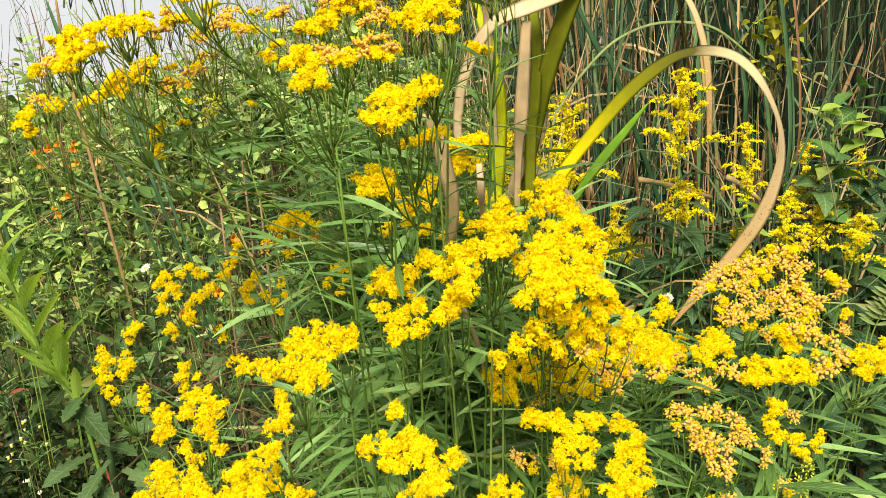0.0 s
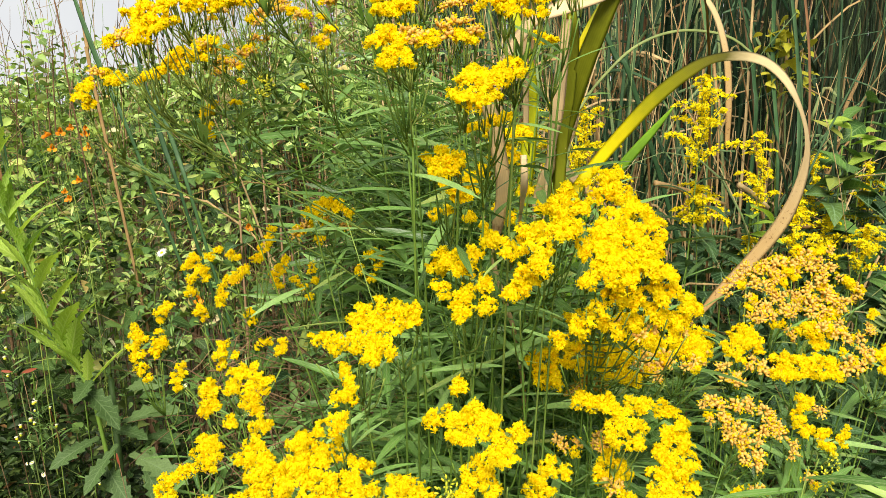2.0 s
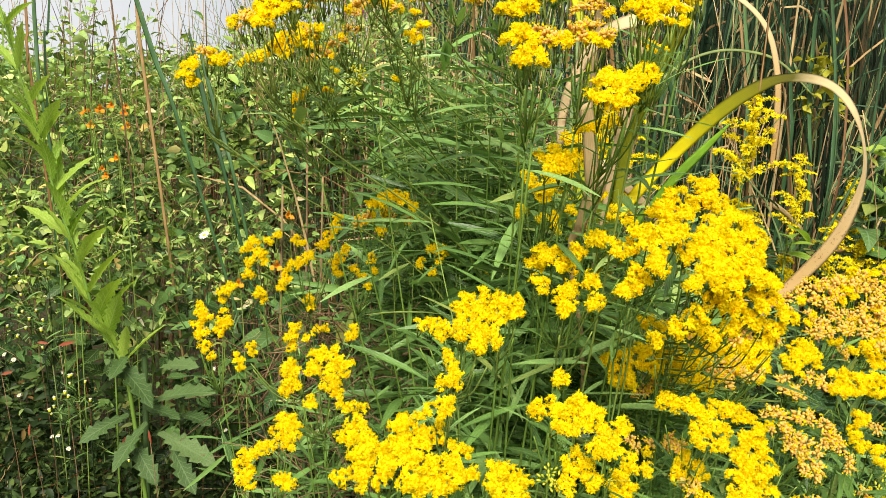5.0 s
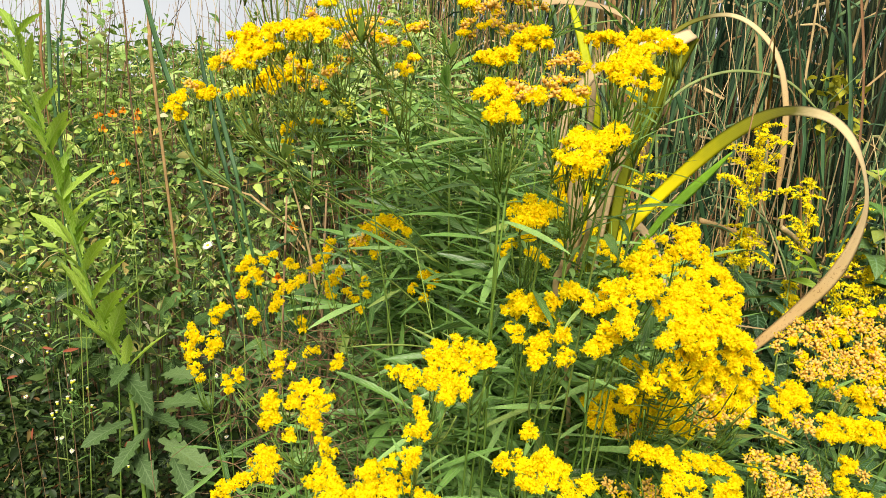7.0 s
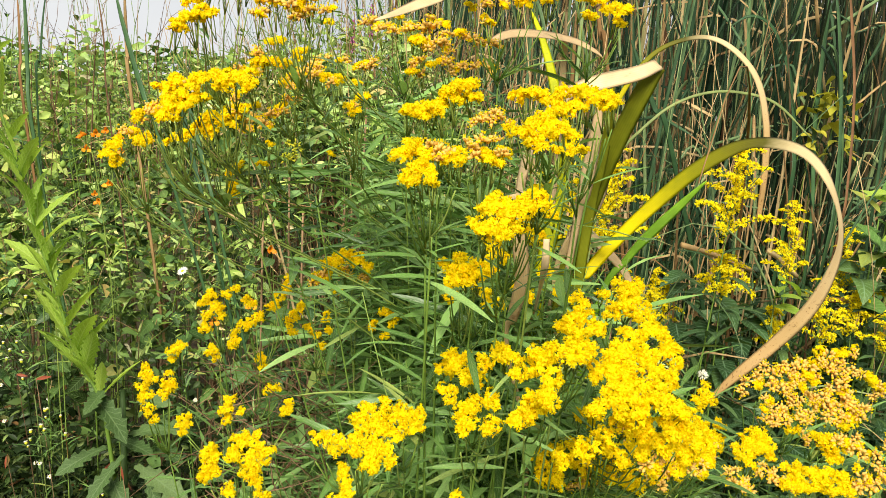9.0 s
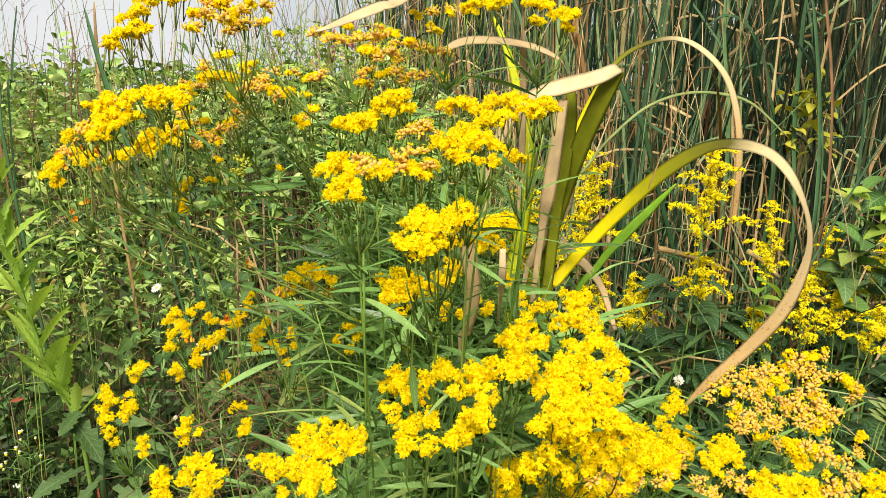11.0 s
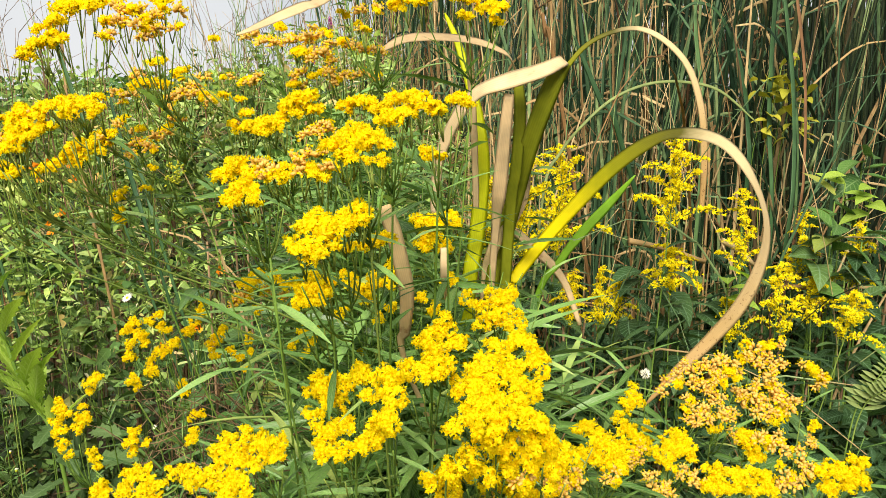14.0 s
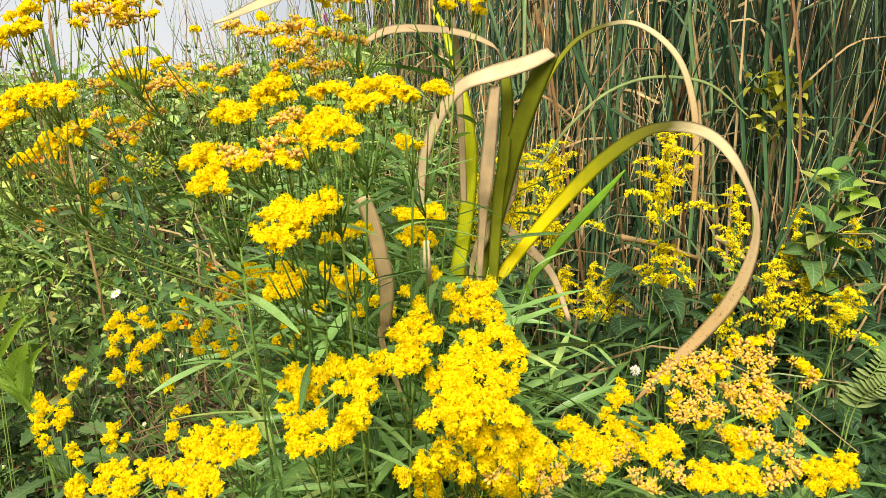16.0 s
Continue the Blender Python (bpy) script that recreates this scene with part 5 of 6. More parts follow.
strap("leaf", [(0.020, 0.707, 0.799, 8), (0.030, 0.718, 0.838, 8), (0.061, 0.717, 0.817, 11), (0.091, 0.713, 0.787, 8), (0.111, 0.707, 0.739, 5)], clump, PALE, "broken tan leaf", 24, torn=True)
strap("leaf", [(0.020, 0.714, 0.395, 5), (0.027, 0.823, 0.740, 6), (0.048, 0.848, 0.862, 6.5), (0.074, 0.849, 0.964, 6.5), (0.111, 0.854, 1.030, 6), (0.156, 0.852, 1.055, 6), (0.193, 0.843, 1.051, 7.5), (0.232, 0.840, 1.018, 8.5), (0.254, 0.842, 0.966, 9), (0.262, 0.842, 0.908, 9), (0.263, 0.839, 0.844, 6)], clump, TURNING, "narrow leaf arching over, dry at the tip", 70, (0.1, -1, 0.5))
strap("leaf", [(0.060, 0.847, 0.596, 3), (0.080, 0.929, 0.848, 4), (0.101, 0.943, 0.905, 4), (0.132, 0.942, 0.946, 4), (0.168, 0.951, 0.978, 4), (0.212, 0.958, 0.997, 4), (0.262, 0.973, 1.001, 4), (0.314, 0.985, 0.990, 4), (0.371, 0.991, 0.946, 2)], clump, PALEGREEN, "thin green leaf arching over", 40)

stubs = thing("dry_reed_stub", (-0.035, 0.45, 0.0), "dry tan broken reed stubs between goldenrod stems", "reed")
strap("leaf", [(0.0, 0.62, 0.1, 3), (-0.01, 0.5, 0.62, 4), (-0.043, 0.440, 0.785, 4), (-0.041, 0.425, 0.813, 8), (-0.038, 0.410, 0.843, 10), (-0.042, 0.403, 0.869, 10.5), (-0.046, 0.398, 0.888, 10.5), (-0.051, 0.394, 0.903, 9)], stubs, STRAW, "", 30, torn=True)
strap("leaf", [(-0.02, 0.72, 0.1, 2), (-0.019, 0.66, 0.650, 2), (-0.018, 0.52, 0.80, 2.5), (-0.018, 0.478, 0.839, 6), (-0.019, 0.477, 0.862, 5)], stubs, PALE, "", 24, torn=True)
high = thing("dry_reed_leaf", (0.0, 0.72, 0.0), "dry cream reed leaf arching over above the goldenrods", "reed")
strap("leaf", [(0.0, 0.72, 0.0, 3), (0.002, 0.70, 0.7, 5), (-0.01, 0.62, 1.02, 8), (-0.035, 0.52, 1.11, 11), (-0.094, 0.450, 1.039, 13), (-0.112, 0.440, 1.028, 15), (-0.125, 0.432, 1.021, 14), (-0.139, 0.428, 1.014, 10), (-0.152, 0.425, 1.008, 2)], high, PALE, "", 50, (0, -0.5, 0.85))

# ---- the reed stand behind ----


def reed_blade(g, r, x, y, tall, width, mat=0, bendy=0.12, n=9):
    a = r.random() * math.tau
    b = min(0.65, abs(r.gauss(0, bendy)))
    lx, ly = r.gauss(0, 0.05), r.gauss(0, 0.05)
    curve = []
    for i in range(n):
        u = i / (n - 1)
        k = b * tall * (u ** 2.4)
        z = tall * u - (k * k / tall) * 0.8
        if u > 0.6 and b > 0.28:
            z -= (u - 0.6) ** 2 * tall * 2.0 * b
        curve.append((x + math.cos(a) * k + lx * tall * u, y + math.sin(a) * k + ly * tall * u, max(0.02, z)))
    w = [width * (0.8 + 0.2 * math.sin(u * 3)) * min(1, (1 - u) * 3.2 + 0.05) for u in np.linspace(0, 1, n)]
    t = r.uniform(-1.1, 1.1)
    g.blade(curve, w, (math.sin(t), -math.cos(t), 0.1), 0.001, 0.18, r.uniform(-1.2, 1.2), mat)


def reed_tuft(x, y, r, blades, tall):
    root = thing("reed_plant", (x, y, 0), "upright blue-green reed with some dry tan leaves", "reed", "reeds of the stand")
    for k in range(blades):
        g = Geo()
        reed_blade(g, r, r.uniform(-0.03, 0.03), r.uniform(-0.03, 0.03), tall * r.uniform(0.6, 1.1), r.uniform(0.0035, 0.0085), 0, 0.15)
        dry = r.random() < (0.14 if x < 0.5 else 0.03)
        # right of x 0.46 most green leaves take the shade-darkened colour
        part("leaf", g.mesh("reed_leaf", STRAW if dry else SHADEREED if x > 0.46 and k % 5 else REED), root, label="dry tan leaf" if dry else "")


def stand_depth(x):
    return 1.22 + 0.9 * max(0, 0.22 - x) + 1.2 * min(0.7, max(0, x - 0.62))


rr = random.Random(21)
for k in range(34):
    x = 0.02 + 1.15 * (k + rr.random()) / 34
    reed_tuft(x, stand_depth(x) + rr.uniform(0, 0.28), rr, 7, rr.uniform(1.45, 2.0))
g = Geo()
for k in range(2300):
    x = rr.uniform(-0.35, 2.9)
    y = stand_depth(min(x, 1.2)) + 0.12 + 1.7 * rr.random() ** 1.3
    # towards the right, blades change to the colour with shade painted in
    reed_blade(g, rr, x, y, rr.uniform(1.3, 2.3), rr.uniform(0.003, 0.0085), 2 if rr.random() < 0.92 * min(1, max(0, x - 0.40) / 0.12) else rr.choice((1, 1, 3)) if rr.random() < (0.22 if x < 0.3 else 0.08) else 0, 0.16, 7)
for k in range(500):
    # the far rows all use the shade-darkened reed colour
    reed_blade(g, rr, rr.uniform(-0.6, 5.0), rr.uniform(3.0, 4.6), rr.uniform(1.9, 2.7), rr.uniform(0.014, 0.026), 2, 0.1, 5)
for k in range(200):
    x = rr.uniform(-0.3, 0.6)
    y = stand_depth(x) - 0.03 + 0.4 * rr.random()
    reed_blade(g, rr, x, y, rr.uniform(0.35, 1.0), rr.uniform(0.003, 0.007), 1, 0.3, 14)
for k in range(340):
    x = rr.uniform(-0.25, 0.6)
    p = V(x, stand_depth(x) - 0.04 + 0.25 * rr.random(), rr.uniform(0.75, 1.5) if k % 2 else rr.uniform(0.65, 1.0))
    d = unit(V(rr.gauss(0, 0.8), rr.gauss(0, 0.3), rr.gauss(0.3, 0.7))) * rr.uniform(0.06, 0.26)
    g.blade(smooth([p, p + d * 0.55 + V(0, 0, 0.02), p + d + V(rr.gauss(0, 0.02), 0, -0.03)], 7), [rr.uniform(0.002, 0.006)] * 6 + [0.001], (rr.gauss(0, 0.4), -1, 0.2), 0.0008, 0.15, rr.uniform(-1, 1), 1 if k % 5 < 2 else 0)
for k in range(30):
    x = rr.uniform(0.05, 1.0)
    reed_blade(g, rr, x, stand_depth(x) - 0.05, rr.uniform(1.0, 1.5), rr.uniform(0.002, 0.0045), rr.randint(0, 1), 0.45, 18)
thing("reed_stand", IDENT, "dense stand of tall green and tan reeds", "reeds", kind="stuff", data=g.mesh("reed_stand", [REED, STRAW, SHADEREED, BROWNLEAF]))

# thinner, greyer grass between the reeds and the flowers
g = Geo()
for k in range(1000):
    x = rr.uniform(-0.62, 0.4)
    y = rr.uniform(1.25, 2.5)
    reed_blade(g, rr, x, y, rr.uniform(0.8, 1.12) + 0.30 * (y - 1.25), rr.uniform(0.002, 0.005), rr.choice((1, 2)) if rr.random() < 0.55 else 0, 0.3, 7)
for k in range(260):
    x = rr.uniform(-0.3, 0.6)
    reed_blade(g, rr, x, rr.uniform(1.0, 1.28), rr.uniform(0.75, 1.2), rr.uniform(0.0015, 0.0045), k % 2, 0.5, 14)
thing("tall_grass", IDENT, "tall thin grass, part green and part dry", "grass", kind="stuff", data=g.mesh("tall_grass", [REED, STRAW, BROWNLEAF]))

def lone_blade(name, mat, label, points):
    """A single upright reed leaf, with its foot on the ground, through (x, y, z, width in millimetres)."""
    x, y, z, w = points[0]
    dx = 0.5 * z * (x - points[1][0]) / (points[1][2] - z)
    root = thing(name, (x + dx, y + 0.06, 0), label, "reed", "lone reed leaves")
    turn = rr.uniform(-0.5, 0.5)
    strap("leaf", [(x + dx, y + 0.06, 0.0, 2), (x + 0.62 * dx, y + 0.025, 0.5 * z, 0.6 * w)] + [(*p[:3], 0.75 * p[3]) for p in points], root, mat, "", 40, (turn, -1, 0.2), 0.15, rr.uniform(-0.4, 0.4))


lone_blade("reed_leaf_stalk", GREENREED, "lone green reed leaf above the weeds", [(-0.54, 0.983, 0.825, 7.5), (-0.593, 1.005, 0.943, 11.6), (-0.628, 1.021, 1.032, 10.0), (-0.645, 1.03, 1.08, 4.2)])
lone_blade("reed_leaf_stalk", GREENREED, "lone green reed leaf above the weeds", [(-0.453, 0.921, 0.758, 6.4), (-0.483, 0.936, 0.843, 10.3), (-0.509, 0.951, 0.924, 8.7), (-0.526, 0.962, 0.982, 3.2)])
lone_blade("reed_leaf_stalk", GREENREED, "lone green reed leaf above the weeds", [(-0.443, 0.931, 0.754, 6.4), (-0.47, 0.945, 0.835, 9.6), (-0.498, 0.959, 0.913, 8.0), (-0.514, 0.968, 0.96, 3.2)])
lone_blade("reed_leaf_stalk", GREENREED, "lone green reed leaf above the weeds", [(-0.763, 1.008, 0.862, 6.8), (-0.78, 1.025, 0.953, 7.6), (-0.79, 1.039, 1.028, 6.8), (-0.798, 1.049, 1.086, 3.4)])
lone_blade("reed_leaf_stalk", GREENREED, "lone green reed leaf above the weeds", [(-0.775, 1.039, 0.921, 6.9), (-0.775, 1.049, 0.972, 7.8), (-0.776, 1.06, 1.031, 6.9), (-0.774, 1.069, 1.082, 3.4)])
lone_blade("reed_leaf_stalk", STRAW, "lone dry tan reed leaf", [(-0.802, 1.046, 0.903, 6.1), (-0.812, 1.058, 0.971, 6.1), (-0.82, 1.069, 1.031, 5.2), (-0.826, 1.076, 1.065, 2.6)])
lone_blade("reed_leaf_stalk", TWIG, "thin dark dry stalk", [(-0.668, 1.05, 0.917, 3.5), (-0.677, 1.061, 0.977, 3.5), (-0.688, 1.072, 1.036, 3.5), (-0.699, 1.08, 1.079, 1.7)])
lone_blade("reed_leaf_stalk", STRAW, "lone dry tan reed leaf", [(-0.618, 1.023, 0.935, 6.8), (-0.627, 1.032, 0.985, 7.6), (-0.635, 1.042, 1.034, 6.8), (-0.642, 1.052, 1.092, 3.4)])
lone_blade("reed_leaf_stalk", GREENREED, "broad green reed leaf before the stand", [(0.46, 1.093, 0.757, 12.1), (0.471, 1.117, 0.876, 15.5), (0.466, 1.141, 1.003, 16.4), (0.45, 1.164, 1.129, 15.5), (0.435, 1.176, 1.197, 6.9)])
lone_blade("reed_leaf_stalk", BROWNLEAF, "brown dry reed leaf before the stand", [(0.468, 1.079, 0.786, 6.8), (0.478, 1.1, 0.894, 7.6), (0.475, 1.124, 1.019, 8.5), (0.461, 1.144, 1.127, 9.3), (0.453, 1.153, 1.177, 4.2)])
lone_blade("reed_leaf_stalk", GREENREED, "broad green reed leaf before the stand", [(0.406, 1.127, 0.847, 12.3), (0.406, 1.144, 0.933, 13.2), (0.395, 1.159, 1.019, 13.2), (0.375, 1.17, 1.079, 11.4), (0.35, 1.175, 1.118, 9.6), (0.317, 1.175, 1.128, 7.0), (0.287, 1.169, 1.108, 2.6)])
lone_blade("reed_leaf_stalk", GREENREED, "broad green reed leaf before the stand", [(0.48, 1.128, 0.875, 7.8), (0.465, 1.156, 1.028, 8.7), (0.455, 1.165, 1.08, 7.8), (0.44, 1.167, 1.095, 3.5)])
lone_blade("reed_leaf_stalk", GREENREED, "broad green reed leaf before the stand", [(0.203, 1.085, 0.915, 10.2), (0.172, 1.094, 0.973, 11.0), (0.145, 1.103, 1.031, 9.3), (0.127, 1.11, 1.072, 3.4)])
lone_blade("reed_leaf_stalk", STRAW, "dry tan reed leaf before the stand", [(0.104, 1.183, 1.039, 9.1), (0.091, 1.19, 1.079, 10.9), (0.083, 1.196, 1.115, 8.2)])
lone_blade("reed_leaf_stalk", GREENREED, "broad green reed leaf before the stand", [(0.335, 1.127, 0.765, 10.7), (0.34, 1.164, 0.958, 12.5), (0.326, 1.187, 1.081, 11.6), (0.321, 1.207, 1.186, 5.4)])
lone_blade("reed_leaf_stalk", GREENREED, "broad green reed leaf before the stand", [(0.453, 1.135, 0.767, 8.9), (0.445, 1.172, 0.96, 11.6), (0.449, 1.206, 1.135, 10.7), (0.451, 1.216, 1.188, 5.4)])
lone_blade("reed_leaf_stalk", STRAW, "dry tan reed leaf before the stand", [(0.341, 1.104, 0.857, 5.2), (0.337, 1.115, 0.916, 6.9), (0.332, 1.126, 0.975, 6.0)])

# ---- broad-leaved plants at the right ----


def broadleaf(x, y, tall, size, seed, mats, pairs=7, lean=0.0, label="bushy plant with opposite broad blue-green leaves"):
    r = random.Random(seed)
    root = thing("broadleaf_plant", (x, y, 0), label, "shrub", "broad-leaved plants")
    stem = smooth([(0, 0, 0), (lean * tall * 0.4, r.uniform(-0.02, 0.02), tall * 0.55), (lean * tall, r.uniform(-0.03, 0.03), tall)], 10)
    g = Geo()
    g.tube(stem, 0.0035, 0.0014, 6)
    part("stem", g.mesh("stem", TWIG), root)
    a = r.random() * 3
    for i in range(pairs):
        u = 1 - 0.5 * i / pairs
        p = stem[min(9, int(u * 9.01))]
        a += 1.57 + r.uniform(-0.4, 0.4)
        for side in (0, math.pi):
            s = size * (0.55 + 0.6 * min(1, i / 3)) * r.uniform(0.75, 1.15)
            d = (math.cos(a + side), math.sin(a + side), r.uniform(-0.1, 0.7))
            part("leaf", r.choice(mats), root, aim(p + unit(V(*d)) * 0.012, d, r.uniform(-0.4, 0.4)) @ Matrix.Diagonal((s, s, s, 1)))


rb = random.Random(5)
for k in range(8):
    broadleaf(0.60 + 0.05 * k + rb.uniform(-0.02, 0.02), rb.uniform(0.98, 1.14), rb.uniform(0.84, 0.97), rb.uniform(0.05, 0.075), 80 + k, BLUE_LEAVES if k % 2 else OVATE_LEAVES, 10, rb.uniform(-0.05, 0.05))
for k in range(9):
    broadleaf(0.43 + 0.055 * k + rb.uniform(-0.02, 0.02), rb.uniform(0.95, 1.12), rb.uniform(0.66, 0.78) + 0.012 * k, rb.uniform(0.055, 0.08), 40 + k, BLUE_LEAVES if k % 3 else OVATE_LEAVES, 9, rb.uniform(-0.05, 0.05))
for k in range(12):
    broadleaf(0.10 + 0.34 * rb.random(), rb.uniform(0.82, 1.05), rb.uniform(0.55, 0.72), rb.uniform(0.04, 0.065), 60 + k, BLUE_LEAVES, 6, rb.uniform(-0.1, 0.1), "low plant with broad blue-green leaves")

for k, (x, y, z) in enumerate(((-0.322, 0.930, 0.791), (-0.293, 0.950, 0.766), (-0.251, 0.970, 0.941), (-0.269, 0.930, 0.817), (-0.379, 0.950, 0.775), (-0.351, 0.970, 0.840), (-0.309, 0.930, 0.723), (-0.232, 0.950, 0.769))):
    broadleaf(x, y, z, 0.052, 110 + k, OVATE_LEAVES if k % 2 else BLUE_LEAVES, 6, 0.0, "weed with broad grey-green leaves among goldenrod stems")

# ---- toothed lettuce and leaf rosette at the left ----
lettuce = thing("wild_lettuce", (-0.50, 0.84, 0.0), "tall wild lettuce with light green toothed leaves", "weed")
stalk = smooth([(-0.50, 0.84, 0.0), (-0.556, 0.835, 0.461), (-0.573, 0.835, 0.537), (-0.601, 0.835, 0.579), (-0.627, 0.835, 0.671), (-0.652, 0.835, 0.745), (-0.670, 0.835, 0.817), (-0.685, 0.835, 0.866), (-0.718, 0.835, 0.987)], 40) - V(-0.50, 0.84, 0)
g = Geo()
g.tube(stalk, 0.0032, 0.0012, 7)
part("stem", g.mesh("stem", STEM), lettuce)
rl = random.Random(9)
for i in range(14, 78):
    i, a = i // 2, 2.4 * i + rl.uniform(-0.5, 0.5)
    if rl.random() < 0.12 or i < 8:
        continue
    size = min(0.045 + 0.003 * i, 0.108 - 0.0014 * i) * rl.uniform(0.7, 1.2)
    part("leaf", LIME_LEAVES[i % 4], lettuce, aim(stalk[i], (math.cos(a) - 0.15, 0.6 * math.sin(a), rl.uniform(0.9, 2.4)), rl.uniform(-0.6, 0.6)) @ Matrix.Diagonal((size, size, size, 1)))

rosette = thing("leaf_rosette", (-0.55, 0.87, 0.0), "rosette of large dull green toothed leaves", "weed")
g = Geo()
g.tube([(0, 0, 0), (0, 0, 0.25), (0.0, -0.01, 0.53)], 0.006, 0.004, 7)
part("stem", g.mesh("stem", DULL), rosette)
for a, b in (((-0.589, 0.845, 0.529), (-0.507, 0.790, 0.489)), ((-0.521, 0.845, 0.523), (-0.447, 0.790, 0.537)), ((-0.534, 0.845, 0.473), (-0.421, 0.790, 0.512)), ((-0.566, 0.845, 0.450), (-0.605, 0.790, 0.423)), ((-0.524, 0.845, 0.427), (-0.426, 0.790, 0.398)), ((-0.562, 0.845, 0.415), (-0.511, 0.790, 0.365)),
             ((-0.507, 0.845, 0.409), (-0.461, 0.790, 0.362)), ((-0.565, 0.845, 0.538), (-0.563, 0.790, 0.511)), ((-0.547, 0.845, 0.462), (-0.472, 0.790, 0.465)), ((-0.587, 0.845, 0.472), (-0.589, 0.790, 0.510)), ((-0.541, 0.845, 0.441), (-0.557, 0.790, 0.393)), ((-0.494, 0.845, 0.456), (-0.439, 0.790, 0.459))):
    p, q = V(*a), V(*b)
    s = np.linalg.norm(q - p) * rl.uniform(0.85, 1.1)
    part("leaf", rl.choice(ROSETTE_LEAVES[:2]), rosette, aim(p - V(-0.55, 0.87, 0), q - p + V(0, 0, 0.02), rl.uniform(-0.35, 0.35), (0, -0.5, 0.85)) @ Matrix.Diagonal((s * rl.uniform(0.75, 0.95), s, s, 1)), "large toothed leaf")

# a fern at the foot of the bush
fern = thing("fern", (0.40, 0.83, 0.0), "small light green fern beside the plumed goldenrods", "fern")
for a, b in (((0.450, 0.800, 0.624), (0.476, 0.780, 0.704)), ((0.455, 0.800, 0.617), (0.486, 0.780, 0.671))):
    p, q = V(*a), V(*b)
    line = smooth([(0.40, 0.83, 0.0), (p * 0.8 + V(0.40, 0.83, 0.45) * 0.2) * V(1, 1, 0.85), p, p * 0.5 + q * 0.5 + V(0, -0.01, 0.01), q], 30) - V(0.40, 0.83, 0.0)
    g = Geo()
    g.tube(line, 0.0012, 0.0005, 5)
    frond = part("frond", g.mesh("frond", STEM), fern)
    for k in range(15, 30):
        way = unit(line[min(29, k + 1)] - line[k - 1])
        side = unit(np.cross(way, V(0.2, -1, 0.3)))
        for d in (-1, 1):
            size = 0.026 * (1 - (k - 15) / 17) * rl.uniform(0.8, 1.15)
            part("leaflet", FERN_LEAVES[k % 3], frond, aim(line[k], d * side + way * 0.35, 0, (0.2, -1, 0.3)) @ Matrix.Diagonal((size * 0.7, size, size, 1)))

# ---- undergrowth ----


def thicket_top(x, y):
    """Height of the leafy undergrowth."""
    if x < -0.25:
        z = np.interp(y, [0.5, 0.7, 0.85, 1.0, 1.2, 1.5, 2.0, 2.6], [0.10, 0.18, 0.34, 0.60, 0.78, 0.90, 0.98, 1.02])
        z -= 0.24 * math.exp(-((x + 0.50) / 0.13) ** 2 - ((y - 0.84) / 0.10) ** 2)
    else:
        z = np.interp(y, [0.5, 0.7, 0.9, 1.1, 1.5, 2.6], [0.46, 0.54, 0.60, 0.66, 0.8, 0.95])
        z = z if x > 0 else z + (-x / 0.25) * (np.interp(y, [0.5, 1.0, 1.2, 2.0], [-0.25, 0.0, 0.12, 0.06]))
    z += 0.05 * noise.noise((x * 5, y * 5, 1.7)) + (0.10 * noise.noise((x * 2.6, y * 3, 8.1)) + 0.17 * math.exp(-((x + 0.36) / 0.24) ** 2) if y > 1.15 else 0)
    edge = -0.67 * y - 0.30 + 0.12 * noise.noise((x * 3, y * 3, 6.2))
    return z * min(1, max(0.1, 1 - (edge - x) / 0.5)) if x < edge else z


ru = random.Random(33)


def scatter(name, label, category, mats, count, where, size, width, outline, rows=5, slim=True, droop=0.6, depth=0.10, floor=0.05, rise=0.0):
    g = Geo()
    for k in range(count):
        x, y = where(ru)
        x, y = x + 0.1 * noise.noise((y * 4, x, 2.2)), y + (0.12 * noise.noise((x * 3, y, 5.5)) if y > 1.0 else 0)
        z = max(floor, thicket_top(x, y) + rise - abs(ru.gauss(0, depth)))
        if y > 1.05 and noise.noise((x * 8, y * 8, z * 8 + 4)) < -0.16:
            continue
        a = ru.random() * math.tau
        s = size[0] + (size[1] - size[0]) * ru.random() ** (2 if y > 1.0 else 1.2)
        m = aim((x, y, z), (math.cos(a), math.sin(a) - 0.25, ru.uniform(-0.9, 0.7)), ru.gauss(0, 0.9))
        g.leaf(m, s, s * width * ru.uniform(0.8, 1.2), droop * ru.uniform(0.3, 1.5), 0.28, rows, outline, slim=slim)
    return thing(name, IDENT, label, category, kind="stuff", data=g.mesh(name, mats))


scatter("undergrowth", "dense small-leaved undergrowth of mixed greens", "undergrowth", UNDER, 12000, lambda r: (-1.7 * r.random() ** 1.15 + 0.1, 0.93 + 0.5 * r.random()), (0.012, 0.042), 0.5, ovate, 4, depth=0.16)
# undergrowth at the bank's foot, its shade put into the leaf colour
scatter("shaded_undergrowth", "leaves low on the bank, shade put into their dark colour", "undergrowth", SHADEWEED, 14000, lambda r: (r.uniform(-1.2, 0.1), r.uniform(0.66, 0.98)), (0.011, 0.032), 0.42, ovate, 4, depth=0.15)
scatter("hedge_foliage", "light green and yellowish leaves over the bank", "undergrowth", HEDGE, 21000, lambda r: (-1.9 * r.random() ** 1.1 + 0.05, 1.03 + 1.15 * r.random() ** 1.4), (0.008, 0.036), 0.46, ovate, 4, depth=0.11, rise=0.02)
scatter("low_foliage", "dark low foliage under the flowers", "undergrowth", BLUEGREEN, 7000, lambda r: (r.uniform(-0.2, 1.0), r.uniform(0.72, 1.4)), (0.02, 0.05), 0.45, ovate, 4, depth=0.15)
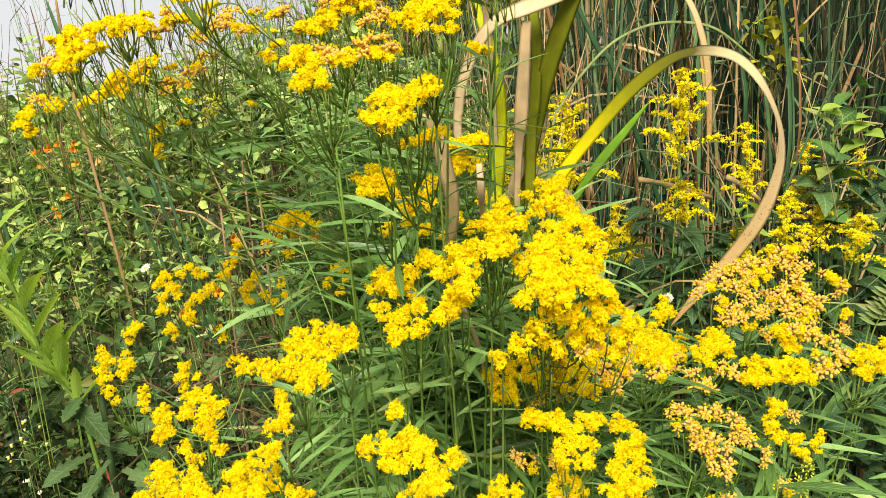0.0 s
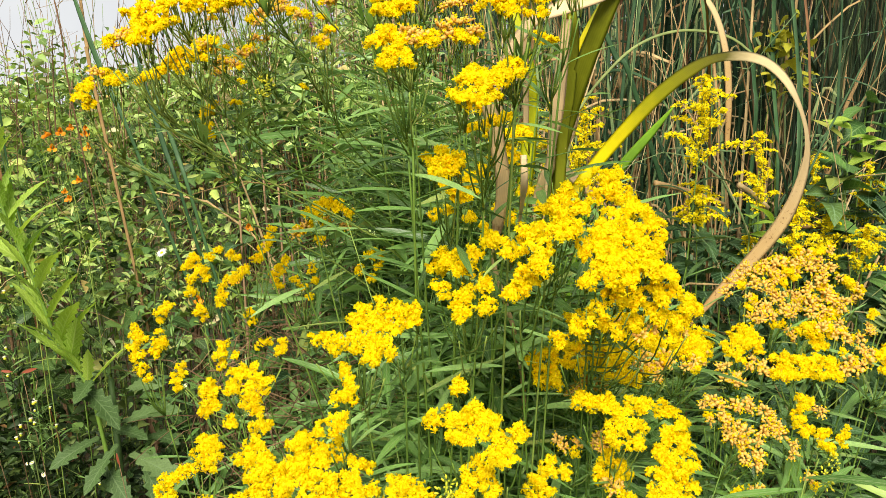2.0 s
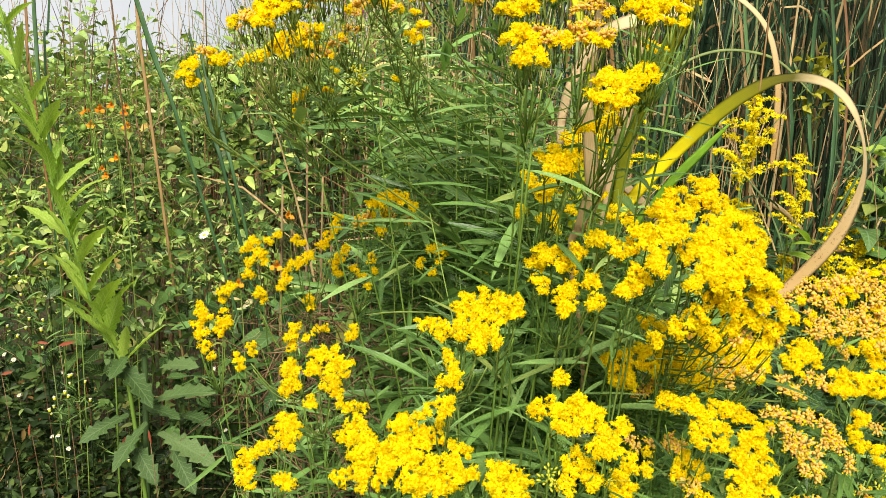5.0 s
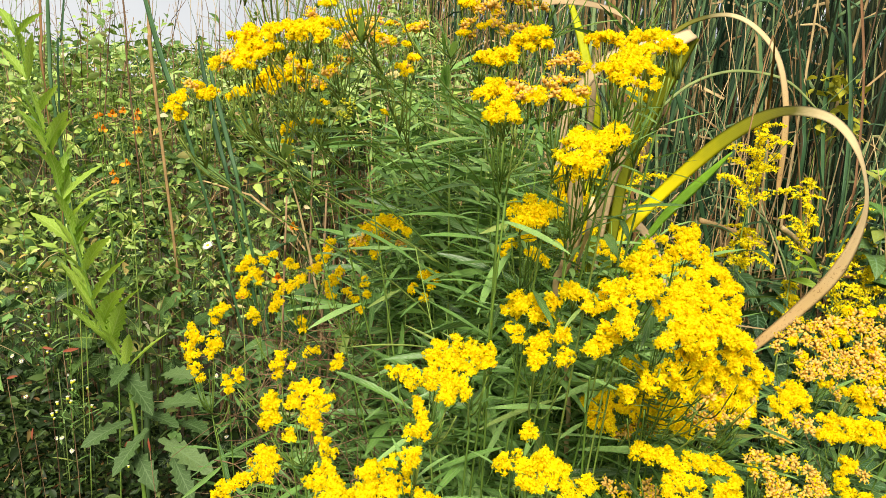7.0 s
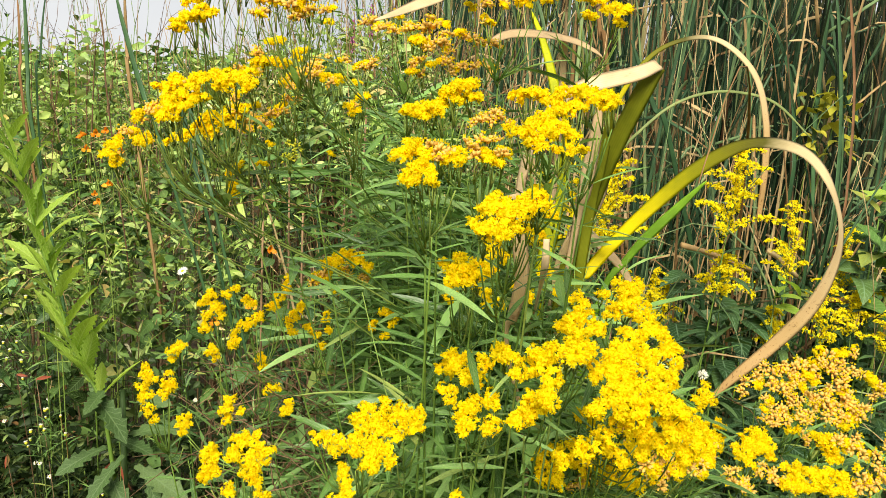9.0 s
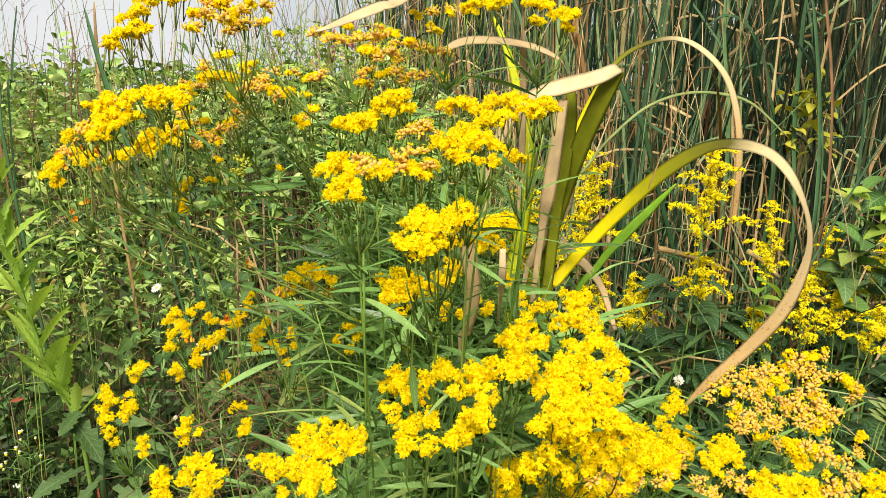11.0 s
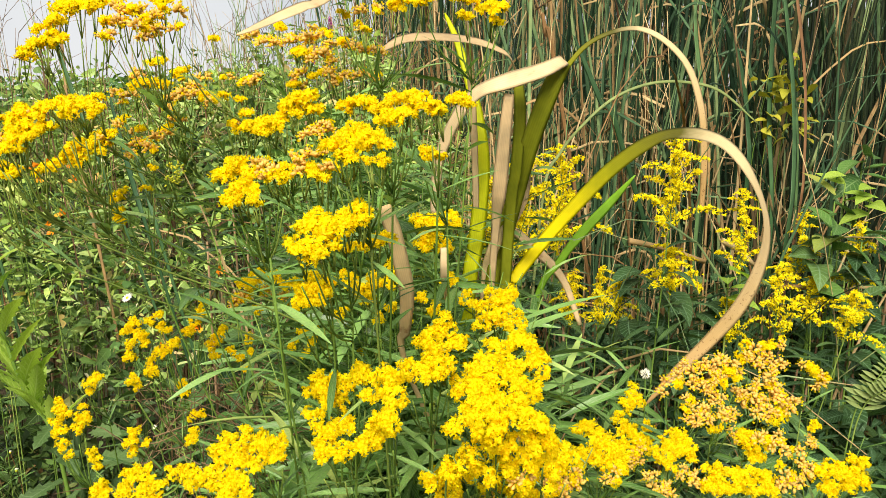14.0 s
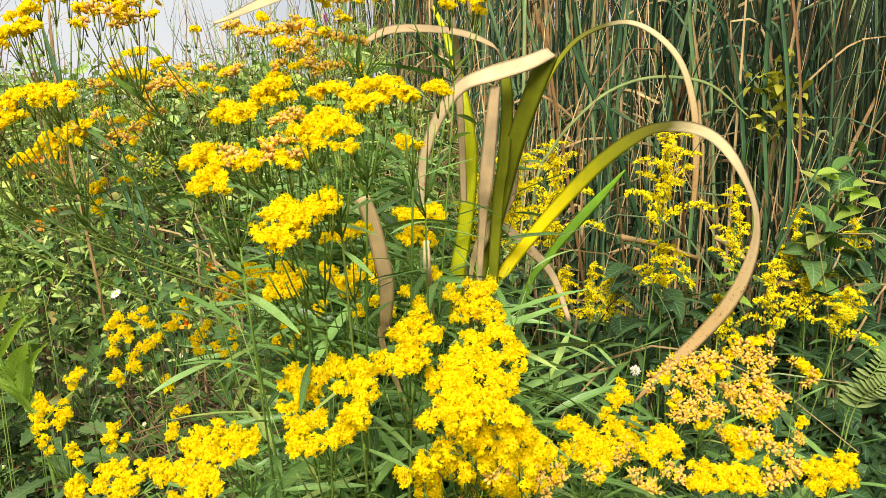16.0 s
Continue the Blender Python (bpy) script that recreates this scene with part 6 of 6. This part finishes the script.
# these weeds carry the hollow's shade in their colour too
scatter("small_weeds", "fine weeds with tiny leaves, colour darkened for shade", "undergrowth", SHADEWEED, 18000, lambda r: (r.uniform(-0.95, -0.25), r.uniform(0.66, 0.94)), (0.008, 0.024), 0.32, lance, 4, depth=0.12)
scatter("weed_sprigs", "fine light green weed leaves over the bank", "undergrowth", HEDGE, 13000, lambda r: (r.uniform(-1.5, 0.0), r.uniform(1.0, 1.6)), (0.008, 0.026), 0.22, lance, 3, depth=0.09, rise=0.035)


def grassy_fill():
    """Leafy stems without flowers that fill the room under the flower clusters."""
    g = Geo()
    for k in range(500):
        x, y = ru.uniform(-0.40, 0.46), ru.uniform(0.30, 0.85)
        if x < -0.16 and (y < 0.62 or ru.random() < 0.7):
            continue
        tall = float(np.interp(y, [0.3, 0.36, 0.45, 0.6, 0.85], [0.56, 0.61, 0.68, 0.74, 0.72])) * ru.uniform(0.82, 1.0)
        if x > 0.2 and (ru.random() < 0.55 or y > 0.62):
            continue
        if x < -0.15:
            tall -= 0.10 * min(1, (-0.15 - x) / 0.1)
        if k < 70:
            x, y = ru.uniform(-0.24, -0.03), ru.uniform(0.70, 0.92)
            tall = ru.uniform(0.88, 0.98)
        elif k < 200:
            x, y = ru.uniform(-0.19, 0.02), ru.uniform(0.62, 0.82)
            tall = ru.uniform(0.76, 0.93)
        elif k < 300:
            x, y = ru.uniform(-0.12, 0.05), ru.uniform(0.44, 0.62)
            tall = ru.uniform(0.70, 0.84)
        lean = V(ru.gauss(0, 0.2), ru.gauss(0, 0.14), 1)
        base = V(x, y, 0) - lean * tall * 0.8 + V(0, 0, 0.8 * tall)
        top = base + lean * tall
        g.tube([base, (base + top) / 2 + V(0.01, 0, 0), top], 0.0009, 0.0004, 4, 1)
        a = ru.random() * 6
        for i in range(36):
            u = 0.4 + 0.6 * i / 36
            a += 2.4
            s = ru.uniform(0.04, 0.095)
            g.leaf(aim(base + lean * tall * u, (math.cos(a), math.sin(a) - 0.2, ru.uniform(-0.35, 0.6)), ru.gauss(0, 0.5)), s, s * ru.uniform(0.07, 0.108), ru.uniform(0.05, 0.5), 0.3, 4, lance, slim=True)
    thing("goldenrod_foliage", IDENT, "dense grey-green narrow goldenrod foliage", "foliage", kind="stuff", data=g.mesh("goldenrod_foliage", [NARROW, STEM]))


grassy_fill()

# stalks that carry the undergrowth
g = Geo()
for k in range(130):
    x, y = ru.uniform(-2.0, 0.15), 1.0 + 1.2 * ru.random()
    z = thicket_top(x, y) + ru.uniform(-0.12, 0.05)
    g.tube(smooth([(x, y, 0), (x + ru.uniform(-0.04, 0.04), y, z * 0.6), (x + ru.uniform(-0.08, 0.08), y + ru.uniform(-0.08, 0.05), z)], 6), 0.0016, 0.0006, 4)
for k in range(1500):
    x, y = ru.uniform(-1.5, 0.0), ru.uniform(0.85, 1.6)
    p = V(x, y, thicket_top(x, y) + ru.uniform(-0.12, 0.01))
    d = unit(V(ru.gauss(0, 0.7), ru.gauss(0, 0.5) - 0.1, ru.uniform(0.2, 1))) * ru.uniform(0.04, 0.13)
    g.tube(smooth([p, p + d * 0.5 + V(ru.uniform(-0.01, 0.01), 0, 0.006), p + d], 5), 0.0009, 0.0004, 3, 1 if ru.random() < 0.3 else 0)
thing("weed_stalks", IDENT, "thin green stalks of the undergrowth", "weeds", kind="stuff", data=g.mesh("weed_stalks", [STEM, STRAW]))

# weeds on the skyline
for k in range(64):
    x, y = (-1.9 + 1.6 * k / 40 if k < 40 else -0.72 + 0.55 * (k - 40) / 24) + ru.uniform(-0.04, 0.04), ru.uniform(1.4, 1.9)
    tall = thicket_top(x, y) + ru.uniform(0.02, 0.16)
    root = thing("skyline_weed", (x, y, 0), "tall thin weed with sparse leaves against the sky", "weed", "skyline weeds")
    g = Geo()
    pts = smooth([(0, 0, 0), (ru.uniform(-0.03, 0.03), 0, tall * 0.6), (ru.uniform(-0.05, 0.05), 0, tall)], 8)
    g.tube(pts, 0.0014, 0.0007, 5)
    for j in range(3):
        p, a = pts[5 + j % 3], ru.random() * 6
        g.tube([p, p + V(math.cos(a) * 0.03, math.sin(a) * 0.03, 0.05), p + V(math.cos(a) * 0.04, math.sin(a) * 0.04, 0.10)], 0.0008, 0.0004, 4)
    part("stem", g.mesh("stem", STEM if k % 3 else TWIG), root)
    for j in range(ru.randint(1, 6)):
        p, a, s = pts[4 + j % 4], ru.random() * 6, ru.uniform(0.02, 0.045)
        part("leaf", ru.choice(OVATE_LEAVES), root, aim(p, (math.cos(a), math.sin(a), ru.uniform(-0.4, 0.6))) @ Matrix.Diagonal((s, s, s, 1)))

# thin dry stalks against the sky
g = Geo()
for k in range(110):
    x, y = ru.uniform(-1.7, -0.15), ru.uniform(1.25, 2.2)
    z, dx = 1.0 + 0.12 * (y - 1.2) + ru.uniform(0.0, 0.2), ru.gauss(0, 0.07)
    pts = smooth([(x, y, 0.3), (x + dx * 0.3, y, z * 0.75), (x + dx, y, z)], 6)
    g.tube(pts, 0.0011, 0.0005, 3, k % 3)
    if k % 3 == 0:
        for j in range(4):
            p, d = pts[3 + j % 3], V(ru.gauss(0, 0.05), ru.gauss(0, 0.03), ru.uniform(0.03, 0.09))
            g.tube([p, p + d * 0.6 + V(0, 0, 0.008), p + d], 0.0007, 0.0004, 3, k % 2)
thing("dry_stalks", IDENT, "thin bare weed stalks and twigs against the sky", "weeds", kind="stuff", data=g.mesh("dry_stalks", [TWIG, STRAW, STEM]))

# a hedge line far behind
g = Geo()
for k in range(9000):
    x, y = ru.uniform(-9.0, 1.5), ru.uniform(6.0, 7.5)
    top = 1.12 + 0.28 * noise.noise((x * 0.7, 1.3, 0)) + 0.16 * noise.noise((x * 2.3, 4.1, 0)) + 0.08 * noise.noise((x * 6, 0, 7.7))
    z, a, q = top * (1 - 0.9 * ru.random() ** 2.2), ru.random() * math.tau, ru.uniform(0.05, 0.13)
    g.leaf(aim((x, y, max(0.05, z)), (math.cos(a), math.sin(a) - 0.4, ru.uniform(-0.8, 0.8)), ru.gauss(0, 0.8)), q, q * 0.55, 0.5, 0.25, 3, ovate, slim=True)
thing("far_hedge", IDENT, "distant hedge of dark green shrubs under the sky", "hedge", kind="stuff", data=g.mesh("far_hedge", OVATE))

# leafy bushes that stand up against the sky
for x, y, tall, n in ((-0.66, 1.25, 0.99, 110), (-0.60, 1.32, 1.02, 110), (-0.74, 1.4, 1.03, 110), (-0.88, 1.35, 1.02, 110), (-0.95, 1.45, 1.04, 100), (-1.02, 1.4, 1.02, 100), (-1.16, 1.4, 1.02, 100), (-0.50, 1.35, 1.05, 110), (-0.43, 1.45, 1.06, 110), (-0.36, 1.4, 1.06, 110)):
    root = thing("skyline_bush", (x, y, 0), "twiggy bush with small dark leaves against the sky", "shrub", "skyline bushes")
    for k in range(5):
        g, l = Geo(), Geo()
        end = V(ru.uniform(-0.09, 0.09), ru.uniform(-0.05, 0.05), tall * ru.uniform(0.86, 1.02))
        pts = smooth([(0, 0, 0), (end[0] * 0.2, 0, tall * 0.5), end * V(0.7, 0.7, 0.86), end], 14)
        g.tube(pts, 0.003, 0.0007, 5)
        for j in range(n // 5):
            p = pts[8 + j % 6] + V(ru.gauss(0, 0.014), ru.gauss(0, 0.012), ru.uniform(-0.03, 0.03))
            a, q = ru.random() * 6.3, ru.uniform(0.014, 0.034)
            l.leaf(aim(p, (math.cos(a), math.sin(a), ru.uniform(-0.5, 0.9)), ru.gauss(0, 0.6)), q, q * 0.5, 0.6, 0.25, 4, ovate, slim=True)
        branch = part("branch", g.mesh("branch", TWIG), root)
        part("foliage", l.mesh("foliage", HEDGE), branch)

# dead brown twigs
g = Geo()
for k in range(420):
    p = V(ru.uniform(-0.36, -0.10), ru.uniform(0.55, 0.80), ru.uniform(0.40, 0.66))
    d = unit(V(ru.uniform(-1, 1), ru.uniform(-0.5, 0.5), ru.uniform(-0.4, 1)))
    ln = ru.uniform(0.03, 0.10)
    g.tube(smooth([p, p + d * ln * 0.5 + V(0, 0, ru.uniform(-0.01, 0.01)), p + d * ln], 5), 0.0008, 0.0003, 3)
thing("dead_twigs", IDENT, "tangle of dead brown twigs", "twigs", kind="stuff", data=g.mesh("dead_twigs", TWIG))

# ---- small flowers ----


def jewelweed_mesh():
    g = Geo()
    n = 8
    v, f = [], []
    for i, (y, rad) in enumerate([(0.010, 0.0008), (0.006, 0.003), (0.0, 0.0055), (-0.004, 0.006)]):
        v += [(rad * math.cos(math.tau * k / n), y, rad * math.sin(math.tau * k / n)) for k in range(n)]
    for i in range(3):
        f += [(i * n + k, i * n + (k + 1) % n, i * n + n + (k + 1) % n, i * n + n + k) for k in range(n)]
    g.add(v, f)
    for a, s in ((1.57, 0.008), (3.9, 0.013), (5.5, 0.013)):
        g.leaf(aim((0.004 * math.cos(a), -0.004, 0.004 * math.sin(a)), (math.cos(a), -0.5, math.sin(a)), 0, (0, 1, 0)), s, s * 0.9, 0.6, 0.2, 4, ovate)
    return g.mesh("petals", ORANGE)


JEWEL = jewelweed_mesh()
for x, y, z in ((-0.731, 1.162, 0.865), (-0.765, 1.19, 0.857), (-0.721, 1.192, 0.864), (-0.73, 1.122, 0.76), (-0.706, 1.125, 0.778), (-0.705, 1.166, 0.831), (-0.788, 1.189, 0.852), (-0.38, 0.968, 0.726), (-0.418, 0.85, 0.647), (-0.779, 1.185, 0.829), (-0.368, 0.856, 0.674), (-0.717, 1.11, 0.751), (-0.723, 1.19, 0.853)):
    root = thing("jewelweed", (x, y, 0), "jewelweed with an orange trumpet flower", "wildflower", "orange jewelweeds")
    g = Geo()
    g.tube(smooth([(0.02, 0.03, 0), (0.01, 0.02, z * 0.7), (0, 0.006, z + 0.012), (0, 0, z)], 9), 0.0010, 0.0006, 4)
    part("stem", g.mesh("stem", STEM), root)
    part("flower", JEWEL, root, Matrix.Translation((0, 0, z)) @ Euler((ru.uniform(-0.4, 0.4), 0, ru.uniform(-0.9, 0.9))).to_matrix().to_4x4() @ Matrix.Scale(ru.uniform(0.5, 0.85), 4), "orange trumpet flower")
    for j in range(4):
        a, s = ru.random() * 6, ru.uniform(0.025, 0.05)
        part("leaf", ru.choice(OVATE_LEAVES), root, aim((0.01, 0.02, z * ru.uniform(0.75, 0.96)), (math.cos(a), math.sin(a), 0.2)) @ Matrix.Diagonal((s, s, s, 1)))


def daisy_mesh(rays, size):
    g = Geo()
    for k in range(rays):
        a = math.tau * k / rays
        g.leaf(aim((0, 0, 0), (math.cos(a), math.sin(a), 0.25)), size / 2, size * 0.13, 0.3, 0.1, 3, lance, slim=True)
    g.grain(V(0, 0, -0.001), V(0, 0, 1), 0.003, size * 0.13, 7, 1)
    return g.mesh("flower", [WHITE, PLUME])


DAISY, DAISY_SMALL = daisy_mesh(16, 0.017), daisy_mesh(11, 0.008)


def aster(x, y, z, small):
    root = thing("white_aster", (x, y, 0), "small white aster among green weeds", "wildflower", "white asters")
    g = Geo()
    g.tube(smooth([(0.01, 0.02, 0), (0.01, 0.01, z * 0.6), (0, 0, z)], 6), 0.0007, 0.0005, 4)
    # green stem in the shade-darkened weed colour
    part("stem", g.mesh("stem", SHADEWEED), root)
    part("flower", DAISY_SMALL if small else DAISY, root, Matrix.Translation((0, 0, z)) @ Euler((ru.uniform(0.3, 1.1), ru.uniform(-0.4, 0.4), 0)).to_matrix().to_4x4())
    for j in range(5):
        a, s = ru.random() * 6, ru.uniform(0.02, 0.035)
        part("leaf", ru.choice(NARROW_LEAVES), root, aim((0.004, 0.004, z * ru.uniform(0.7, 0.97)), (math.cos(a), math.sin(a), 0.4)) @ Matrix.Diagonal((s * 1.4, s, s, 1)))


aster(-0.473, 0.877, 0.704, False)
for k in range(36):
    x, y = ru.uniform(-0.95, -0.42), ru.uniform(0.68, 0.95)
    aster(x, y, thicket_top(x, y) + ru.uniform(-0.03, 0.05), True)

# asters in bud, each with several small whitish heads
def bud_mesh():
    g, r = Geo(), random.Random(8)
    g.grain(V(0, 0, -0.002), V(0, 0, 1), 0.004, 0.0017, 7, 1)
    for k in range(12):
        d = unit(V(r.gauss(0, 0.5), r.gauss(0, 0.5), 1))
        g.grain(d * 0.0008, d, 0.0026, 0.0006, 4)
    return g.mesh("bud", [WHITE, GREENBUD])


BUDS = bud_mesh()


def bud_aster(foot, heads):
    """Wiry stalks from one foot to small closed heads, with fine leaves."""
    root = thing("budding_aster", foot, "wiry aster with small whitish closed heads", "wildflower", "budding asters")
    heads = [V(*p) - V(*foot) for p in heads]
    node = np.mean(heads, axis=0) + V(0.01, 0.03, -0.07)
    g = Geo()
    g.tube(smooth([(0, 0, 0), node * V(0.3, 0.3, 0.6), node], 8), 0.0012, 0.0008, 5)
    # stem and branches are green, darkened in colour for the shade here
    part("stem", g.mesh("stem", SHADEWEED), root)
    for p in heads:
        line = smooth([node, (node + p) / 2 + V(0, 0.006, -0.006), p], 10)
        g = Geo()
        g.tube(line, 0.0006, 0.0004, 4)
        branch = part("branch", g.mesh("branch", SHADEWEED), root)
        part("bud", BUDS, branch, aim(p, (0, 1, 0), 0, (ru.gauss(0, 0.4), ru.gauss(-0.3, 0.4), 1)) @ Matrix.Scale(ru.uniform(0.8, 1.3), 4))
        for j in range(3):
            a, q = ru.random() * 6.3, ru.uniform(0.012, 0.03)
            part("leaf", ru.choice(NARROW_LEAVES), branch, aim(line[6 + j], (math.cos(a), math.sin(a), 0.5)) @ Matrix.Diagonal((q * 1.5, q, q, 1)))


bud_aster((-0.68, 0.88, 0.0), [(-0.722, 0.84, 0.635), (-0.713, 0.84, 0.637), (-0.709, 0.84, 0.628), (-0.708, 0.84, 0.612), (-0.707, 0.84, 0.589), (-0.712, 0.84, 0.583), (-0.698, 0.84, 0.579), (-0.688, 0.84, 0.592)])
bud_aster((-0.66, 0.87, 0.0), [(-0.679, 0.84, 0.579), (-0.728, 0.84, 0.567), (-0.703, 0.84, 0.566), (-0.682, 0.84, 0.565), (-0.715, 0.84, 0.554), (-0.681, 0.84, 0.54), (-0.673, 0.84, 0.657)])
bud_aster((-0.60, 0.83, 0.0), [(-0.619, 0.79, 0.522), (-0.616, 0.79, 0.524), (-0.618, 0.79, 0.512), (-0.598, 0.79, 0.516), (-0.639, 0.79, 0.49), (-0.621, 0.79, 0.494), (-0.625, 0.79, 0.499), (-0.592, 0.79, 0.491), (-0.646, 0.79, 0.473), (-0.64, 0.79, 0.478), (-0.644, 0.79, 0.468), (-0.542, 0.79, 0.41)])

# leaves that have turned red, on weeds low on the bank
for a, b in [((-0.636, 0.8, 0.56), (-0.605, 0.79, 0.572)), ((-0.714, 0.8, 0.514), (-0.69, 0.79, 0.525)), ((-0.667, 0.78, 0.457), (-0.668, 0.775, 0.435)), ((-0.511, 0.78, 0.46), (-0.506, 0.775, 0.437)), ((-0.676, 0.82, 0.555), (-0.657, 0.815, 0.556))]:
    p, q = V(*a), V(*b)
    n = np.linalg.norm(q - p)
    foot = V(p[0] + 0.01, p[1] + 0.03, 0)
    root = thing("red_leaved_weed", foot, "thin weed stalk with a leaf turned red", "weed", "red-leaved weeds")
    g = Geo()
    g.tube(smooth([(0, 0, 0), (p - foot) * V(0.2, 0.2, 0.6), p - foot], 8), 0.0009, 0.0005, 4)
    part("stem", g.mesh("stem", TWIG), root)
    part("leaf", RED_LEAVES[int(n * 1000) % 2], root, aim(p - foot, q - p, 0.2, (0, -0.8, 0.6)) @ Matrix.Diagonal((0.75 * n, 0.75 * n, 0.75 * n, 1)), "red leaf")

# a white seed head
root = thing("clover_head", (0.18, 0.694, 0), "small round white flower head on a thin stalk", "wildflower")
g = Geo()
g.tube(smooth([(0, 0, 0), (0.01, 0, 0.4), (0, 0, 0.69)], 8), 0.0012, 0.0007, 4)
part("stem", g.mesh("stem", STEM), root)
g = Geo()
for k in range(90):
    d = unit(V(ru.gauss(0, 1), ru.gauss(0, 1), ru.gauss(0.4, 1)))
    g.grain(d * 0.001, d, ru.uniform(0.0045, 0.006), 0.0006, 4)
part("flower_head", g.mesh("flower_head", WHITE), root, Matrix.Translation((0, 0, 0.692)))

# magenta loosestrife far behind
for x, y, z in ((-0.385, 1.741, 1.16), (-0.44, 1.80, 1.13)):
    root = thing("loosestrife", (x, y, 0), "magenta loosestrife spike behind the goldenrods", "wildflower")
    g = Geo()
    g.tube([(0, 0, 0), (0.01, 0, z * 0.6), (0, 0, z)], 0.002, 0.0008, 5)
    part("stem", g.mesh("stem", STEM), root)
    g = Geo()
    for k in range(120):
        a, u = ru.random() * 6.3, ru.random()
        d = V(math.cos(a), math.sin(a), 0.4)
        g.rays(V(0, 0, z - 0.07 + 0.075 * u) + d * 0.002, d, 5, 0.006 * (1.2 - u * 0.6), 0.0012, 1.2, ru)
    part("flower_spike", g.mesh("flower_spike", MAGENTA), root)

# broken dry sticks
for a, b, r in (((0.400, 0.951, 0.731), (0.499, 0.957, 0.725), 0.0042), ((0.191, 0.899, 0.798), (0.302, 0.950, 0.763), 0.004), ((0.332, 0.981, 0.788), (0.382, 0.991, 0.752), 0.004)):
    g = Geo()
    p, q = V(*a), V(*b)
    g.tube(smooth([(0, 0, 0), (q - p) * 0.5 + V(0, 0, 0.003), q - p], 6), r, r * 0.8, 7)
    thing("dry_stick", a, "broken dry straw-coloured stick lying among leaves", "stick", "dry sticks", data=g.mesh("dry_stick", STRAW))

# nodding green buds on thin stalks
for x, y, z in ((-0.702, 0.863, 0.898), (-0.682, 0.859, 0.873), (-0.629, 0.861, 0.881), (-0.664, 0.842, 0.84), (-0.619, 0.843, 0.84), (-0.595, 0.862, 0.83)):
    root = thing("budding_weed", (x + 0.02, y + 0.05, 0), "thin weed stalk with a nodding green seed bud", "weed", "budding weeds")
    g = Geo()
    g.tube(smooth([(0, 0, 0), (0, -0.02, z * 0.7), (-0.015, -0.045, z + 0.012), (-0.02, -0.05, z + 0.006)], 10), 0.0009, 0.0006, 5)
    part("stem", g.mesh("stem", STEM), root)
    g = Geo()
    g.grain(V(0, 0, 0), V(0.1, -0.2, -1), 0.012, 0.0042, 10)
    part("bud", g.mesh("bud", STEM), root, Matrix.Translation((-0.02, -0.05, z + 0.006)))

# yellow-leaved vine in the reeds
for x, y, z in ((0.456, 1.168, 0.986), (0.49, 1.197, 0.969), (0.44, 1.174, 0.973), (0.485, 1.205, 1.009)):
    root = thing("yellow_vine", (x, y + 0.05, 0), "climbing vine with small yellow-green leaves in the reeds", "vine", "yellow vines")
    g = Geo()
    g.tube(smooth([(0, 0, 0), (0.02, 0, z * 0.5), (-0.01, -0.03, z * 0.85), (0, -0.05, z + 0.05)], 14), 0.0014, 0.0006, 4)
    part("stem", g.mesh("stem", STEM), root)
    for j in range(14):
        a, q = ru.random() * 6.3, ru.uniform(0.018, 0.034)
        part("leaf", ru.choice(GOLD_LEAVES), root, aim((ru.gauss(0, 0.014), -0.05 + ru.gauss(0, 0.01), z + ru.uniform(-0.05, 0.05)), (math.cos(a), math.sin(a) - 0.3, ru.uniform(-0.7, 0.4)), ru.gauss(0, 0.4)) @ Matrix.Diagonal((q, q, q, 1)))

# a bright young leaf and broad dull leaves under the plumes
for (x, y, z), q, mats in (((0.314, 0.87, 0.768), 0.05, BRIGHT_LEAVES), ((0.468, 0.942, 0.82), 0.065, OVATE_LEAVES), ((0.446, 0.937, 0.801), 0.062, BLUE_LEAVES), ((0.505, 0.942, 0.806), 0.062, BLUE_LEAVES), ((0.211, 0.911, 0.754), 0.058, BLUE_LEAVES), ((0.246, 0.899, 0.728), 0.062, BLUE_LEAVES), ((0.294, 0.909, 0.712), 0.055, BLUE_LEAVES), ((0.193, 0.869, 0.697), 0.055, BLUE_LEAVES), ((0.253, 0.85, 0.683), 0.055, BLUE_LEAVES), ((0.484, 0.932, 0.758), 0.058, BLUE_LEAVES), ((0.449, 0.949, 0.753), 0.07, OVATE_LEAVES), ((0.535, 0.997, 0.864), 0.045, BRIGHT_LEAVES), ((0.504, 1.007, 0.878), 0.045, BRIGHT_LEAVES), ((0.537, 1.036, 0.907), 0.055, OVATE_LEAVES), ((0.49, 1.001, 0.851), 0.055, OVATE_LEAVES)):
    root = thing("broadleaf_plant", (x, y + 0.03, 0), "low plant with broad green leaves below the plumes", "shrub", "broad-leaved plants")
    g = Geo()
    g.tube(smooth([(0, 0, 0), (0.01, 0, z * 0.6), (0, -0.02, z - 0.01)], 8), 0.0022, 0.001, 5)
    part("stem", g.mesh("stem", STEM), root)
    for j in range(4):
        a = ru.uniform(0, 6.3)
        part("leaf", ru.choice(mats), root, aim((0, -0.02, z - 0.012 * j), (math.cos(a), math.sin(a) - 0.5, ru.uniform(-0.2, 0.7)), ru.gauss(0, 0.3)) @ Matrix.Diagonal((q, q, q, 1)))
